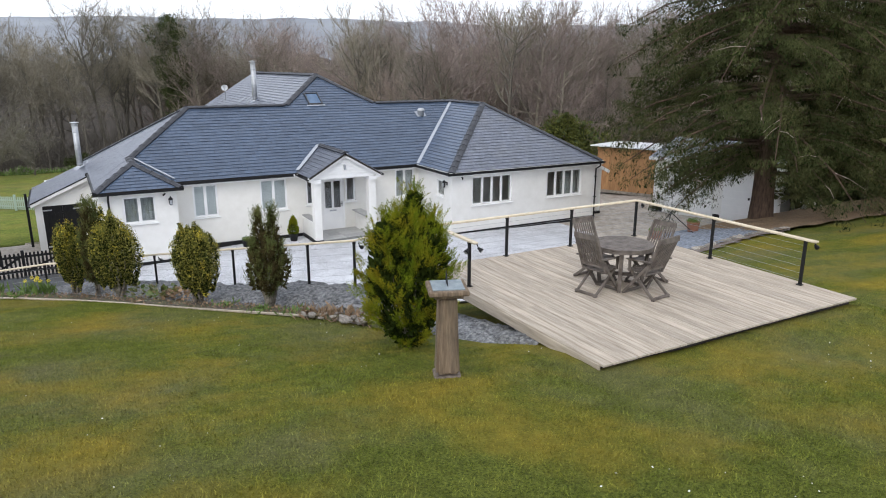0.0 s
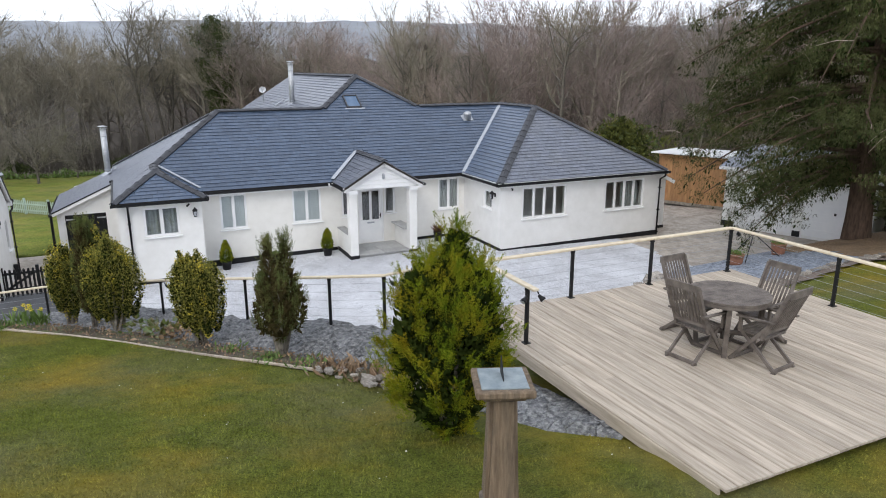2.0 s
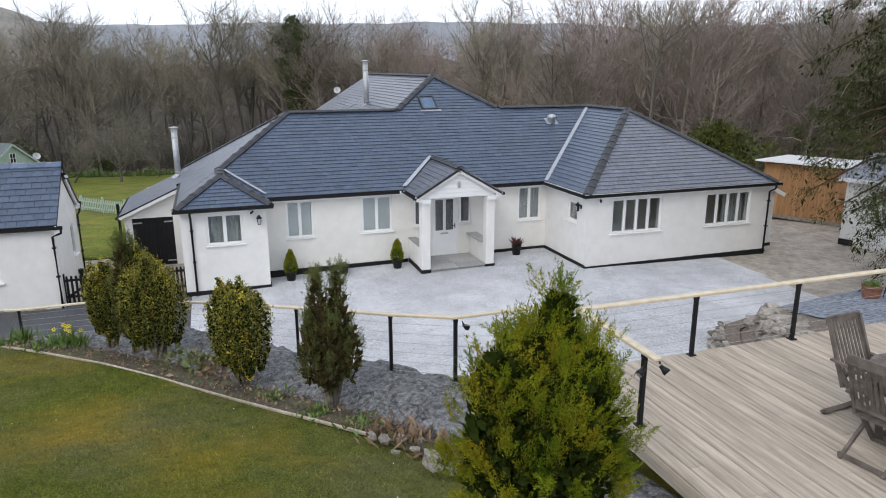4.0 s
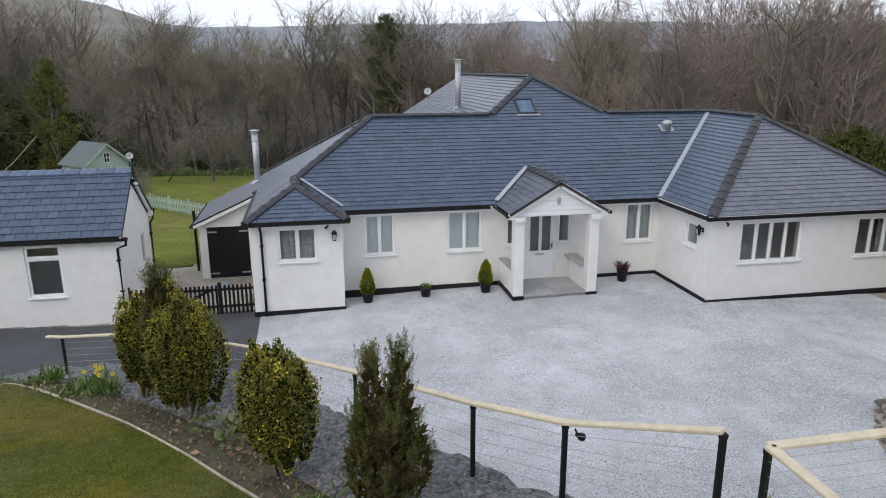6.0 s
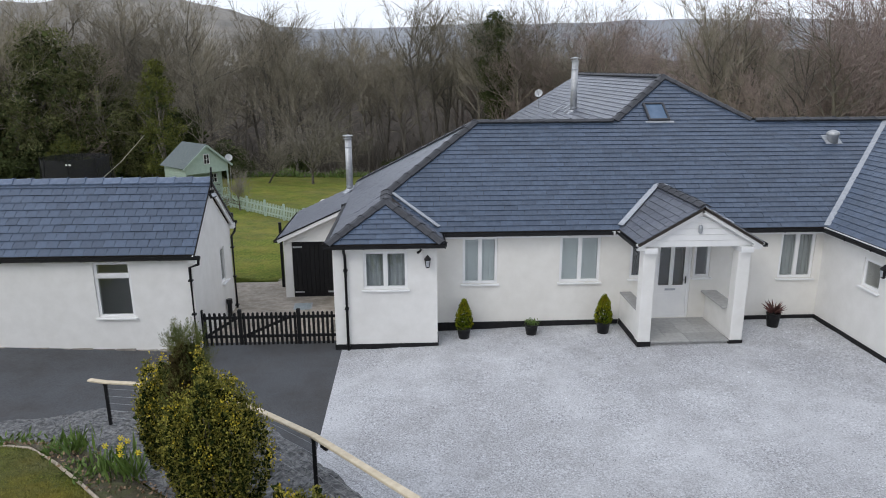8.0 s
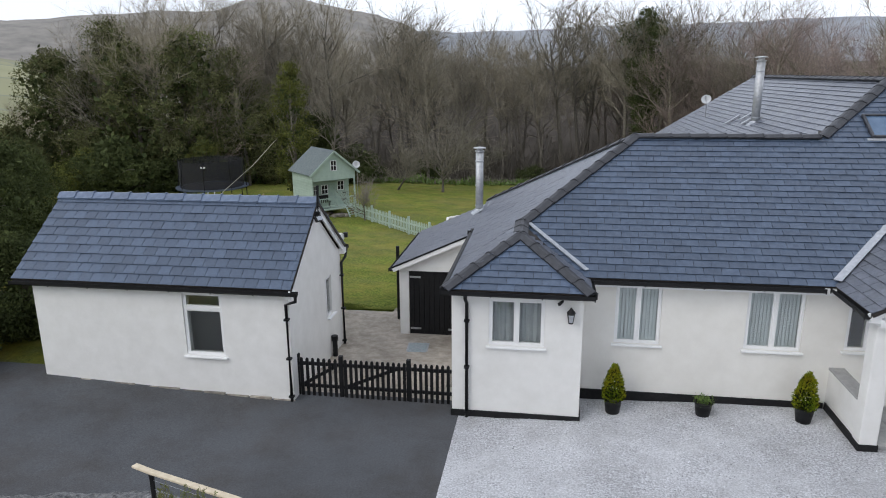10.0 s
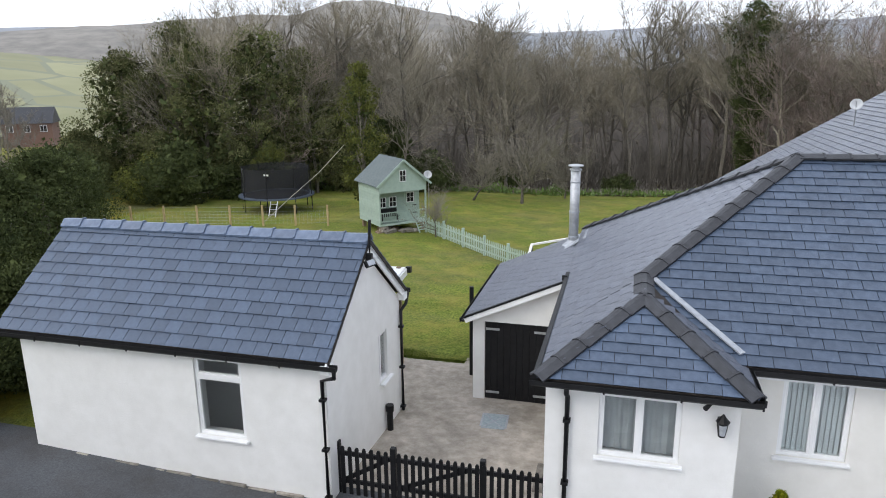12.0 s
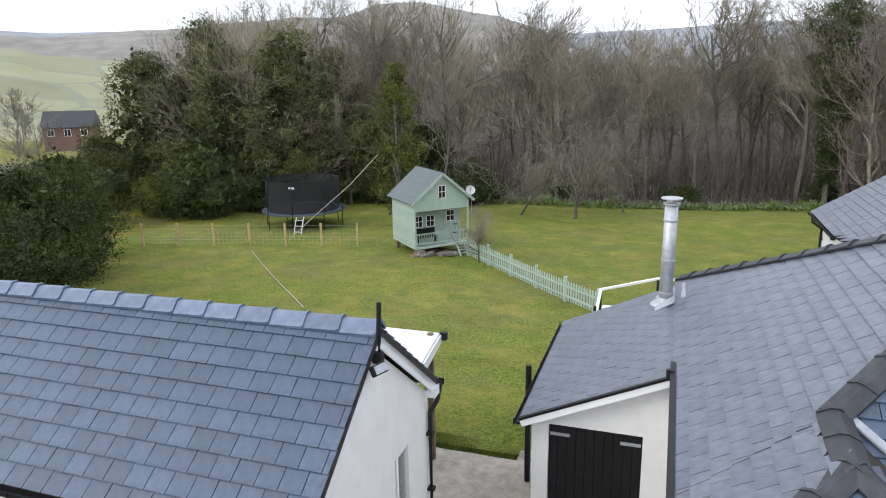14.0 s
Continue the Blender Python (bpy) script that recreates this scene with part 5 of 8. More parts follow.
def strip(name, a, b, n, m, mat, lift, rough, freq, label, category, rise=0.0, kind="structure", crest=None):
    A, B = resample(a, n), resample(b, n)
    s = np.linspace(0, 1, m)[None, :, None]
    P = A[:, None] * (1 - s) + B[:, None] * s
    X, Y = P[..., 0], P[..., 1]
    Z = land(X, Y) + lift
    edge = np.minimum(1, 6 * np.minimum(s[..., 0], 1 - s[..., 0]) + 0.15)
    N = np.array([[noise.fractal(Vector((x * freq, y * freq, 7.0)), 1.0, 2.0, 4) for x, y in zip(r, q)] for r, q in zip(X, Y)])
    if mat is ROCK:
        N = 0.45 * N + 0.55 * np.round(N * 3.5) / 3.5
    if crest:
        Z = Z + crest(X) * np.sin(np.pi * s[..., 0]) ** 0.6
    crag = np.array([[abs(noise.noise(Vector((x * freq * 2.3, y * freq * 2.3, 3.0)))) for x, y in zip(r, q)] for r, q in zip(X, Y)])
    Z = Z + rough * (N + 0.5 - 1.3 * crag) * edge - 0.07 * (1 - edge) + rise * s[..., 0]
    i = np.arange(n * m).reshape(n, m)
    f = np.stack([i[:-1, :-1], i[1:, :-1], i[1:, 1:], i[:-1, 1:]], -1).reshape(-1, 4)
    return tagged(from_arrays(name, np.stack([X, Y, Z], -1).reshape(-1, 3), f, mat, smooth=mat is not ROCK), label, category, kind=kind)


strip("planting_bed", np.vstack([EDGE, [(4.05, 10.95), (4.35, 10.1), (4.5, 9.4)]]), np.vstack([SEAM, [(4.9, 10.9), (5.0, 10.1), (5.1, 9.4)]]), 140, 10, SOIL, 0.025, 0.05, 2.5, "dark soil planting bed with leaf litter", "flower bed")
strip("rock_bank", np.vstack([SEAM, [(5.0, 10.6)]]), np.vstack([[(-6.5, 22.0)], FOOT[1:9]]), 380, 52, ROCK, 0.05, 0.075, 1.7, "dark grey craggy rock bank under the railing", "rock bank",
      crest=lambda x: np.interp(x, [0.7, 1.8, 3.15, 4.24, 5.7], [0, 0.06, 0.14, 0.28, 0.3]))
strip("rock_bank", [(4.35, 11.4), (4.5, 10.4), (4.65, 9.6), (4.95, 8.9), (5.2, 8.2), (5.7, 7.6)], [(6.1, 12.0), (6.0, 11.0), (6.0, 10.2), (6.0, 9.4), (6.0, 8.6), (6.0, 7.6)], 150, 60, ROCK, 0.02, 0.06, 2.2, "dark rock slabs with pale lichen beside the deck", "rock bank", rise=0.05)


def stone_mesh(seed, mat, flat=0.7):
    r = random.Random(seed)
    bm = bmesh.new()
    bmesh.ops.create_icosphere(bm, subdivisions=2 if mat is ROCK else 1, radius=0.5)
    off = Vector((r.random() * 50, r.random() * 50, r.random() * 50))
    for v in bm.verts:
        d = v.co.normalized()
        q = 0.5 * (1 + 0.45 * noise.noise(d * 1.6 + off) + 0.18 * noise.noise(d * 4 + off))
        c = d * q
        c = Vector((max(-0.42, min(0.42, c.x)), max(-0.4, min(0.4, c.y)), max(-0.35, min(0.35, c.z)) * flat))
        v.co = c
    me = bpy.data.meshes.new("stone")
    bm.to_mesh(me)
    bm.free()
    me.materials.append(mat)
    return me


ROCKS = [stone_mesh(i, ROCK) for i in range(6)]
STONES = [stone_mesh(20 + i, STONE, 0.75) for i in range(6)]


def scatter_stones(parent, name, meshes, pts, size, rng, sink=0.3):
    for x, y, z in pts:
        s = new(name, rng.choice(meshes))
        s.parent = parent
        k = size * rng.uniform(0.6, 1.4)
        s.matrix_world = Matrix.Translation((x, y, z - sink * k * 0.2)) @ Euler((rng.uniform(-0.3, 0.3), rng.uniform(-0.3, 0.3), rng.uniform(0, 6.3))).to_matrix().to_4x4() @ Matrix.Diagonal((k * rng.uniform(0.9, 1.5), k * rng.uniform(0.8, 1.1), k * rng.uniform(0.5, 0.9), 1))


rng = random.Random(11)
rockery = thing("rockery", None, "loose dark rocks on the bank below the railing", "rocks")
pts = []
A, B = resample(np.vstack([SEAM, [(5.0, 10.6)]]), 200), resample(np.vstack([[(-6.5, 22.0)], FOOT[1:9]]), 200)
for _ in range(90):
    i, s = rng.randrange(200), rng.uniform(0.02, 0.4)
    x, y = A[i] * (1 - s) + B[i] * s
    pts.append((x, y, ground_at(x, y) + 0.03))
scatter_stones(rockery, "rock", ROCKS, pts, 0.20, rng, 0.8)

# dry stone retaining wall right of the forecourt
dry = thing("dry_stone_wall", None, "dry limestone retaining wall beside the forecourt", "stone wall")
core = np.array([(10.5, 12.6), (11.3, 14.0), (12.6, 16.45), (13.3, 17.3), (14.5, 17.62), (16.4, 17.88), (18.5, 17.95), (21, 17.75)])
line = resample(core[:4], 44)
pts = []
for i in range(44):
    x, y = line[i]
    for k in range(6):
        pts.append((x + rng.uniform(-0.03, 0.03) + 0.035 * k, y + rng.uniform(-0.03, 0.03) - 0.03 * k, 0.05 + k * 0.1))
scatter_stones(dry, "stone", STONES, pts[:264], 0.15, rng)
line = resample(core[3:], 60)
scatter_stones(dry, "stone", STONES, [(x + rng.uniform(-0.1, 0.1), y + rng.uniform(-0.15, 0.05), 0.08 + 0.16 * k) for x, y in line[::2] for k in range(2)], 0.24, rng)
backing = bmesh.new()
for (xa, ya), (xb, yb) in zip(core, core[1:]):
    beam(backing, (xa + 0.32, ya - 0.32, 0.1), (xb + 0.32, yb - 0.32, 0.1), 0.35, 0.75)
part("wall_core", backing, EARTH, dry)
kerb_pts = []
for i in range(34):
    x = 12.9 + i * 0.215
    y = float(bed_edge(x))
    kerb_pts.append((x, y, ground_at(x, y) + 0.06))
kerb = thing("stone_edging", None, "pale loose stones edging the slate bed", "stones")
scatter_stones(kerb, "stone", STONES, kerb_pts, 0.26, rng)
mix = []
for _ in range(90):
    s = rng.uniform(0, 1)
    mix.append((12.7 + 1.9 * s + rng.uniform(-0.35, 0.35), 14.5 + 2.4 * s + rng.uniform(-0.3, 0.3)))
scatter_stones(kerb, "stone", STONES, [(x, y, ground_at(x, y) + 0.05) for x, y in mix if foot_gap(np.array([x]), np.array([y]))[0] > 0.7], 0.34, rng)

edging = thing("log_edging", None, "thin weathered timber edging along the lawn", "lawn edging")
ep = resample(EDGE[1:], 14)
for a, b in zip(ep, ep[1:]):
    bm = bmesh.new()
    beam(bm, (a[0], a[1], ground_at(*a) + 0.0), (b[0], b[1], ground_at(*b) + 0.0), 0.032, 0.05)
    bevel(bm, 0.012)
    part("edging_pole", bm, DECK, edging)


# ---- foliage kit ----
def leaf_cloud(name, pos, nrm, size, mat, parent, aspect=1.6, seed=0, droop=0.0, jitter=0.7):
    """Small folded leaves at pos, turned roughly to nrm: two triangles each, one island each."""
    r = np.random.RandomState(seed)
    n = len(pos)
    d = nrm + jitter * r.normal(size=(n, 3))
    d[:, 2] -= droop
    d /= np.linalg.norm(d, axis=1, keepdims=True) + 1e-9
    s = np.cross(d, r.normal(size=(n, 3)))
    s /= np.linalg.norm(s, axis=1, keepdims=True) + 1e-9
    k = (np.asarray(size) * r.uniform(0.6, 1.4, n))[:, None]
    tip, mid = pos + d * k * aspect, pos + d * k * aspect * 0.45
    up = np.cross(s, d)
    v = np.stack([pos, mid + s * k * 0.5 + up * k * 0.12, tip, mid - s * k * 0.5 + up * k * 0.12], 1).reshape(-1, 3)
    i = np.arange(n)[:, None] * 4
    f = np.concatenate([i + [0, 1, 2], i + [0, 2, 3]], 0)
    return from_arrays(name, v, f, mat, parent)


def egg_points(n, seed, h, r, lean=0.45, shell=0.25, lumps=0.22, freq=2.2):
    """Points near the surface of a lumpy egg of height h and radius r, base at 0, with outward ways."""
    g = np.random.RandomState(seed)
    t = g.uniform(0.0, 1, n)
    a = g.uniform(0, 2 * np.pi, n)
    prof = np.sin(np.pi * np.clip(t, 0, 1) ** lean) ** 0.6
    lump = np.array([noise.noise(Vector((math.cos(x) * freq, math.sin(x) * freq, y * freq * 1.6 + seed))) for x, y in zip(a, t)])
    rad = r * prof * (1 + lumps * lump) * (1 - shell * g.uniform(0, 1, n) ** 1.5)
    p = np.stack([rad * np.cos(a), rad * np.sin(a), t * h * (1 + 0.1 * lump)], 1)
    d = np.stack([np.cos(a), np.sin(a), 0.5 + 1.2 * (t - 0.3)], 1)
    return p, d / np.linalg.norm(d, axis=1, keepdims=True)


def shrub(name, x, y, lobes, mat, label, n, leaf, seed, aspect=1.5, trunk=0.3, up=0.0, jitter=0.7, lumps=0.3, group="shrubs along the bank"):
    """An evergreen shrub of several leafy lobes (dx, dy, foot, height, radius, fullness)."""
    zb = ground_at(x, y)
    s = thing(name, Matrix.Translation((x, y, zb)), label, "shrub", group)
    P, D, PI, DI = [], [], [], []
    vol = sum(l[3] * l[4] for l in lobes)
    for k, (dx, dy, foot, h, r, lean) in enumerate(lobes):
        m = int(n * h * r / vol)
        p, d = egg_points(m, seed + 7 * k, h, r, lean, 0.35, lumps, 3.0)
        d[:, 2] += up
        P.append(p + [dx, dy, foot])
        D.append(d)
        p, d = egg_points(m // 6 + 30, seed + 7 * k + 1, h * 0.88, r * 0.72, lean, 0.25, 0.15)
        PI.append(p + [dx, dy, foot + 0.04])
        DI.append(d)
    leaf_cloud("foliage", np.concatenate(P), np.concatenate(D), leaf, mat, s, aspect, seed, 0.0, jitter)
    # larger inner leaves with the shade of the gaps painted in
    leaf_cloud("inner_foliage", np.concatenate(PI), np.concatenate(DI), leaf * 2.6, LEAF_SHADE, s, 1.2, seed + 2)
    if mat is BOX_LEAF:
        gt = np.random.RandomState(seed + 40)
        allp = np.concatenate(P)
        high = allp[allp[:, 2] > np.percentile(allp[:, 2], 55)]
        pick = np.concatenate([high[gt.randint(0, len(high), 26)], allp[gt.randint(0, len(allp), 34)]])
        tp = np.repeat(pick, 22, 0) + gt.normal(size=(1320, 3)) * [0.035, 0.035, 0.06]
        leaf_cloud("yellow_tips", tp, np.tile([0, 0, 1.0], (1320, 1)), leaf, TIP, s, aspect, seed + 41, 0.0, 0.7)
    bm = bmesh.new()
    rr = random.Random(seed)
    for dx, dy, foot, h, r, lean in lobes:
        a = rr.uniform(0, 6.28)
        tube(bm, [(0.05 * math.cos(a), 0.05 * math.sin(a), -0.1), (dx * 0.5, dy * 0.5, trunk), (dx, dy, foot + h * 0.6)], [0.035, 0.025, 0.008], 6)
    part("stem", bm, BARK, s)
    return s


def dome(h, r, seed, n=6):
    """Lobes of a rounded, slightly ragged shrub."""
    g = random.Random(seed)
    out = [(0, 0, 0.10, h * 0.9, r * 0.80, 1.35)]
    for k in range(n):
        a = 6.283 * k / n + g.uniform(-0.3, 0.3)
        q = r * g.uniform(0.40, 0.58)
        out.append((q * math.cos(a), q * math.sin(a), g.uniform(0.15, 0.35), h * g.uniform(0.66, 0.84), r * g.uniform(0.36, 0.46), 1.35))
    for k in range(5):
        a = g.uniform(0, 6.283)
        q = r * g.uniform(0.0, 0.5)
        out.append((q * math.cos(a), q * math.sin(a), h * 0.45, h * g.uniform(0.46, 0.62), r * g.uniform(0.16, 0.24), 0.9))
    return out


shrub("variegated_shrub", 0.15, 17.45, dome(1.55, 0.44, 1), BOX_LEAF, "rounded yellow-variegated evergreen shrub in the bank bed", 17000, 0.018, 1, up=0.7)
shrub("variegated_shrub", 0.98, 16.45, dome(1.85, 0.56, 2), BOX_LEAF, "tall yellow-variegated evergreen shrub in the bank bed", 27000, 0.018, 2, up=0.7)
shrub("variegated_shrub", 2.30, 14.2, dome(1.58, 0.50, 3), BOX_LEAF, "rounded yellow-variegated evergreen shrub with a domed top", 23000, 0.018, 3, up=0.7)


def feathery(name, x, y, lobes, mat, label, sprays, seed, length=(0.16, 0.32), lift=0.6, needle=0.011, per=34, fan=0.035, inner=LEAF_SHADE, bare=0.0):
    """A conifer of many upswept feathery sprays on several spires (dx, dy, foot, height, radius, fullness)."""
    s = thing(name, Matrix.Translation((x, y, ground_at(x, y))), label, "shrub", "shrubs along the bank")
    g = np.random.RandomState(seed)
    vol = sum(l[3] * l[4] for l in lobes)
    P, D, PI, DI = [], [], [], []
    for k, (dx, dy, foot, h, r, lean) in enumerate(lobes):
        n = int(sprays * h * r / vol)
        base, dirs = egg_points(max(20, n // 8), seed + 5 * k, h * 0.92, r, lean, 0.30, 0.35, 3.2)
        base, dirs = np.repeat(base, 8, 0), np.repeat(dirs, 8, 0)
        base = base + g.normal(size=base.shape) * 0.03
        dirs = dirs + g.normal(size=dirs.shape) * 0.28
        top = np.stack([g.normal(0, r * 0.14, 12), g.normal(0, r * 0.14, 12), h * g.uniform(0.72, 0.9, 12)], 1)
        base = np.concatenate([base, top])
        dirs = np.concatenate([dirs, np.stack([top[:, 0], top[:, 1], np.full(12, 1.0)], 1)])
        for b, d in zip(base, dirs):
            if bare and b[2] < h * 0.35 and g.uniform() < bare:
                continue
            L = g.uniform(*length) * (1.0 if b[2] < h * 0.7 else 1.2)
            d = d / np.linalg.norm(d) + np.array([0, 0, lift]) + 0.22 * g.normal(size=3)
            d /= np.linalg.norm(d)
            t = np.sort(g.uniform(0, 1, per) ** 0.8)[:, None]
            flat = np.cross(d, g.normal(size=3))
            flat /= np.linalg.norm(flat)
            w = g.uniform(-1, 1, per)[:, None]
            side = flat * w * fan * 2.6 * (1.03 - t) + g.normal(size=(per, 3)) * fan * 0.25
            P.append(b + [dx, dy, foot] + d * L * (t - 0.45) + side)
            D.append(d[None] + flat * w * 0.75)
        pi, di = egg_points(int(2600 * h * r), seed + 5 * k + 1, h * 0.82, r * 0.72, lean, 0.4, 0.25)
        PI.append(pi + [dx, dy, foot])
        DI.append(di + [0, 0, 0.6])
        bm = bmesh.new()
        tube(bm, [(0, 0, -0.1), (dx * 0.5, dy * 0.5, foot), (dx, dy, foot + h * 0.7)], [0.05, 0.035, 0.012], 6)
        part("stem", bm, BARK, s)
    leaf_cloud("foliage", np.concatenate(P), np.concatenate(D), needle, mat, s, 3.4, seed, 0.0, 0.3)
    # inner leaves: painted shade by default and in the juniper, brown in the thujas
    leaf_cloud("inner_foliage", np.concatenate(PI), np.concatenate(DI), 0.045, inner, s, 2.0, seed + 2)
    return s


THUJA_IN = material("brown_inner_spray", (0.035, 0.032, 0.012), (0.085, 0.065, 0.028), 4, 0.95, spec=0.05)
feathery("thuja", 0.55, 16.95, [(0, 0, 0.3, 2.0, 0.24, 0.85), (0.12, 0.05, 0.6, 1.55, 0.18, 0.85)], THUJA, "slim green conifer standing between variegated shrubs", 800, 8, (0.12, 0.26), 1.5, 0.0046, 90, 0.018, THUJA_IN)
feathery("thuja", 3.34, 12.75, [(-0.12, 0, 0.45, 1.62, 0.15, 0.8), (0.13, 0.03, 0.45, 1.64, 0.15, 0.8), (-0.02, -0.08, 0.36, 1.1, 0.22, 0.9), (0.25, -0.04, 0.42, 0.85, 0.16, 0.95), (-0.23, 0.03, 0.40, 1.0, 0.16, 0.95), (0.05, 0.16, 0.4, 1.15, 0.18, 0.9)], THUJA,
         "upright olive-green conifer with two tips and a bare brown foot", 1150, 4, (0.12, 0.27), 1.7, 0.0046, 90, 0.018, THUJA_IN, bare=0.5)
feathery("golden_juniper", 4.22, 8.60, [(0, 0, 0.0, 2.15, 0.68, 0.95), (0.10, 0.02, 1.0, 1.36, 0.24, 0.8), (-0.34, -0.04, 0.75, 1.25, 0.30, 0.9), (0.34, -0.04, 0.65, 1.3, 0.30, 0.9), (0.0, -0.28, 0.3, 1.45, 0.32, 0.9), (-0.08, 0.30, 0.5, 1.4, 0.30, 0.85)], BUSH,
         "large golden-green feathery conifer beside the deck", 2900, 31, (0.13, 0.28), 0.5, 0.0056, 84, 0.020, JUNIPER_SHADE)

# ---- plants in the bank bed ----
def tuft(name, x, y, n, length, mat, label, seed, spread=0.12, aspect=9.0, width=0.02, lean=0.5, category="plant"):
    s = thing(name, Matrix.Translation((x, y, ground_at(x, y) + 0.02)), label, category)
    g = np.random.RandomState(seed)
    p = np.stack([g.normal(0, spread, n), g.normal(0, spread, n), np.zeros(n)], 1)
    d = np.stack([g.normal(0, lean, n), g.normal(0, lean, n), np.ones(n)], 1)
    leaf_cloud("leaves", p, d, width * length / (width * aspect), mat, s, aspect, seed, 0, 0.15)
    return s


for i, (x, y) in enumerate(((-0.75, 17.85), (-0.45, 17.6), (-1.45, 18.35))):
    t = tuft("daffodil_clump", x, y, 60, 0.30, STRAP, "clump of yellow daffodils with green strap leaves", 300 + i, 0.10, 8.5, 0.02, 0.35, "daffodils")
    g = random.Random(i)
    for k in range((4, 3, 0)[i]):
        fx, fy, fz = g.uniform(-0.2, 0.2), g.uniform(-0.2, 0.2), g.uniform(0.28, 0.42)
        bm = bmesh.new()
        tube(bm, [(fx * 0.4, fy * 0.4, 0), (fx, fy, fz)], 0.005, 4)
        part("stalk", bm, STRAP, t)
        bm = bmesh.new()
        for j in range(6):
            a = 6.283 * j / 6
            v = [bm.verts.new((fx + q * math.cos(a + e), fy - 0.01 + 0.2 * q * 0, fz + q * math.sin(a + e))) for q, e in ((0.008, 0), (0.03, -0.35), (0.05, 0), (0.03, 0.35))]
            bm.faces.new(v)
        tube(bm, [(fx, fy - 0.012, fz), (fx, fy - 0.04, fz)], [0.012, 0.02], 8, False)
        part("flower", bm, YELLOW, t)
for i, (x, y, m, n, sz) in enumerate(((1.62, 15.35, BERGENIA, 60, 0.085), (1.35, 15.75, BERGENIA, 45, 0.08), (1.95, 14.95, DEADLEAF, 55, 0.075), (2.2, 14.75, DEADLEAF, 30, 0.06), (1.75, 15.1, BERGENIA, 25, 0.07))):
    s = thing("bergenia", Matrix.Translation((x, y, ground_at(x, y) + 0.04)), "clump of broad reddish-green leaves in the bed" if m is BERGENIA else "withered brown leaf clump in the bed", "plant")
    g = np.random.RandomState(400 + i)
    p = np.stack([g.normal(0, 0.16, n), g.normal(0, 0.16, n), g.uniform(0.02, 0.22, n)], 1)
    leaf_cloud("leaves", p, np.stack([p[:, 0] * 5, p[:, 1] * 5, np.full(n, 0.7)], 1), sz, m, s, 1.4, 400 + i, 0, 0.5)
for i, (x, y) in enumerate(((2.65, 13.45), (3.55, 12.05), (-1.9, 18.6), (-2.6, 19.1), (3.1, 12.65), (-3.0, 19.3), (-1.2, 17.9), (-1.7, 18.35), (-0.95, 17.6))):
    tuft("weed_clump", x, y, 70, 0.10, STRAP, "low green weed clump in the planting bed", 500 + i, 0.12, 3.0, 0.03, 0.9)
g = np.random.RandomState(61)
E_, S_ = resample(EDGE, 300), resample(SEAM, 300)
i_, u_ = g.randint(0, 300, 1500), g.uniform(0, 1.15, 1500)[:, None]
q = E_[i_] * (1 - u_) + S_[i_] * u_ + g.normal(0, 0.03, (1500, 2))
lz = land(q[:, 0], q[:, 1]) + 0.05
tagged(leaf_cloud("leaf_litter", np.stack([q[:, 0], q[:, 1], lz], 1), np.tile([0, 0, 0.35], (1500, 1)), 0.032, DEADLEAF, None, 1.5, 62, 0, 0.9), "scattered dead leaves in the planting bed", "leaves", kind="stuff")

end_stones = thing("rubble_pile", None, "pale broken stones and dry leaves where the bed meets the rocks", "rubble")
rs = random.Random(21)
scatter_stones(end_stones, "stone", STONES, [(x, y, ground_at(x, y) + 0.07) for x, y in [(3.75 + 0.045 * i + rs.uniform(-0.25, 0.3), 11.45 - 0.085 * i + rs.uniform(-0.2, 0.2)) for i in range(20)]], 0.17, rs)
scatter_stones(end_stones, "rock", ROCKS, [(x, y, ground_at(x, y) + 0.10) for x, y in ((4.55, 11.2), (4.75, 10.7), (4.35, 11.5), (4.85, 10.3))], 0.48, rs)
for i, (x, y) in enumerate(((4.0, 11.3), (4.3, 10.9), (3.8, 11.6), (4.5, 10.5))):
    tuft("dry_tuft", x, y, 80, 0.16, DEADLEAF, "withered brown tuft between the stones", 700 + i, 0.14, 4.0, 0.03, 0.8)

# ---- sundial ----
dial = thing("sundial", Matrix.Translation((3.87, 6.88, ground_at(3.87, 6.88) + 0.02)) @ Matrix.Diagonal((1, 1, 1.03, 1)), "sundial with a slate plate on an oak post", "sundial")
part("base_stone", boxes((-0.155, -0.15, -0.06, 0.155, 0.15, 0.012), w=0.02), EARTH, dial)
bm = bmesh.new()
vs = []
for z, hw in ((0.03, 0.138), (0.3, 0.126), (0.65, 0.114), (0.93, 0.106)):
    vs.append([bm.verts.new((hw * sx, hw * sy, z)) for sx, sy in ((-1, -1), (1, -1), (1, 1), (-1, 1))])
for a, b in zip(vs, vs[1:]):
    for i in range(4):
        bm.faces.new((a[i], a[(i + 1) % 4], b[(i + 1) % 4], b[i]))
bm.faces.new(vs[0][::-1])
bm.faces.new(vs[-1])
bevel(bm, 0.03, 2)
part("post", bm, OAK, dial)
part("capital", boxes((-0.165, -0.165, 0.93, 0.165, 0.165, 0.975), (-0.225, -0.225, 0.975, 0.225, 0.225, 1.035), w=0.012), OAK, dial)
part("dial_plate", boxes((-0.18, -0.18, 1.033, 0.18, 0.18, 1.047), w=0.004), VERDIGRIS, dial, "blue-grey slate dial plate")
bm = bmesh.new()
prism(bm, [(0.004, -0.07, 1.045), (0.004, 0.11, 1.045), (0.004, 0.09, 1.19)], (-0.008, 0, 0))
part("gnomon", bm, BLACK, dial)
dial.rotation_euler.z = radians(-22)


# ---- garden table and chairs ----
tx, ty = 8.10, 8.55
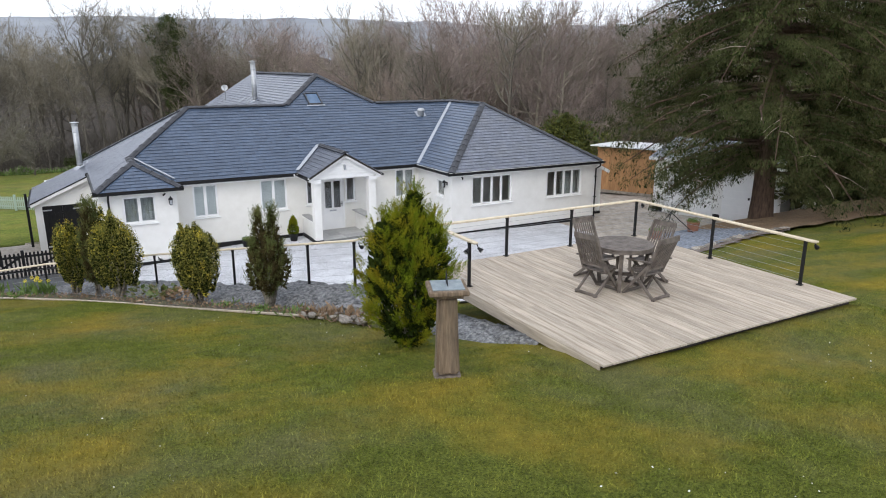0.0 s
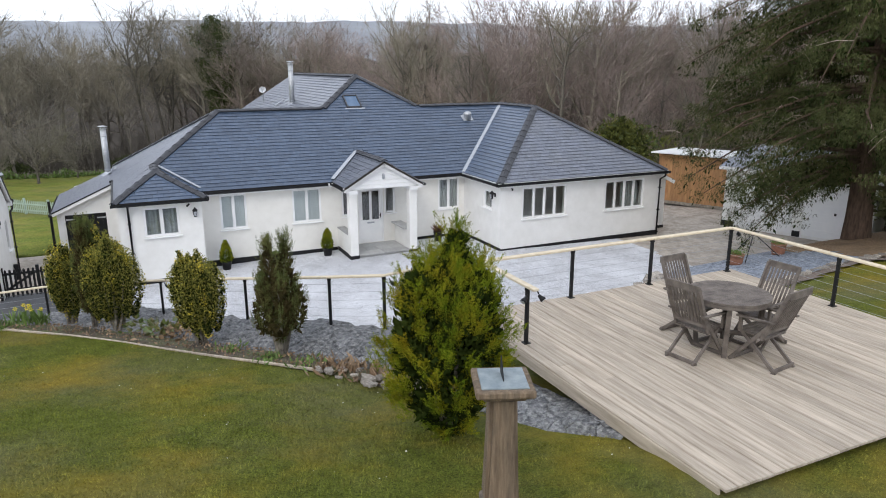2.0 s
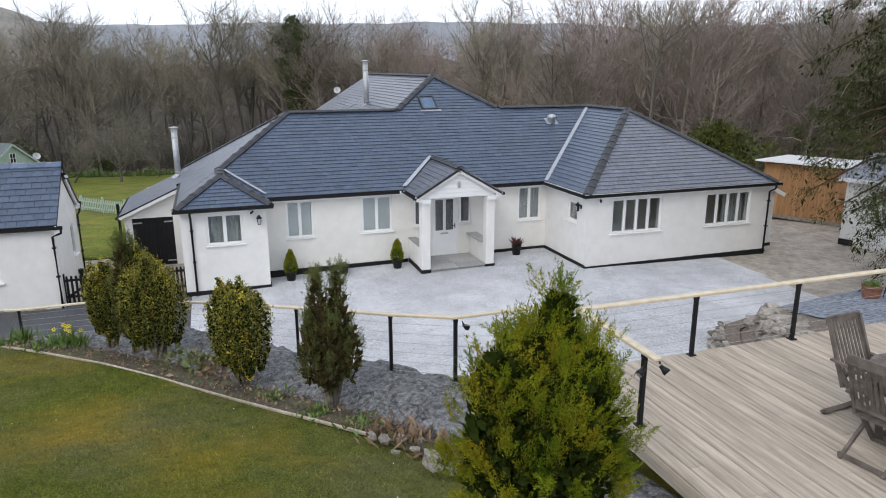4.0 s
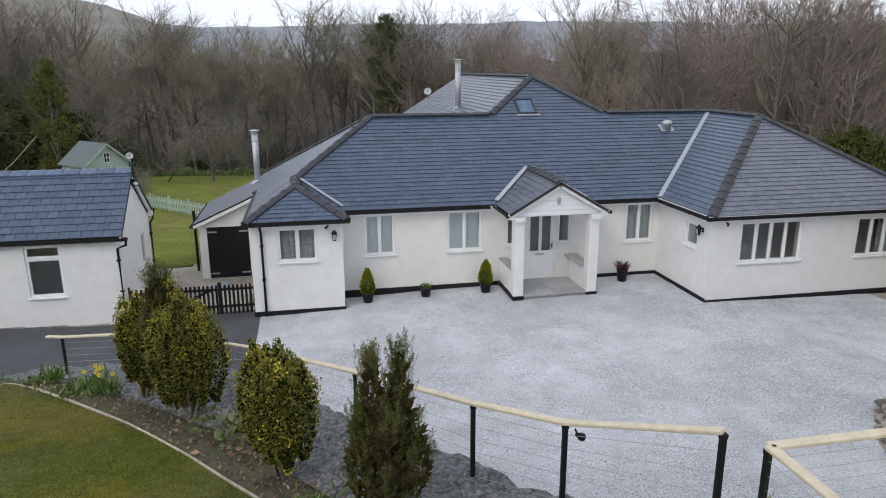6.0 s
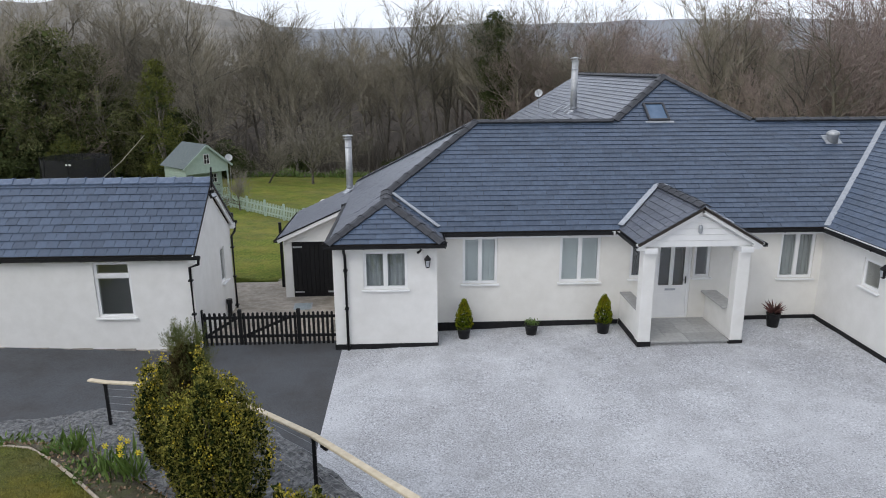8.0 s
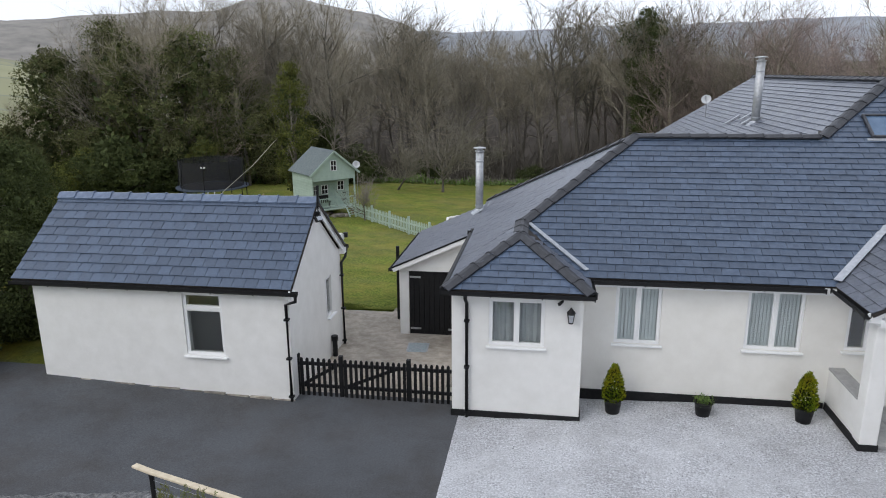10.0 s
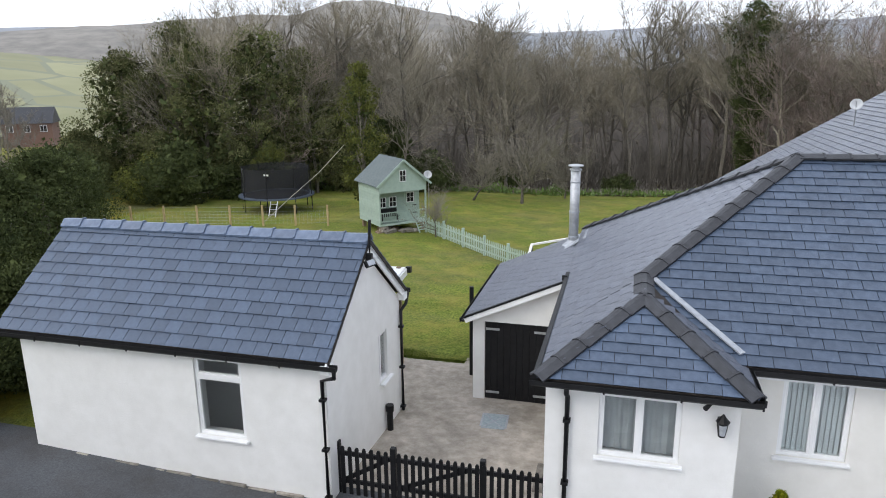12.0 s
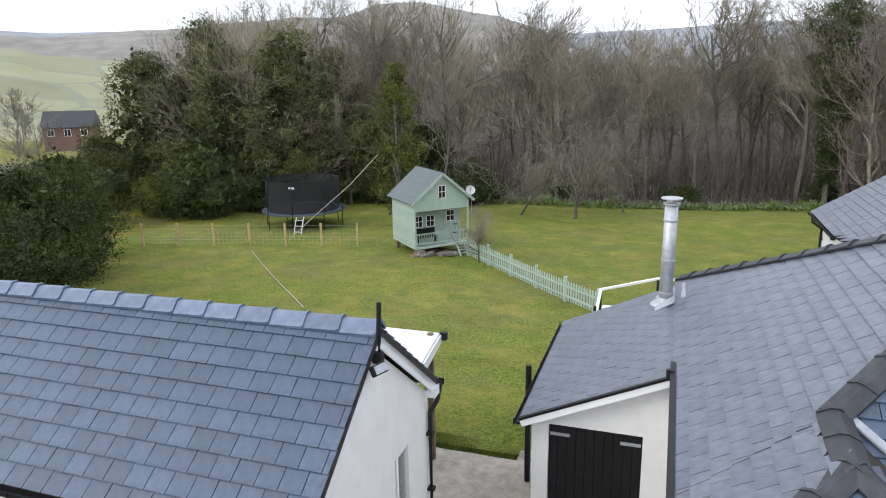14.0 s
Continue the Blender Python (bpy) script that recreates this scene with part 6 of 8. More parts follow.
table = thing("garden_table", Matrix.Translation((tx, ty, DZ)), "silvered round slatted teak garden table", "table")
R = 0.50
for i in range(13):
    y0 = -R + i * 2 * R / 13
    y1 = y0 + 2 * R / 13 - 0.006
    bm = bmesh.new()
    a, b = (math.sqrt(max(0.015, R * R - y0 * y0)), math.sqrt(max(0.015, R * R - y1 * y1)))
    prism(bm, [(-a, y0, 0.715), (a, y0, 0.715), (b, y1, 0.715), (-b, y1, 0.715)], (0, 0, 0.026))
    part("top_slat", bm, TEAK, table)
bm = bmesh.new()
n = 40
prism(bm, [((R + 0.0) * math.cos(6.2832 * i / n), (R + 0.0) * math.sin(6.2832 * i / n), 0.67) for i in range(n)], (0, 0, 0.04))
part("apron", bm, TEAK, table)
for i in range(4):
    a = radians(45 + 90 * i)
    bm = bmesh.new()
    beam(bm, (0.42 * math.cos(a), 0.42 * math.sin(a), 0.67), (0.32 * math.cos(a), 0.32 * math.sin(a), 0.0), 0.06, 0.06)
    part("leg", bm, TEAK, table)
for a in (45, 135):
    c, s_ = math.cos(radians(a)), math.sin(radians(a))
    bm = bmesh.new()
    beam(bm, (0.34 * c, 0.34 * s_, 0.22), (-0.34 * c, -0.34 * s_, 0.22), 0.05, 0.05)
    part("stretcher", bm, TEAK, table)


def folding_chair(m):
    c = thing("folding_chair", None, "silvered slatted teak folding armchair on the deck", "chair", "chairs round the garden table")
    w = 0.24

    def bar(nm, a, b, ww=0.028, hh=0.045):
        bm = bmesh.new()
        beam(bm, a, b, ww, hh)
        part(nm, bm, TEAK, c)

    for s in (-1, 1):
        bar("leg", (s * w, 0.30, 0.0), (s * w, -0.22, 0.62))
        bar("leg", (s * (w - 0.035), -0.34, 0.0), (s * (w - 0.035), 0.20, 0.44))
        bar("back_post", (s * w, -0.12, 0.40), (s * (w - 0.01), -0.40, 1.06))
        bar("armrest", (s * (w + 0.02), 0.24, 0.63), (s * (w + 0.02), -0.28, 0.66), 0.05, 0.022)
        bar("arm_post", (s * (w + 0.005), 0.18, 0.42), (s * (w + 0.005), 0.19, 0.62))
    bar("front_rail", (-w, 0.27, 0.03), (w, 0.27, 0.03))
    bar("rear_rail", (-w, -0.31, 0.03), (w, -0.31, 0.03))
    for i in range(8):
        y = 0.22 - i * 0.052
        bar("seat_slat", (-w + 0.01, y, 0.44 - 0.004 * i), (w - 0.01, y, 0.44 - 0.004 * i), 0.042, 0.018)
    bar("top_rail", (-w, -0.41, 1.04), (w, -0.41, 1.04), 0.03, 0.09)
    bar("lower_rail", (-w, -0.17, 0.51), (w, -0.17, 0.51), 0.028, 0.05)
    for i in range(9):
        x = -w + 0.035 + i * (2 * w - 0.07) / 8
        bar("back_slat", (x, -0.178, 0.52), (x, -0.405, 1.02), 0.026, 0.014)
    c.matrix_world = m
    return c


ch = folding_chair(pose(tx + 0.06, ty - 0.52, DZ, 0, 0, 8))
ch.scale = (0.92, 0.92, 0.94)
for dx, dy, rz in ((-0.50, -0.02, -80), (-0.08, 0.52, 184), (0.52, -0.08, 96)):
    copy_thing(ch, pose(tx + dx, ty + dy, DZ, 0, 0, rz))

# ---- picket gate and fence ----
gate_lab = "black painted picket fence with a gate across the patio"
pk_f = thing("picket_fence", None, gate_lab, "picket fence")
for x in (-2.30, -1.35, 0.10, 1.24):
    part("post", boxes((x - 0.045, 26.24, -0.32, x + 0.045, 26.33, 0.72), w=0.008), BLACK, pk_f)
for a, b in ((-2.26, -1.40), (-1.30, 1.22)):
    for z in (-0.02, 0.48):
        part("rail", boxes((a, 26.25, z, b, 26.29, z + 0.07)), BLACK, pk_f)
    bm = bmesh.new()
    beam(bm, (a + 0.05, 26.27, 0.02), (min(b, a + 1.2), 26.27, 0.52), 0.03, 0.07)
    part("brace", bm, BLACK, pk_f)
    k = int((b - a) / 0.112)
    for i in range(k):
        x = a + (i + 0.5) * (b - a) / k
        bm = bmesh.new()
        pts = [(x - 0.032, 26.225, -0.20), (x + 0.032, 26.225, -0.20), (x + 0.032, 26.225, 0.62), (x + 0.018, 26.225, 0.655), (x - 0.018, 26.225, 0.655), (x - 0.032, 26.225, 0.62)]
        prism(bm, pts, (0, 0.022, 0))
        part("picket", bm, BLACK, pk_f)


# ---- pots ----
def pot(x, y, r, h, mat, label, plant):
    z = ground_at(x, y) + 0.02
    p = thing("potted_plant", Matrix.Translation((x, y, z)), label, "potted plant")
    bm = bmesh.new()
    lathe(bm, [(r * 0.78, 0), (r * 0.95, h * 0.6), (r, h * 0.92), (r * 1.06, h * 0.93), (r * 1.06, h), (r * 0.9, h), (r * 0.88, h - 0.04)], 18)
    part("pot", bm, mat, p, "", True)
    if plant == "cone":
        q, d = egg_points(2200, int(x * 10), 0.72, 0.21, 0.42, 0.3, 0.3)
        q[:, 2] += h - 0.04
        leaf_cloud("foliage", q, d + np.array([0, 0, 0.5]), 0.022, BUSH, p, 2.2, 3)
        q, d = egg_points(300, int(x * 10), 0.62, 0.15, 0.42, 0.3, 0.3)
        q[:, 2] += h - 0.04
        # core leaves coloured as if in shade
        leaf_cloud("inner_foliage", q, d, 0.06, LEAF_SHADE, p, 1.4, 3)
    elif plant == "low":
        g = np.random.RandomState(4)
        q = np.stack([g.normal(0, r * 0.5, 260), g.normal(0, r * 0.5, 260), h + g.uniform(-0.03, 0.1, 260)], 1)
        leaf_cloud("foliage", q, np.tile([0, 0, 1.0], (260, 1)), 0.025, STRAP, p, 2.0, 5)
    else:
        g = np.random.RandomState(6)
        a = g.uniform(0, 6.28, 70)
        d = np.stack([np.cos(a), np.sin(a), g.uniform(0.2, 2.0, 70)], 1)
        leaf_cloud("foliage", np.tile([0, 0, h], (70, 1)) + d * 0.02, d / np.linalg.norm(d, axis=1, keepdims=True), 0.036, CORDYLINE, p, 7.5, 6, 0, 0.1)


pot(4.24, 26.22, 0.17, 0.30, BLACK, "small clipped conifer in a black pot by the wall", "cone")
pot(5.96, 26.25, 0.165, 0.27, BLACK, "low green plant in a black pot by the wall", "low")
pot(7.78, 26.18, 0.17, 0.30, BLACK, "small clipped conifer in a black pot beside the porch", "cone")
pot(12.22, 26.25, 0.17, 0.36, BLACK, "spiky red-leaved plant in a black pot by the wall", "spike")
pot(16.75, 16.0, 0.22, 0.34, TERRACOTTA, "terracotta pot with greenery on the slate bed", "low")
pot(18.7, 16.2, 0.21, 0.36, TERRACOTTA, "terracotta pot with trailing plants on the slate bed", "low")

stand = thing("plant_stand", None, "thin dark metal tripod stand over the terracotta pots", "plant stand")
for x, y in ((17.15, 16.72), (18.42, 15.85), (16.95, 15.85)):
    bm = bmesh.new()
    tube(bm, [(x, y, ground_at(x, y)), (17.6, 16.2, 1.95)], 0.014, 6)
    part("leg", bm, BLACK, stand)
bm = bmesh.new()
tube(bm, [(17.42, 16.12, 1.97), (17.82, 16.28, 1.97)], 0.014, 6)
part("top_bar", bm, BLACK, stand)


# ---- back garden ----
play = thing("playhouse", pose(-9.26, 48.51, ground_at(-8.6, 47.6), 0, 0, 45), "sage green raised wooden playhouse with a felt roof", "playhouse")
PW, PD, PF = 1.25, 0.82, 0.45
part("floor", boxes((-PW, -PD - 0.75, PF - 0.09, PW, PD, PF), w=0.01), SAGE, play)
for x in (-PW + 0.15, PW - 0.15):
    for y in (-PD - 0.6, PD - 0.2):
        part("leg", boxes((x - 0.08, y - 0.08, -0.15, x + 0.08, y + 0.08, PF - 0.09)), OAK, play)
for i in range(13):
    z = PF + i * 0.142
    part("board", boxes((-PW, -PD - 0.75, z, -PW + 0.03, PD, z + 0.137), w=0.004), SAGE, play)
    part("board", boxes((PW - 0.03, -PD, z, PW, PD, z + 0.137), w=0.004), SAGE, play)
    part("board", boxes((-PW + 0.03, PD - 0.03, z, PW - 0.03, PD, z + 0.137), w=0.004), SAGE, play)
    part("board", boxes((-PW + 0.03, -PD, z, PW - 0.03, -PD + 0.03, z + 0.137), w=0.004), SAGE, play)
ez, rz_ = PF + 1.90, 3.38
for y, nm in ((-PD - 0.74, "front_gable"), (PD - 0.03, "rear_gable")):
    bm = bmesh.new()
    prism(bm, [(-PW, y, ez - 0.42), (PW, y, ez - 0.42), (PW, y, ez), (0, y, rz_), (-PW, y, ez)], (0, 0.03, 0))
    part(nm, bm, SAGE, play)
for s in (-1, 1):
    bm = bmesh.new()
    prism(bm, [(0, -PD - 0.9, rz_ + 0.06), (s * (PW + 0.18), -PD - 0.9, ez - 0.09), (s * (PW + 0.18), PD + 0.12, ez - 0.09), (0, PD + 0.12, rz_ + 0.06)], (0, 0, 0.03))
    bmesh.ops.recalc_face_normals(bm, faces=bm.faces[:])
    part("roof", bm, FELT, play, "grey felt roof slope")
    bm = bmesh.new()
    beam(bm, (s * (PW + 0.19), -PD - 0.91, ez - 0.13), (0, -PD - 0.91, rz_ + 0.03), 0.02, 0.1)
    part("bargeboard", bm, SAGE, play)
    part("veranda_post", boxes((s * (PW - 0.04) - 0.035, -PD - 0.74, PF, s * (PW - 0.04) + 0.035, -PD - 0.67, ez - 0.4)), SAGE, play)


def small_window(x, y, z, w, h):
    f = part("window", boxes((x - w / 2, y - 0.02, z, x + w / 2, y, z + 0.03), (x - w / 2, y - 0.02, z + h - 0.03, x + w / 2, y, z + h), (x - w / 2, y - 0.02, z, x - w / 2 + 0.03, y, z + h), (x + w / 2 - 0.03, y - 0.02, z, x + w / 2, y, z + h),
                             (x - 0.012, y - 0.02, z, x + 0.012, y, z + h), (x - w / 2, y - 0.02, z + h / 2 - 0.012, x + w / 2, y, z + h / 2 + 0.012)), UPVC, play, "white glazing bars")
    part("pane", boxes((x - w / 2 + 0.02, y - 0.01, z + 0.02, x + w / 2 - 0.02, y - 0.004, z + h - 0.02)), BLACK, f)


small_window(0.0, -PD - 0.745, ez + 0.05, 0.34, 0.55)
for x in (-0.75, -0.2):
    small_window(x, -PD - 0.003, PF + 0.65, 0.38, 0.5)
small_window(0.72, -PD - 0.04, PF + 0.8, 0.4, 0.5)
pd_ = part("door", boxes((0.42, -PD - 0.035, PF + 0.02, 1.05, -PD - 0.003, PF + 1.42), w=0.006), SAGE, play, "green half-glazed door")
part("strap_hinge", boxes((0.85, -PD - 0.045, PF + 0.25, 1.05, -PD - 0.036, PF + 0.29), (0.85, -PD - 0.045, PF + 0.62, 1.05, -PD - 0.036, PF + 0.66)), BLACK, pd_)
for s in (-1, 1):
    a, b = (-PW + 0.05, 0.30) if s < 0 else (0.85, PW - 0.05)
    for z in (PF + 0.1, PF + 0.5):
        part("rail", boxes((a, -PD - 0.72, z, b, -PD - 0.68, z + 0.05)), SAGE, play)
    for i in range(int((b - a) / 0.11)):
        part("baluster", boxes((a + 0.04 + i * 0.11, -PD - 0.71, PF + 0.12, a + 0.07 + i * 0.11, -PD - 0.69, PF + 0.52)), SAGE, play)
bench = part("bench", boxes((-0.95, -PD - 0.4, PF + 0.28, -0.05, -PD - 0.1, PF + 0.31), (-0.95, -PD - 0.1, PF + 0.31, -0.05, -PD - 0.07, PF + 0.62), (-0.93, -PD - 0.38, PF, -0.9, -PD - 0.1, PF + 0.28), (-0.1, -PD - 0.38, PF, -0.07, -PD - 0.1, PF + 0.28)), BLACK, play, "small dark bench")
for s in (0.62, 0.98):
    bm = bmesh.new()
    beam(bm, (s, -PD - 0.78, PF), (s, -PD - 1.2, -0.05), 0.05, 0.05)
    part("ladder_rail", bm, SAGE, play)
for i in range(4):
    t = (i + 0.6) / 4.4
    part("rung", boxes((0.62, -PD - 0.80 - 0.42 * t, PF * (1 - t) - 0.02, 0.98, -PD - 0.75 - 0.42 * t, PF * (1 - t) + 0.02)), SAGE, play)
dish(-7.2, 48.3, 1.75, 0.19, 20, "white satellite dish on a pole beside the playhouse", 2.6)

deb = thing("rubble_pile", None, "loose stone blocks and boards beneath the playhouse", "rubble")
dr = random.Random(9)
for i in range(16):
    px_, py_ = dr.uniform(-1.25, 0.6), dr.uniform(-1.75, -0.7)
    bw_, bd_, bh_ = dr.uniform(0.12, 0.3), dr.uniform(0.1, 0.2), dr.uniform(0.06, 0.14)
    q = pose(-9.26, 48.51, ground_at(-8.6, 47.6), 0, 0, 45) @ pose(px_, py_, dr.uniform(0.0, 0.06), dr.uniform(-8, 8), dr.uniform(-8, 8), dr.uniform(0, 180))
    part("block", boxes((-bw_, -bd_, -0.03, bw_, bd_, bh_), w=0.015, m=q), STONE if i % 3 else OAK, deb)
for i in range(3):
    q = pose(-9.26, 48.51, ground_at(-8.6, 47.6), 0, 0, 45) @ pose(-0.98, -1.42, 0.11 * i, 0, 0, 17 * i)
    part("block", boxes((-0.2, -0.14, 0.0, 0.2, 0.14, 0.108), w=0.015, m=q), STONE, deb)

# rope from the ivy tree to the lawn
for pts_ in ([(-13.44, 53.0, 2.62), (-14.3, 51.3, 1.25), (-15.2, 49.4, 0.1), (-15.9, 48.0, ground_at(-15.9, 48.0) + 0.02)],
             [(-16.1, 45.4, ground_at(-16.1, 45.4) + 0.03), (-14.2, 43.3, ground_at(-14.2, 43.3) + 0.05), (-12.0, 41.0, ground_at(-12, 41.0) + 0.05), (-9.8, 38.8, ground_at(-9.8, 38.8) + 0.03)]):
    rp = thing("rope", None, "long pale rope running from the ivy tree to the lawn", "rope")
    bm = bmesh.new()
    tube(bm, pts_, 0.016, 6)
    part("strand", bm, ROPE, rp)

# green picket fence
gf = thing("garden_fence", None, "sage green picket fence across the back lawn", "picket fence")
fa, fb = Vector((-7.2, 47.7, 0)), Vector((-1.2, 41.6, 0))
fl = (fb - fa).length
fd = (fb - fa) / fl
nf = 62
pick = bmesh.new()
prism(pick, [(-0.035, 0, 0.08), (0.035, 0, 0.08), (0.035, 0, 0.70), (0, 0, 0.78), (-0.035, 0, 0.70)], (0, 0.02, 0))
pme = bpy.data.meshes.new("picket")
pick.to_mesh(pme)
pick.free()
pme.materials.append(SAGE)
ang = math.degrees(math.atan2(fd.y, fd.x))
for i in range(nf):
    p = fa + fd * fl * (i + 0.5) / nf
    o = new("picket", pme)
    o.parent = gf
    o.matrix_world = pose(p.x, p.y, ground_at(p.x, p.y), 0, 0, ang)
for i in range(6):
    p = fa + fd * fl * i / 5
    z = ground_at(p.x, p.y)
    part("post", boxes((-0.05, 0.02, -0.2, 0.05, 0.12, 0.86), w=0.01, m=pose(p.x, p.y, z, 0, 0, ang)), SAGE, gf)
    if i < 5:
        q = fa + fd * fl * (i + 1) / 5
        zq = ground_at(q.x, q.y)
        for h in (0.24, 0.56):
            bm = bmesh.new()
            beam(bm, (p.x, p.y, z + h), (q.x, q.y, zq + h), 0.03, 0.07)
            part("rail", bm, SAGE, gf)

# raised terrace rail behind the garage roof
tr = thing("terrace", None, "pale rendered terrace edge with a cream handrail", "terrace")
part("terrace_wall", boxes((-0.75, 35.9, -1.0, 3.6, 38.6, 0.55), w=0.01), RENDER, tr)
for x, y in ((-0.68, 36.0), (-0.68, 37.2), (0.6, 38.5), (2.4, 38.5)):
    part("post", boxes((x - 0.03, y - 0.03, 0.55, x + 0.03, y + 0.03, 1.38)), BLACK, tr)
for a, b in (((-0.68, 36.0, 1.05), (-0.68, 37.2, 1.40)), ((-0.68, 37.2, 1.40), (0.6, 38.5, 1.40)), ((0.6, 38.5, 1.40), (3.5, 38.5, 1.40))):
    bm = bmesh.new()
    beam(bm, a, b, 0.07, 0.05)
    part("handrail", bm, CREAM, tr)

# post and wire fence
wf = thing("wire_fence", None, "stock fence of pale softwood posts and wire mesh", "wire fence")
fp = [(-23.0 + 1.53 * i, 44.5 + 0.48 * i) for i in range(8)]
for x, y in fp:
    z = ground_at(x, y)
    bm = bmesh.new()
    tube(bm, [(x, y, z - 0.2), (x, y, z + 1.05)], 0.055, 8)
    part("post", bm, POST, wf)
for (xa, ya), (xb, yb) in zip(fp, fp[1:]):
    za, zb = ground_at(xa, ya), ground_at(xb, yb)
    for h in (0.15, 0.3, 0.45, 0.6, 0.75, 0.95):
        bm = bmesh.new()
        tube(bm, [(xa, ya, za + h), (xb, yb, zb + h)], 0.004, 4)
        part("wire", bm, WIRE, wf)
    for k in range(1, 8):
        s = k / 8
        x, y = xa + (xb - xa) * s, ya + (yb - ya) * s
        z = za + (zb - za) * s
        bm = bmesh.new()
        tube(bm, [(x, y, z + 0.1), (x, y, z + 0.76)], 0.004, 4)
        part("wire", bm, WIRE, wf)

# trampoline
tcx, tcy = -17.25, 51.9
tz = ground_at(tcx, tcy)
tramp = thing("trampoline", Matrix.Translation((tcx, tcy, tz)), "round trampoline with black net and blue edge pad", "trampoline")
bm = bmesh.new()
lathe(bm, [(2.12, 0.86), (2.12, 0.92), (1.75, 0.93), (1.75, 0.88)], 36)
part("edge_pad", bm, BLUEPAD, tramp, "blue edge pad")
bm = bmesh.new()
lathe(bm, [(1.76, 0.88), (1.76, 0.885), (0.02, 0.885)], 36)
part("mat", bm, NET, tramp)
bm = bmesh.new()
for i in range(36):
    a0, a1 = 6.2832 * i / 36, 6.2832 * (i + 1) / 36
    vs_ = [bm.verts.new((1.85 * math.cos(a), 1.85 * math.sin(a), z)) for a, z in ((a0, 0.92), (a1, 0.92), (a1, 2.5), (a0, 2.5))]
    bm.faces.new(vs_)
part("safety_net", bm, FINE_NET, tramp, "black safety net")
for i in range(8):
    a = 6.2832 * (i + 0.3) / 8
    c, s = math.cos(a), math.sin(a)
    bm = bmesh.new()
    tube(bm, [(2.0 * c, 2.0 * s, 0.0), (2.0 * c, 2.0 * s, 1.0), (1.92 * c, 1.92 * s, 2.58)], 0.028, 6)
    part("net_pole", bm, BLACK, tramp)
for s in (-0.2, 0.2):
    bm = bmesh.new()
    beam(bm, (0.9 + s, -1.95, 0.9), (0.9 + s, -2.35, 0.0), 0.04, 0.04)
    part("ladder_rail", bm, STEEL, tramp)
for i in range(3):
    t = (i + 0.7) / 3.4
    part("rung", boxes((0.7, -1.98 - 0.4 * t, 0.88 - 0.9 * t, 1.1, -1.93 - 0.4 * t, 0.92 - 0.9 * t)), STEEL, tramp)
part("badge", boxes((0.3, -1.868, 2.2, 0.6, -1.855, 2.3)), UPVC, tramp)

# outbuilding canopy and fittings
can = thing("canopy", None, "white flat canopy on timber posts behind the outbuilding", "canopy")
bm = bmesh.new()
prism(bm, [(-6.0, 29.66, 2.22), (-2.55, 29.66, 2.22), (-2.98, 32.0, 1.93), (-6.0, 32.0, 1.93)], (0, 0, 0.06))
bmesh.ops.recalc_face_normals(bm, faces=bm.faces[:])
part("canopy_roof", bm, UPVC, can)
bm = bmesh.new()
beam(bm, (-2.53, 29.66, 2.17), (-2.96, 32.02, 1.88), 0.03, 0.16)
part("canopy_fascia", bm, UPVC, can)
for x, y in ((-2.75, 29.95), (-3.08, 31.8)):
    part("post", boxes((x - 0.05, y - 0.05, -0.6, x + 0.05, y + 0.05, 2.05), w=0.008), OAK, can)
part("gutter_end", boxes((-2.97, 31.98, 1.86, -2.85, 32.08, 2.0)), BLACK, can)
aer = thing("aerial_mast", None, "short black aerial mast on the gable", "aerial")
bm = bmesh.new()
tube(bm, [(-2.12, 27.55, 3.38), (-2.12, 27.55, 3.7), (-2.10, 27.55, 4.10)], 0.026, 6)
part("mast", bm, BLACK, aer)
part("clamp", boxes((-2.20, 27.51, 3.40, -2.08, 27.59, 3.52)), BLACK, aer)
fl_ = thing("floodlight", None, "small dark floodlight under the gable verge", "floodlight")
part("housing", boxes((-0.1, -0.03, -0.06, 0.1, 0.05, 0.06), w=0.01, m=pose(-2.06, 27.40, 3.40, -30, 0, 70)), BLACK, fl_)
part("lens", boxes((-0.085, -0.036, -0.045, 0.085, -0.031, 0.045), m=pose(-2.06, 27.40, 3.40, -30, 0, 70)), LEAD, fl_)
wp = thing("soil_pipe", None, "short black soil pipe at the outbuilding corner", "pipe")
bm = bmesh.new()
tube(bm, [(-2.20, 28.5, -0.5), (-2.20, 28.5, 0.15)], 0.06, 10)
part("pipe", bm, BLACK, wp)
bm = bmesh.new()
tube(bm, [(-2.20, 28.5, 0.12), (-2.20, 28.5, 0.25)], 0.08, 10)
part("cap", bm, BLACK, wp)
man = thing("manhole_cover", None, "square grey manhole cover set in the patio", "manhole")
mm = pose(-0.31, 29.35, ground_at(-0.31, 29.35) + 0.02, 0, 0, 4)
part("frame", boxes((-0.27, -0.33, 0, 0.27, 0.33, 0.012), m=mm), LEAD, man)
part("cover", boxes((-0.23, -0.29, 0.012, 0.23, 0.29, 0.02), m=mm), GREYGREEN, man)
for s in (-1, 1):
    bm = bmesh.new()
    beam(bm, mm @ Vector((-0.22, -0.28 * s, 0.022)), mm @ Vector((0.22, 0.28 * s, 0.022)), 0.03, 0.006)
    part("cross_rib", bm, LEAD, man)
steps = thing("side_step", None, "two pale stone side steps by the bungalow wall", "steps")
part("tread", boxes((0.75, 27.0, -0.42, 1.30, 27.9, -0.20), w=0.01), STONE, steps)
part("tread", boxes((1.0, 27.1, -0.20, 1.30, 27.8, -0.02), w=0.01), STONE, steps)
lp = thing("vent_pipe", None, "black vent pipe beside the garage eave", "pipe")
bm = bmesh.new()
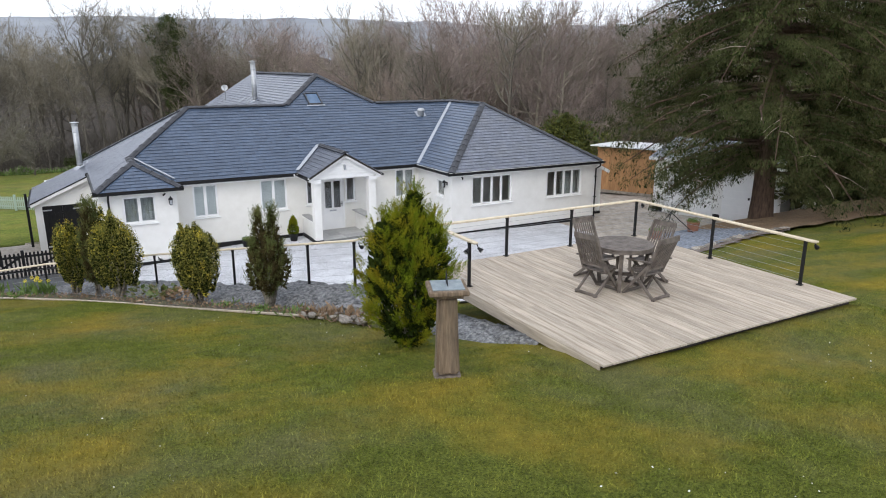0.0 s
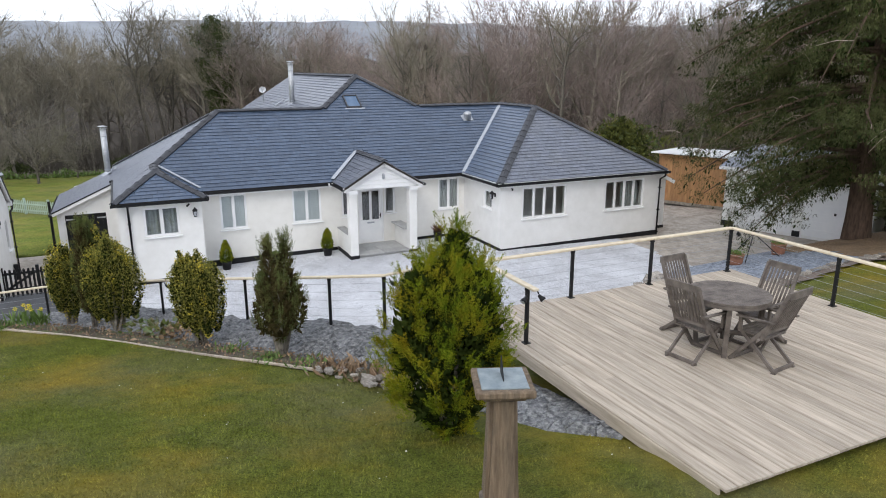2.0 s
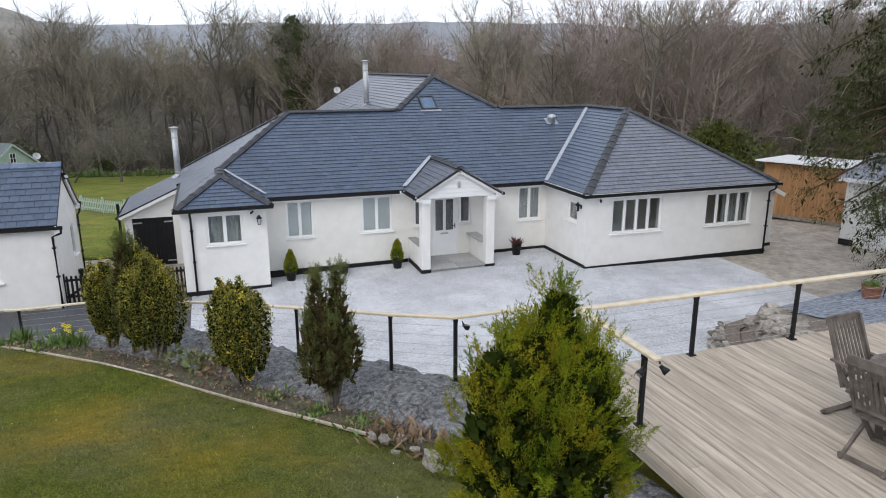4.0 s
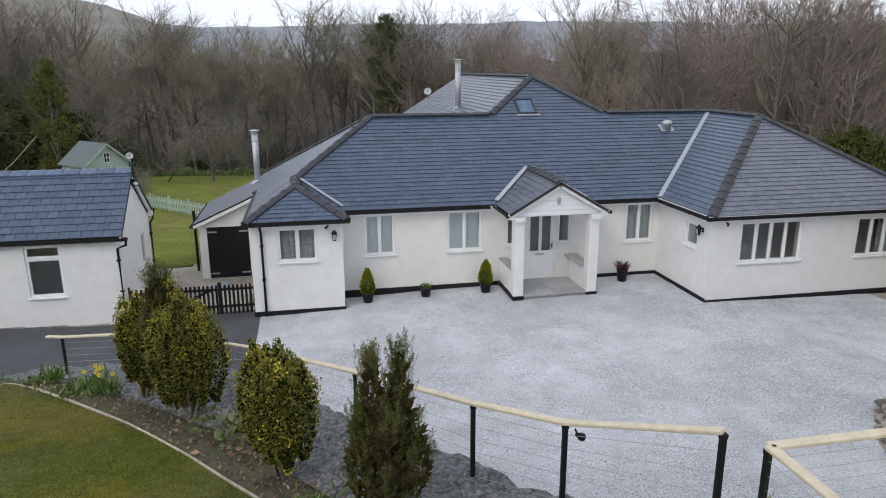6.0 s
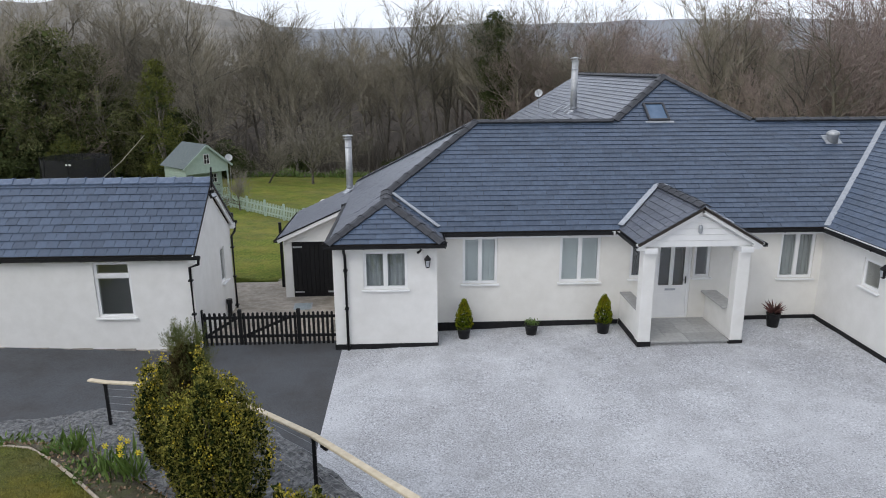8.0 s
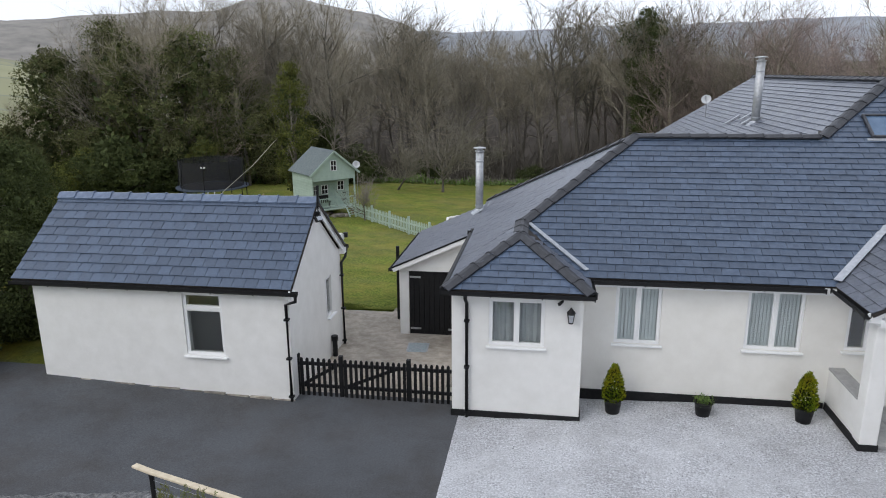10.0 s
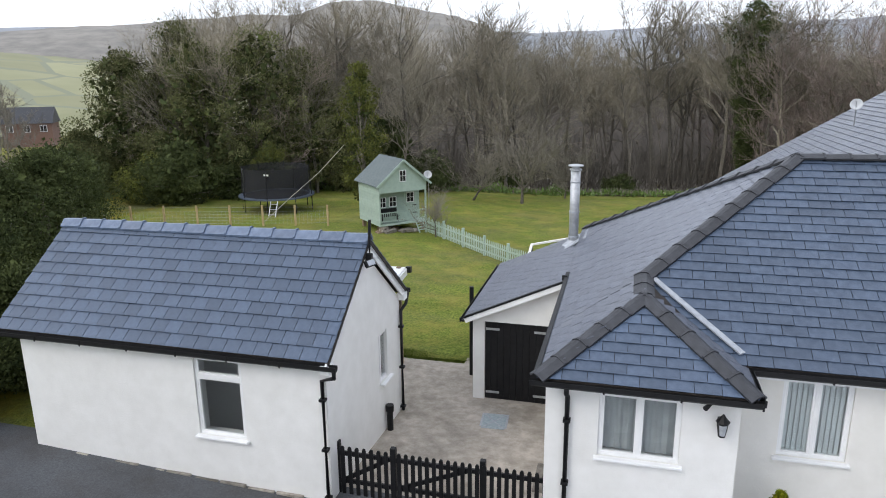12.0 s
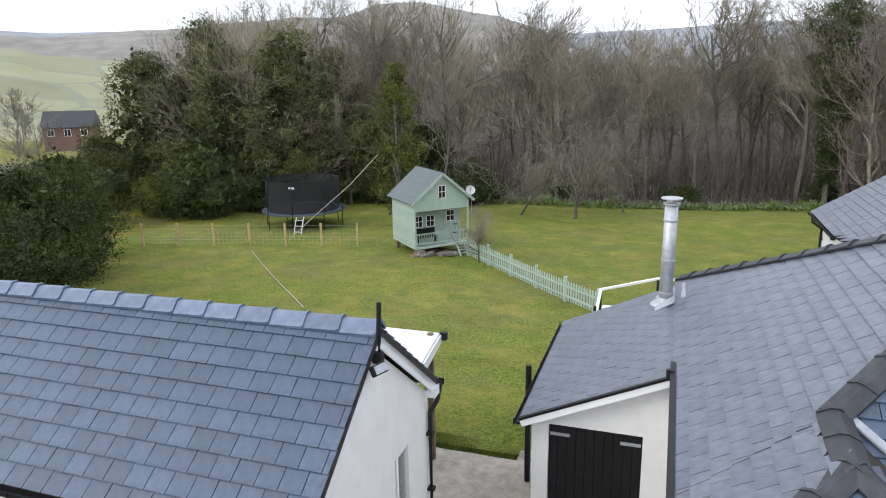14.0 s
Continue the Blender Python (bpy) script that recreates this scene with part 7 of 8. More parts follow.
tube(bm, [(-1.28, 31.6, -0.6), (-1.28, 31.6, 1.75)], 0.05, 8)
part("pipe", bm, BLACK, lp)

# ---- timber store and garages ----
sh = thing("timber_shed", pose(27.15, 26.5, -0.1, 0, 0, -64), "orange-stained timber shed with a white sheet roof", "shed")
part("floor_beam", boxes((-3.0, -0.02, 0.0, 2.8, 0.1, 0.15)), STONE, sh)
for i in range(34):
    x = -2.95 + i * 0.166
    part("board", boxes((x, 0.0, 0.12, x + 0.16, 0.03, 2.42), w=0.004), CEDAR, sh)
part("side_wall", boxes((-3.0, 0.03, 0.1, -2.96, 3.4, 2.4), (2.66, 0.03, 0.1, 2.70, 3.4, 2.4), (-2.96, 3.36, 0.1, 2.66, 3.4, 2.3)), CEDAR, sh)
for a, b in ((0.15, 0.95), (1.05, 1.95)):
    d = part("door", boxes((a, -0.02, 0.2, b, -0.002, 2.05), w=0.004), CEDAR, sh, "orange timber shed door")
    part("latch", boxes((a + 0.02, -0.035, 1.1, a + 0.14, -0.02, 1.14)), STEEL, d)
    part("ledge", boxes((a + 0.04, -0.032, 0.5, b - 0.04, -0.02, 0.6)), CEDAR, d)
part("roof_sheet", boxes((-3.3, -0.45, 2.50, 3.0, 3.7, 2.56), m=pose(0, 0, 0, -2, 0, 0)), UPVC, sh, "white sheet roof")
for i in range(8):
    part("rafter", boxes((-2.9 + i * 0.78, -0.3, 2.38, -2.84 + i * 0.78, 0.0, 2.48)), CEDAR, sh)

gar = thing("garage_block", pose(24.75, 23.9, 0, 0, 0, -70), "white rendered garage block behind the conifer", "garage")
part("wall", boxes((0, 0, -0.2, 5.7, 0.25, 2.5), (0, 0.25, -0.2, 0.25, 5.5, 2.5), (5.45, 0.25, -0.2, 5.7, 5.5, 2.5), (0.25, 5.25, -0.2, 5.45, 5.5, 2.5)), RENDER, gar)
for i in range(2):
    d = part("garage_door", boxes((0.55 + i * 2.7, -0.02, 0.0, 2.85 + i * 2.7, -0.003, 2.1), w=0.006), UPVC, gar, "white up-and-over garage door")
    for k in range(6):
        part("rib", boxes((0.6 + i * 2.7, -0.032, 0.15 + k * 0.33, 2.8 + i * 2.7, -0.02, 0.30 + k * 0.33), w=0.004), UPVC, d)
    part("handle", boxes((1.66 + i * 2.7, -0.05, 0.95, 1.74 + i * 2.7, -0.033, 1.05)), BLACK, d)
part("base_course", boxes((-0.02, -0.025, -0.1, 0.5, -0.002, 0.14), (2.9, -0.025, -0.1, 3.2, -0.002, 0.14), (5.6, -0.025, -0.1, 5.7, -0.002, 0.14)), PLINTH, gar)
bm = bmesh.new()
prism(bm, [(-0.2, -0.3, 2.5), (-0.2, 5.8, 2.5), (-0.2, 2.75, 3.2)], (6.1, 0, 0))
bmesh.ops.recalc_face_normals(bm, faces=bm.faces[:])
part("roof", bm, SLATE_SKYLIT, gar, "grey slate garage roof")
part("fascia", boxes((-0.2, -0.32, 2.36, 5.9, -0.30, 2.5)), UPVC, gar)


# ---- trees ----
def bare_tree(seed, h, spread, mats, limbs=13, twigs=7, lean=0.0, trunk_r=None, low=0.22, twig_r=0.016, flat=0.0):
    """A leafless tree: trunk and limbs, and a crown of branches and twigs. Returns the thing at the origin."""
    r = np.random.RandomState(seed)
    t = thing("bare_tree", None, "leafless woodland tree with a fine twiggy crown", "tree", "trees of the wood")
    segs = {0: [], 1: [], 2: []}
    tr = trunk_r or h * 0.014

    def chain(p, d, length, r0, n, curl, rise, store):
        out = [(p, r0)]
        for i in range(n):
            d = d + curl * r.normal(size=3) + np.array([0, 0, rise])
            d = d / np.linalg.norm(d)
            q = p + d * length / n
            r1 = r0 * (1 - 0.75 * (i + 1) / n)
            segs[store].append((p, q, out[-1][1], r1))
            out.append((q, r1))
            p = q
        return out, d

    trunk, _ = chain(np.zeros(3) + [0, 0, -0.3], np.array([lean, 0.1 * r.normal(), 1.0]), h * 0.74, tr, 9, 0.045, 0.05, 0)
    for k in range(limbs):
        f = low + (0.97 - low) * ((k + r.uniform()) / limbs) ** 0.8
        i = min(len(trunk) - 2, int(f * 9))
        p = trunk[i][0] + (trunk[i + 1][0] - trunk[i][0]) * (f * 9 - i)
        a = r.uniform(0, 6.283)
        d = np.array([math.cos(a), math.sin(a), (r.uniform(0.35, 0.9) + 0.65 * f * f) * (1 - flat)])
        L = spread * h * (0.90 - 0.05 * f) * r.uniform(0.75, 1.2)
        limb, _ = chain(p, d / np.linalg.norm(d), L, tr * 0.46 * (1.1 - 0.6 * f), 5, 0.19, 0.09, 0)
        for b in range(9):
            j = r.randint(1, 6)
            q = limb[j][0]
            e = (limb[j][0] - limb[j - 1][0])
            e = e / np.linalg.norm(e) + 0.55 * r.normal(size=3) + [0, 0, 0.3]
            br, _ = chain(q, e / np.linalg.norm(e), L * r.uniform(0.35, 0.6), max(0.012, limb[j][1] * 0.6), 3, 0.18, 0.08, 1)
            for c in range(twigs):
                m = r.randint(1, 4)
                g = (br[m][0] - br[m - 1][0])
                g = g / np.linalg.norm(g) + 0.5 * r.normal(size=3) + [0, 0, 0.25]
                chain(br[m][0], g / np.linalg.norm(g), L * r.uniform(0.2, 0.42), twig_r, 2, 0.25, 0.05, 2)

    V, F = {"trunk": [], "crown": []}, {"trunk": [], "crown": []}
    for store, nm, sides in ((0, "trunk", 4), (1, "crown", 2), (2, "crown", 2)):
        s = segs[store]
        P, Q = np.array([x[0] for x in s]), np.array([x[1] for x in s])
        ra, rb = np.array([x[2] for x in s]), np.array([x[3] for x in s])
        d = Q - P
        d /= np.linalg.norm(d, axis=1, keepdims=True)
        u = np.cross(d, [0.31, 0.9, 0.3])
        u /= np.linalg.norm(u, axis=1, keepdims=True) + 1e-9
        w = np.cross(d, u)
        rings = []
        for c, rr in ((P, ra), (Q, np.maximum(rb, 0.006))):
            rings.append(np.stack([c + (u * math.cos(6.2832 * k / sides) + w * math.sin(6.2832 * k / sides)) * rr[:, None] for k in range(sides)], 1))
        i = np.arange(len(s))[:, None] * (2 * sides) + sum(len(x) for x in V[nm])
        V[nm].append(np.concatenate(rings, 1).reshape(-1, 3))
        F[nm] += [i + [k, (k + 1) % sides, sides + (k + 1) % sides, sides + k] for k in range(sides if sides > 2 else 1)]
    for nm, mt in (("trunk", mats[0]), ("crown", mats[1])):
        from_arrays(nm, np.concatenate(V[nm]), np.concatenate(F[nm]), mt, t)
    return t


def place_tree(base, x, y, s, rz, z=None):
    m = pose(x, y, (ground_at(x, y) if z is None else z), 0, 0, rz)
    o = copy_thing(base, m)
    o.scale = (s, s, s)
    return o


LICHEN = material("lichened_twig", (0.14, 0.125, 0.10), (0.26, 0.235, 0.19), 3, 0.95)
KINDS = [bare_tree(1, 15.0, 0.30, (BARK, TWIG), 15, 10, low=0.42, twig_r=0.012), bare_tree(2, 16.5, 0.26, (BARK, TWIG), 15, 10, low=0.45, twig_r=0.012), bare_tree(3, 14.0, 0.36, (BARK, TWIG), 17, 10, low=0.34, twig_r=0.012),
         bare_tree(4, 16.0, 0.25, (BARK, TWIG), 14, 10, low=0.5, twig_r=0.012), bare_tree(5, 12.5, 0.38, (TWIG, TWIG_RED), 20, 10, low=0.06, twig_r=0.012), bare_tree(6, 14.5, 0.30, (TWIG, TWIG_RED), 18, 10, low=0.12, twig_r=0.012),
         bare_tree(7, 15.5, 0.16, (BARK, TWIG), 13, 8, low=0.45, trunk_r=0.11, twig_r=0.011)]
rng = random.Random(77)
WOOD_X, WOOD_Y = [-60, -30, -20, -14, -5, 0, 10, 22, 27, 36, 90], [58, 58, 63, 64, 67, 69.5, 70.5, 58, 44, 38, 30]
spots = []
for _ in range(9000):
    if len(spots) >= 215:
        break
    x = rng.uniform(-42, 82)
    edge = float(np.interp(x, WOOD_X, WOOD_Y))
    y = edge + 34 * rng.random() ** 1.6
    if any((x - a) ** 2 + (y - b) ** 2 < 3.0 for a, b in spots) or x < -25 - 0.12 * (y - 58):
        continue
    spots.append((x, y))
for i, (x, y) in enumerate(spots):
    k = KINDS[rng.choice([0, 1, 2, 3, 6, 6]) if x < 12 else rng.choice([0, 2, 4, 4, 5, 5])]
    place_tree(k, x, y, rng.uniform(0.74, 0.98) * (1 + max(0, y - 70) / 210), rng.uniform(0, 360))
for k, (x, y) in zip(KINDS, ((-9, 73), (4, 74), (-21, 66), (14, 76), (29, 48), (36, 45), (-1, 71.5))):
    k.location = (x, y, ground_at(x, y))


def thicket(seed, n, mat, label, tall=(1.0, 4.5), depth=36, x0=-34):
    """Brushwood and saplings between the trees: thin bent stems with side twigs."""
    r = np.random.RandomState(seed)
    x = r.uniform(x0, 80, n)
    y = np.interp(x, WOOD_X, WOOD_Y) + depth * r.uniform(0, 1, n) ** 1.3 + 0.5
    z = land(x, y)
    h = r.uniform(*tall, n) * r.uniform(0.5, 1.2, n)
    base = np.stack([x, y, z - 0.1], 1)
    V, F = [], []
    p = base
    d = np.stack([0.25 * r.normal(size=n), 0.25 * r.normal(size=n), np.ones(n)], 1)
    for k in range(4):
        d = d + 0.22 * r.normal(size=(n, 3)) * [1, 1, 0.3]
        q = p + d * (h / 4)[:, None]
        for src, dst, w0, w1 in ((p, q, 0.024 - 0.004 * k, 0.020 - 0.004 * k), (q, q + (d * 0.6 + 0.6 * r.normal(size=(n, 3))) * (h / 5)[:, None], 0.014, 0.006), (q, q + (d * 0.6 + 0.6 * r.normal(size=(n, 3))) * (h / 5)[:, None], 0.014, 0.006)):
            s = np.array([1.0, 0.25, 0.0])
            V.append(np.stack([src - s * w0, src + s * w0, dst + s * w1, dst - s * w1], 1).reshape(-1, 3))
        p = q
    v = np.concatenate(V)
    f = np.arange(len(v)).reshape(-1, 4)
    return tagged(from_arrays("thicket", v, f, mat), label, "brushwood", kind="stuff")


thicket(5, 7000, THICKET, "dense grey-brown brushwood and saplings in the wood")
thicket(6, 3000, TWIG_RED, "dense reddish-brown brushwood and saplings in the wood", (1.5, 5.0), x0=11)


def leafy_tree(name, x, y, h, r, mat, label, n, leaf, seed, lean=0.6, trunk=1.5, lumps=0.45, trunk_r=0.2, category="tree", z=None, clumps=46, clump_r=0.30, aspect=1.6):
    """A crown of many leafy clumps with gaps between them."""
    zb = ground_at(x, y) if z is None else z
    t = thing(name, Matrix.Translation((x, y, zb)), label, category)
    c, cd = egg_points(clumps, seed, (h - trunk) * 0.94, r * 0.86, lean, 0.75, lumps, 2.4)
    g = np.random.RandomState(seed + 5)
    which = g.randint(0, clumps, n)
    cr = r * clump_r * g.uniform(0.6, 1.3, clumps)
    off = g.normal(size=(n, 3))
    off /= np.linalg.norm(off, axis=1, keepdims=True)
    p = c[which] + off * (cr[which] * g.uniform(0.45, 1.0, n))[:, None] * [1, 1, 0.75]
    p[:, 2] = np.maximum(p[:, 2] + trunk, 0.05)
    leaf_cloud("crown", p, off + [0, 0, 0.3], leaf, mat, t, aspect, seed)
    pi = c[g.randint(0, clumps, 1500)] * [0.7, 0.7, 0.93] + g.normal(size=(1500, 3)) * r * 0.12
    pi[:, 2] = np.maximum(pi[:, 2] + trunk, 0.1)
    leaf_cloud("inner_foliage", pi, g.normal(size=(1500, 3)), r * 0.085, HEDGE, t, 1.3, seed + 9)
    bm = bmesh.new()
    tube(bm, [(0, 0, -0.3), (0.1, 0.05, h * 0.4), (0, 0, h * 0.85)], [trunk_r, trunk_r * 0.7, 0.05], 8)
    part("trunk", bm, BARK, t)
    for q in c[:14]:
        bm = bmesh.new()
        tube(bm, [(0, 0, max(0.2, q[2] * 0.6 + trunk * 0.6)), (q[0] * 0.6, q[1] * 0.6, q[2] * 0.9 + trunk), (q[0], q[1], q[2] + trunk)], [trunk_r * 0.35, trunk_r * 0.2, 0.01], 4, False)
        part("limb", bm, BARK, t)
    return t


leafy_tree("ivy_clad_tree", 10.1, 70.2, 13.7, 2.0, HEDGE, "tall bare tree clad in dark ivy", 42000, 0.065, 51, 1.9, 2.0, 0.9, clumps=190, clump_r=0.30)
place_tree(KINDS[0], 10.3, 70.5, 1.02, 40)
leafy_tree("ivy_clad_tree", -12.6, 53.5, 8.6, 1.4, IVY, "leaning ivy-clad tree behind the playhouse", 12000, 0.06, 52, 1.0, 0.5, 0.7, clumps=120, clump_r=0.3)
leafy_tree("conifer", 19.0, 56.0, 5.5, 1.2, EVERGREEN, "small dark conifer at the wood's edge", 2500, 0.16, 53, 0.45, 0.5)
for i, (x, y, h, r, m) in enumerate(((-31.0, 57.0, 9.8, 3.7, EVERGREEN), (-28.0, 59.5, 11.6, 4.2, EVERGREEN), (-25.0, 57.0, 10.2, 3.9, EVERGREEN), (-22.6, 59.0, 11.0, 4.0, EVERGREEN), (-19.8, 60.5, 9.6, 3.6, EVERGREEN),
                                     (-17.0, 61.5, 7.0, 3.0, EVERGREEN), (-14.2, 62.5, 5.2, 2.4, HEDGE), (-31.5, 53.0, 4.2, 2.2, EVERGREEN), (-34.0, 57.0, 3.6, 2.0, HEDGE))):
    leafy_tree("evergreen_tree", x, y, h, r, m, "olive-green ivy-clad evergreen tree at the wood's edge", 28000, 0.072, 130 + i, 0.75, 0.2, 0.7, clumps=170, clump_r=0.21)
for x, y, s_, k in ((-26.5, 57.5, 0.75, 2), (-23.8, 57.8, 0.86, 0), (-21.0, 59.0, 0.72, 4), (-18.4, 59.6, 0.7, 2), (-15.6, 60.6, 0.66, 0), (-29.5, 58.0, 0.62, 4), (-12.8, 60.8, 0.62, 2), (-27.5, 62.0, 0.95, 0), (-24.0, 63.0, 1.0, 2), (-21.5, 64.0, 0.95, 1), (-18.8, 64.5, 1.0, 0), (-16.4, 65.0, 0.9, 2), (-29.8, 61.0, 0.8, 1), (-13.5, 65.5, 0.95, 3)):
    place_tree(KINDS[k], x, y, s_, x * 37)
sapling = bare_tree(8, 8.6, 0.17, (LICHEN, LICHEN), 13, 6, low=0.25, trunk_r=0.065, twig_r=0.010)
tagged(sapling, "thin pale bare sapling beside the back lawn", "sapling", "saplings")
for x, y, s_ in ((-35.9, 51.8, 1.0), (-36.6, 53.5, 0.9), (-34.9, 52.6, 0.75), (-34.0, 53.4, 0.5)):
    place_tree(sapling, x, y, s_, x * 53)
sapling.location = (-37.0, 52.2, ground_at(-37.0, 52.2))
for x, y, s_ in ((-33.4, 51.5, 0.24), (-32.4, 52.6, 0.26), (-34.4, 50.8, 0.2)):
    place_tree(KINDS[4], x, y, s_, x * 71)
leafy_tree("undergrowth", -11.5, 62.5, 3.0, 2.4, HEDGE, "dark undergrowth beyond the playhouse", 12000, 0.06, 64, 0.8, 0.1, 0.5)
leafy_tree("undergrowth", -22.0, 56.0, 2.6, 2.2, HEDGE, "dark undergrowth behind the trampoline", 12000, 0.055, 65, 0.8, 0.1, 0.5)
leafy_tree("undergrowth", -26.5, 53.0, 2.8, 2.4, IVY, "rough green undergrowth beside the back lawn", 12000, 0.055, 66, 0.8, 0.1, 0.5)
for i, (x, y, h, r) in enumerate(((-7.0, 67.5, 1.5, 1.5), (1.5, 70.6, 1.3, 1.6), (10.5, 72.0, 1.7, 1.6))):
    leafy_tree("undergrowth", x, y, h, r, HEDGE, "dark green undergrowth along the wood's edge", 4000, 0.07, 160 + i, 0.8, 0.1, 0.6)
leafy_tree("holly", -19.8, 56.0, 3.4, 1.8, IVY, "bright green shrub behind the trampoline", 12000, 0.045, 57, 0.7, 0.2, 0.4)
leafy_tree("undergrowth", -24.0, 52.5, 3.6, 3.0, HEDGE, "dark undergrowth beside the back lawn", 20000, 0.055, 58, 0.8, 0.1, 0.8, clumps=120, clump_r=0.2)
leafy_tree("undergrowth", -28.5, 47.5, 3.6, 3.0, HEDGE, "dark undergrowth by the wire fence", 20000, 0.055, 59, 0.8, 0.1, 0.8, clumps=120, clump_r=0.2)
leafy_tree("undergrowth", 28.5, 43.5, 2.6, 4.3, IVY, "yellow-green undergrowth behind the bungalow", 18000, 0.07, 60, 0.8, 0.1, 0.9, clumps=110, clump_r=0.2)
leafy_tree("undergrowth", 31.5, 39.0, 3.8, 3.2, IVY, "yellow-green undergrowth behind the shed", 16000, 0.07, 61, 0.8, 0.1, 0.9, clumps=100, clump_r=0.22)
for i, (x, y, h, r) in enumerate(((-17.8, 36.2, 4.3, 2.3), (-16.2, 33.2, 4.2, 2.2), (-20.0, 39.2, 4.4, 2.4), (-15.0, 30.5, 3.8, 2.0), (-22.5, 42.0, 4.0, 2.5), (-13.6, 27.6, 3.4, 1.9), (-13.0, 24.9, 2.8, 1.8), (-10.4, 28.4, 2.6, 1.5), (-10.6, 26.3, 2.4, 1.5))):
    leafy_tree("hedge", x, y, h, r, HEDGE, "tall dark green clipped hedge beside the outbuilding", 24000, 0.045, 70 + i, 0.9, 0.0, 0.2, category="hedge", clumps=120, clump_r=0.32)


RUSTBARK = material("red_brown_bark", (0.055, 0.038, 0.028), (0.13, 0.088, 0.064), 8, 0.95, 0.8, 20, 0.3, stretch=(2, 2, 0.4), spec=0.1)


def big_conifer(x, y, h, r, z, label, seed, boughs=150):
    """A large, broad conifer: heavy boughs hung with dense foliage, bare brown twigs between."""
    t = thing("conifer", Matrix.Translation((x, y, z)), label, "tree")
    g = np.random.RandomState(seed)
    bm = bmesh.new()
    tube(bm, [(-0.02, -0.02, -0.5), (0.0, 0, 0.15), (0.03, 0.03, 0.9), (0.15, 0.15, h * 0.4), (0.35, 0.35, h * 0.95)], [0.54, 0.44, 0.38, 0.28, 0.05], 14)
    part("trunk", bm, RUSTBARK, t)
    P, D, PI, DI, lines, twigs = [], [], [], [], [], []
    for k in range(boughs):
        f = 0.12 + 0.86 * (k + g.uniform()) / boughs
        a = g.uniform(0, 6.283) if f > 0.22 else 2.18 + g.normal() * 0.6 + (3.14 if g.uniform() < 0.25 else 0)
        L = r * np.interp(f, [0.12, 0.2, 0.45, 0.7, 1.0], [0.72, 0.95, 0.98, 0.82, 0.25]) * g.uniform(0.6, 1.12)
        out, across = np.array([math.cos(a), math.sin(a), 0.0]), np.array([-math.sin(a), math.cos(a), 0.0])
        s = np.linspace(0.0, 1, 12)
        lift, sag = g.uniform(0.0, 0.3), g.uniform(0.25, 0.6)
        line = out * (L * s)[:, None] + [0, 0, 1.0] * (f * h + L * (lift * s - sag * s**2.2))[:, None] + across * (0.12 * L * s**2 * g.normal())[:, None]
        lines.append(line)
        for j in range(3, 12):
            m = g.randint(2, 4)
            for _ in range(m):
                c = line[j] + across * g.normal() * 0.34 * (0.4 + s[j]) + out * g.normal() * 0.15
                n = 96
                drop = g.uniform(0, 1, n) ** 1.3
                w = 0.165 * (1.1 - 0.6 * drop)
                P.append(c + np.stack([g.normal(size=n) * w, g.normal(size=n) * w, 0.10 - drop * g.uniform(0.25, 0.6)], 1))
                D.append(np.tile(out * 0.45 + [0, 0, -0.7], (n, 1)))
                PI.append(c + g.normal(size=(4, 3)) * 0.12 - [0, 0, 0.12])
                DI.append(np.tile([0, 0, -1.0], (4, 1)))
                if g.uniform() < 0.06:
                    twigs.append((line[j], c + out * g.uniform(0.1, 0.5) + [0, 0, g.uniform(-0.5, 0.1)]))
    leaf_cloud("crown", np.concatenate(P), np.concatenate(D), 0.016, FIR, t, 6.5, seed, 0.1, 0.45)
    # near-black leaves along the boughs paint the shade within the crown
    leaf_cloud("inner_foliage", np.concatenate(PI), np.concatenate(DI), 0.06, LEAF_SHADE, t, 2.5, seed + 3)
    for line in lines:
        bm = bmesh.new()
        tube(bm, [tuple(line[0]), tuple(line[4]), tuple(line[8]), tuple(line[11])], [0.08, 0.055, 0.03, 0.01], 4, False)
        part("bough", bm, RUSTBARK, t)
    bm = bmesh.new()
    for p, q in twigs:
        tube(bm, [tuple(p), tuple((p + q) / 2 + [0, 0, 0.06]), tuple(q)], [0.014, 0.010, 0.005], 3, False)
    tagged(part("dead_twig", bm, TWIG_RED, t), "bare pale brown twigs", kind="stuff")
    return t


big_conifer(22.2, 16.2, 15.5, 5.2, 1.1, "large dark drooping conifer on the bark bed", 91, 260)
for i, (x, y, h, r) in enumerate(((30, 17, 12, 4.5), (34, 11, 13, 5), (29, 8, 9, 3.5), (38, 20, 12, 5), (36, 4, 12, 5))):
    leafy_tree("conifer", x, y, h, r, EVERGREEN, "dark evergreen in the shade of the wood", 9000, 0.22, 120 + i, 0.5, 1.0, 0.5)
for i in range(11):
    place_tree(KINDS[rng.choice([0, 2, 4, 5])], rng.uniform(28, 50), rng.uniform(2, 44), rng.uniform(0.8, 1.1), rng.uniform(0, 360))

# rough growth along the wood's edge
g = np.random.RandomState(81)
vx = g.uniform(-24, 16, 7000)
vy = np.interp(vx, WOOD_X, WOOD_Y) - 1.4 + g.normal(0, 0.7, 7000)
vz = land(vx, vy)
vh = g.uniform(0, 0.75, 7000) ** 1.5 * np.array([0.35 + 1.1 * max(0.0, noise.noise(Vector((a * 0.5, 3.0, 0)))) for a in vx])
tagged(leaf_cloud("rough_growth", np.stack([vx, vy, vz + vh], 1), np.tile([0, 0, 1.0], (7000, 1)), 0.11, STRAP, None, 2.2, 82, 0, 0.6), "rough green growth along the wood's edge", "undergrowth", kind="stuff")
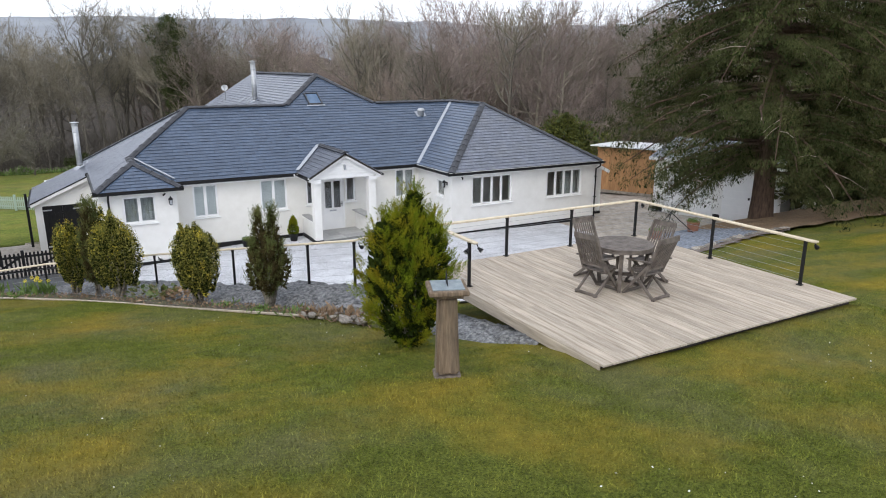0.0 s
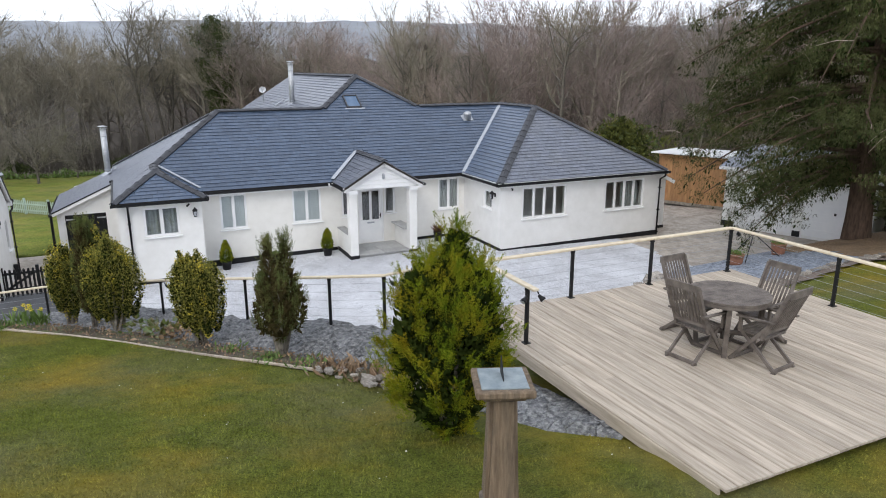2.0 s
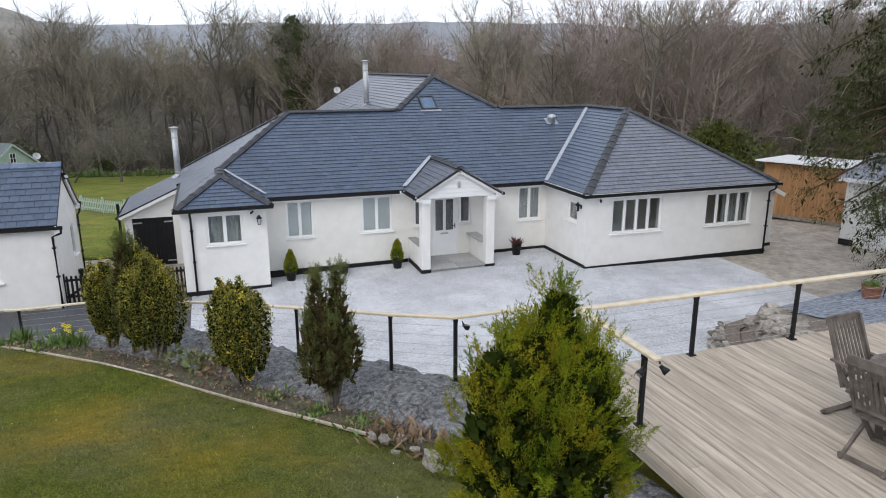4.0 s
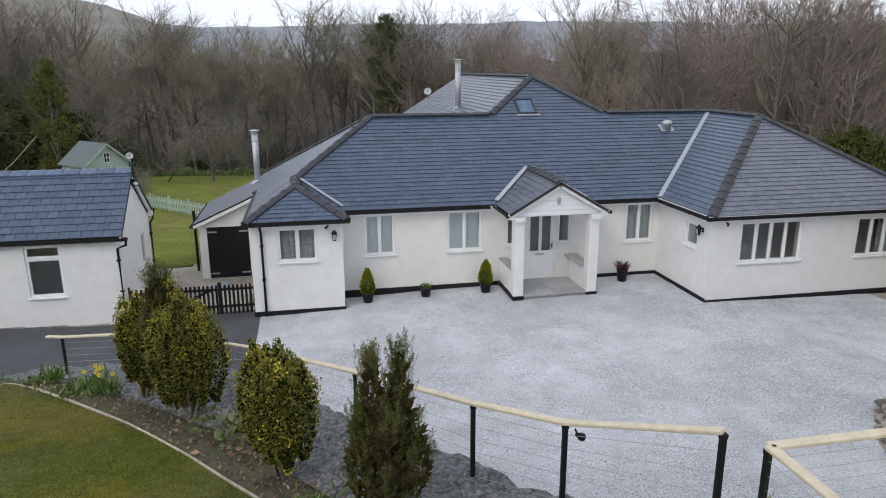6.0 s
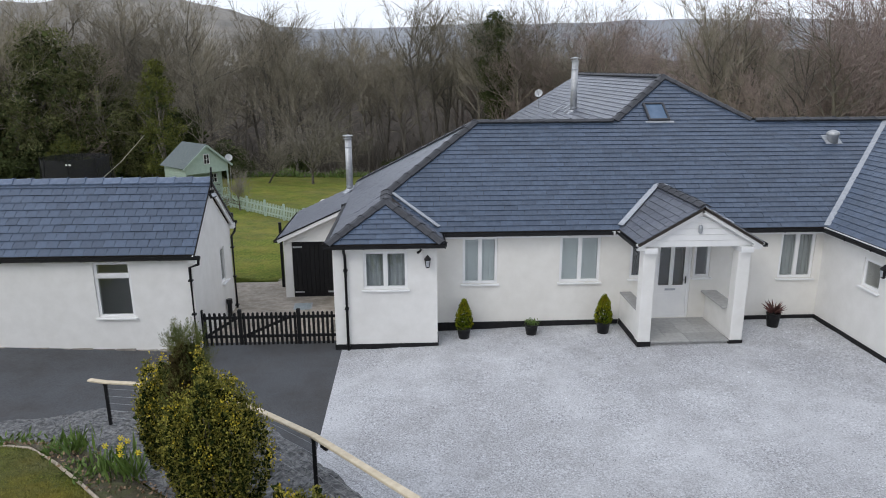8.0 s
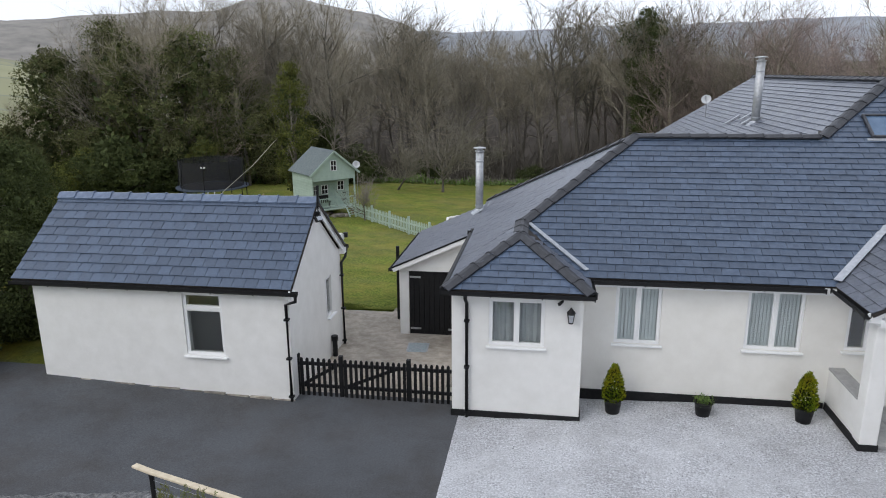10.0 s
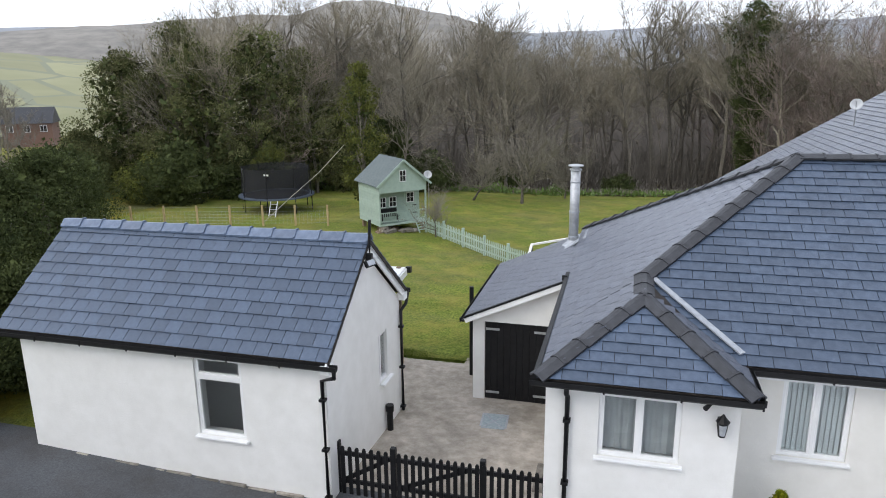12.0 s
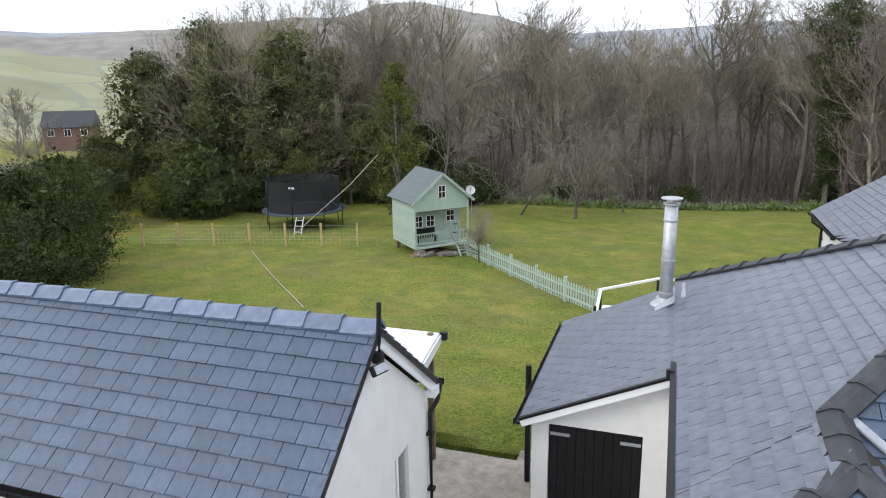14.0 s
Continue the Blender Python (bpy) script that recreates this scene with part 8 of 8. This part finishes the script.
tagged(leaf_cloud("dead_growth", np.stack([vx[:3500] + 0.3, vy[:3500] + 0.5, vz[:3500] + vh[:3500]], 1), np.tile([0, 0, 1.0], (3500, 1)), 0.08, LICHEN, None, 3.0, 83, 0, 0.5), "withered pale stalks along the wood's edge", "undergrowth", kind="stuff")

# orchard
for i, (x, y, s, ln) in enumerate(((-7.45, 59.0, 0.50, 0.6), (-4.3, 59.3, 0.68, 0.15), (-2.0, 63.5, 0.52, 0.0), (-11.8, 60.0, 0.42, 0.1), (-6.4, 46.8, 0.30, 0.1))):
    o = bare_tree(200 + i, 4.8, 0.88, (BARK, LICHEN), 13, 9, ln, 0.17, 0.34, twig_r=0.020, flat=0.35)
    tagged(o, "small leafless fruit tree on the back lawn", "fruit tree", "orchard trees")
    o.matrix_world = pose(x, y, ground_at(x, y), 0, 0, 40 * i) @ Matrix.Scale(s, 4)

# ---- far country ----
def far_slope(name, a0, a1, r0, r1, z0, rise, mat, label, category="hill", n=110, rough=0.10, seed=3.0):
    """A far hillside round the place: from bearing a0 to a1 (degrees right of +y), foot at r0 and z0, crest at r1 by rise(bearing) in degrees over the eye."""
    V, R = [], 14
    for k in range(R):
        s = k / (R - 1)
        for i in range(n):
            a = a0 + (a1 - a0) * i / (n - 1)
            top = 6.6 + r1 * math.tan(radians(rise(a) * (1 + rough * noise.fractal(Vector((a * 0.16, seed, 0)), 1.0, 2.0, 5))))
            rr = r0 + (r1 - r0) * s
            e = s * s * (3 - 2 * s)
            V.append((rr * math.sin(radians(a)), 20 + rr * math.cos(radians(a)), z0 + (top - z0) * (0.35 * s + 0.65 * e)))
    i = np.arange(len(V)).reshape(R, n)
    return tagged(from_arrays(name, V, np.stack([i[:-1, :-1], i[:-1, 1:], i[1:, 1:], i[1:, :-1]], -1).reshape(-1, 4), mat, smooth=True), label, category, kind="structure")


def field_material():
    """Pasture divided by hedges."""
    m = material("far_fields", (0.20, 0.205, 0.105), (0.30, 0.29, 0.17), 0.006, 1.0, 0, 1, 0.15, 0.004)
    n, k = m.node_tree.nodes, m.node_tree.links
    b = n["Principled BSDF"]
    old = b.inputs["Base Color"].links[0].from_socket
    co = n.new("ShaderNodeTexCoord")
    cells, edges = n.new("ShaderNodeTexVoronoi"), n.new("ShaderNodeTexVoronoi")
    edges.feature = "DISTANCE_TO_EDGE"
    hs, mx, lt = n.new("ShaderNodeHueSaturation"), n.new("ShaderNodeMixRGB"), n.new("ShaderNodeMath")
    sep = n.new("ShaderNodeSeparateColor")
    mr = n.new("ShaderNodeMapRange")
    mr.inputs["To Min"].default_value, mr.inputs["To Max"].default_value = 0.8, 1.2
    for v in (cells, edges):
        v.inputs["Scale"].default_value = 0.011
        k.new(co.outputs["Object"], v.inputs["Vector"])
    k.new(cells.outputs["Color"], sep.inputs[0])
    k.new(sep.outputs[0], mr.inputs["Value"])
    k.new(mr.outputs[0], hs.inputs["Value"])
    k.new(old, hs.inputs["Color"])
    lt.operation = "LESS_THAN"
    lt.inputs[1].default_value = 0.03
    k.new(edges.outputs["Distance"], lt.inputs[0])
    k.new(lt.outputs[0], mx.inputs[0])
    k.new(hs.outputs[0], mx.inputs[1])
    mx.inputs[2].default_value = (0.20, 0.21, 0.14, 1)
    k.new(mx.outputs[0], b.inputs["Base Color"])
    return m


# distance haze over the moor is painted as a pale blue-grey base colour
FARHILL = material("moor_haze_tint", (0.185, 0.20, 0.225), (0.27, 0.285, 0.305), 0.004, 1.0, 0, 1, 0.1, 0.002)
MIDHILL = material("wooded_hill", (0.17, 0.16, 0.145), (0.27, 0.25, 0.22), 0.03, 1.0, 0, 1, 0.15, 0.006)
far_slope("backdrop_moor", -75, 85, 1900, 3200, -40, lambda a: 3.25 + 0.25 * math.sin(a * 0.11), FARHILL, "moorland ridge on the horizon with blue haze in its colour")
far_slope("backdrop_hill", -62, -5, 900, 1500, -35, lambda a: float(np.interp(a, [-62, -47, -36, -28, -20, -14, -10, -5], [2.9, 3.2, 3.9, 4.8, 5.5, 4.8, 2.6, -2.0])), MIDHILL, "brown wooded hillside beyond the valley")
far_slope("backdrop_fields", -78, -30, 260, 900, -34, lambda a: float(np.interp(a, [-78, -50, -40, -30], [2.4, 2.3, 1.0, -2.0])), field_material(), "pale green hedged fields on a far slope", "fields", rough=0.2)

# far brick house among the trees
fh = thing("brick_house", pose(-83.4, 100, -3.3, 0, 0, 32) @ Matrix.Scale(0.78, 4), "far red brick house with a dark roof among trees", "house")
part("wall", boxes((-4.2, -3, 0, 4.2, 3, 4.4)), BRICK, fh)
bm = bmesh.new()
prism(bm, [(-4.5, -3.4, 4.3), (-4.5, 3.4, 4.3), (-4.5, 0, 7.2)], (9.0, 0, 0))
part("roof", bm, RIDGE, fh, "dark slate roof")
for x in (-2.8, 0.0, 2.8):
    w = part("window", boxes((x - 0.6, -3.06, 2.7, x + 0.6, -3.0, 4.0)), UPVC, fh)
    part("pane", boxes((x - 0.5, -3.09, 2.8, x - 0.05, -3.06, 3.9), (x + 0.05, -3.09, 2.8, x + 0.5, -3.06, 3.9)), BLACK, w)


# hedgerow trees on the slope round it
for i in range(14):
    a_, d_ = rng.uniform(-0.735, -0.60), rng.uniform(98, 118) if i < 4 else rng.uniform(138, 175)
    place_tree(KINDS[rng.choice([2, 4, 5])], 2 + d_ * math.sin(a_), 17 + d_ * math.cos(a_), rng.uniform(0.34, 0.5) if i < 4 else rng.uniform(0.5, 0.8), rng.uniform(0, 360), -6.5 if i < 4 else -8.0)

# dark brown: the shade seen between the trunks is put into this backdrop's colour
WOODBACK = material("far_wood_gap_shade", (0.034, 0.029, 0.025), (0.078, 0.068, 0.058), 0.9, 1.0, 0, 1, 0.2, 0.05, stretch=(1, 1, 0.12))
xs = np.linspace(-45, 150, 120)
V, R = [], 8
for k in range(R):
    s = k / (R - 1)
    for x in xs:
        yb = 122 - 0.9 * max(0, x - 25)
        top = 7.0 + 2.2 * noise.fractal(Vector((x * 0.12, 2.0, 0)), 1.0, 2.0, 4) + 0.03 * max(0, x)
        V.append((x, yb + 14 * s, -10 + (top + 10) * math.sin(s * 1.57)))
i = np.arange(len(V)).reshape(R, 120)
tagged(from_arrays("backdrop_wood", V, np.stack([i[:-1, :-1], i[:-1, 1:], i[1:, 1:], i[1:, :-1]], -1).reshape(-1, 4), WOODBACK, smooth=True), "brown mass of bare woodland behind the trees, gap shade in its colour", "wood", kind="structure")


# ---- grass ----
def blades(n, x0, x1, y0, y1, h, seed, keep, mat, name, label):
    """Single-triangle grass blades on the lawn."""
    g = np.random.RandomState(seed)
    x, y = g.uniform(x0, x1, n), g.uniform(y0, y1, n)
    k = keep(x, y)
    x, y = x[k], y[k]
    patch = np.array([noise.noise(Vector((a * 0.9, b * 0.9, 9.0))) for a, b in zip(x, y)])
    z = land(x, y) - 0.03 + 0.05 * np.array([noise.noise(Vector((a * 0.35, b * 0.35, 0))) for a, b in zip(x, y)])
    hh = h * g.uniform(0.5, 1.3, len(x)) * (1 + 0.5 * patch)
    a = g.uniform(0, 6.283, len(x))
    w = 0.003 + 0.003 * g.uniform(0, 1, len(x))
    lean = g.normal(0, 0.6, (len(x), 2)) * hh[:, None]
    base = np.stack([x, y, z], 1)
    s = np.stack([np.cos(a) * w, np.sin(a) * w, 0 * a], 1)
    tip = base + np.stack([lean[:, 0], lean[:, 1], hh], 1)
    v = np.stack([base - s, base + s, tip], 1).reshape(-1, 3)
    return tagged(from_arrays(name, v, np.arange(len(v)).reshape(-1, 3), mat), label, "grass", kind="stuff")


def on_lawn(x, y):
    edge = np.where(x > 11.0, 15.0, np.interp(x, EDGE[:, 0], EDGE[:, 1], right=11.6))
    deck_ = (x > DX0 - 0.05) & (x < DX1 + 0.05) & (y > DY0 - 0.05) & (y < DY1 + 0.3)
    rock_ = (x > 4.55) & (x < 6.0) & (y > 7.9 - 0.0 * x)
    return (y < edge - 0.03) & (foot_gap(x, y) > 1.0) & ~deck_ & ~rock_


blades(700000, -5, 12, 2.0, 19, 0.023, 71, on_lawn, BLADE, "grass_blades", "short mossy lawn grass")
blades(80000, 11, 20, 3.0, 14.5, 0.024, 72, lambda x, y: on_lawn(x, y) & (y < bed_edge(x) - 0.1), BLADE, "grass_blades", "short lawn grass beyond the deck")
gd_ = np.random.RandomState(73)
dx_, dy_ = gd_.uniform(-4, 10, 700), gd_.uniform(2, 15, 700)
ok_ = on_lawn(dx_, dy_) & (np.array([noise.noise(Vector((a * 0.7, b * 0.7, 4.0))) for a, b in zip(dx_, dy_)]) > 0.12)
dx_, dy_ = dx_[ok_], dy_[ok_]
tagged(leaf_cloud("daisies", np.stack([dx_, dy_, land(dx_, dy_) + 0.0], 1), np.tile([0, 0, 0.5], (len(dx_), 1)), 0.014, DAISY, None, 1.2, 74, 0, 0.8), "tiny white daisies in the lawn", "daisies", kind="stuff")

blades(9000, -3.4, -0.95, 32.05, 32.75, 0.07, 75, lambda x, y: y > 32.2 + 0.08 * np.sin(x * 7), BACKBLADE, "grass_blades", "longer grass along the patio edge")


# ---- loose gravel ----
gp_ = np.random.RandomState(76)
px_, py_ = gp_.uniform(1.3, 18.6, 22000), gp_.uniform(12.5, 26.7, 22000)
keep_ = (foot_gap(px_, py_) < 0.2) & ~((px_ > 13.5) & (py_ > 23.7)) & ~((px_ > 8.3) & (px_ < 10.95) & (py_ > 25.1)) & ~((px_ < 3.6) & (py_ > 25.8))
px_, py_ = px_[keep_], py_[keep_]
n_ = len(px_)
ps_ = gp_.uniform(0.010, 0.022, n_)[:, None]
c_ = np.stack([px_, py_, land(px_, py_) + 0.026], 1)
corner = np.array([[1, 0, -0.35], [-0.5, 0.87, -0.35], [-0.5, -0.87, -0.35], [0.1, 0.1, 0.6]])
pv_ = c_[:, None] + (corner[None] + 0.3 * gp_.normal(size=(n_, 4, 3))) * ps_[:, None]
pi_ = np.arange(n_)[:, None] * 4
tagged(from_arrays("loose_gravel", pv_.reshape(-1, 3), np.concatenate([pi_ + [0, 1, 3], pi_ + [1, 2, 3], pi_ + [2, 0, 3]]), PEBBLE), "loose grey gravel stones on the forecourt", "gravel", kind="stuff")
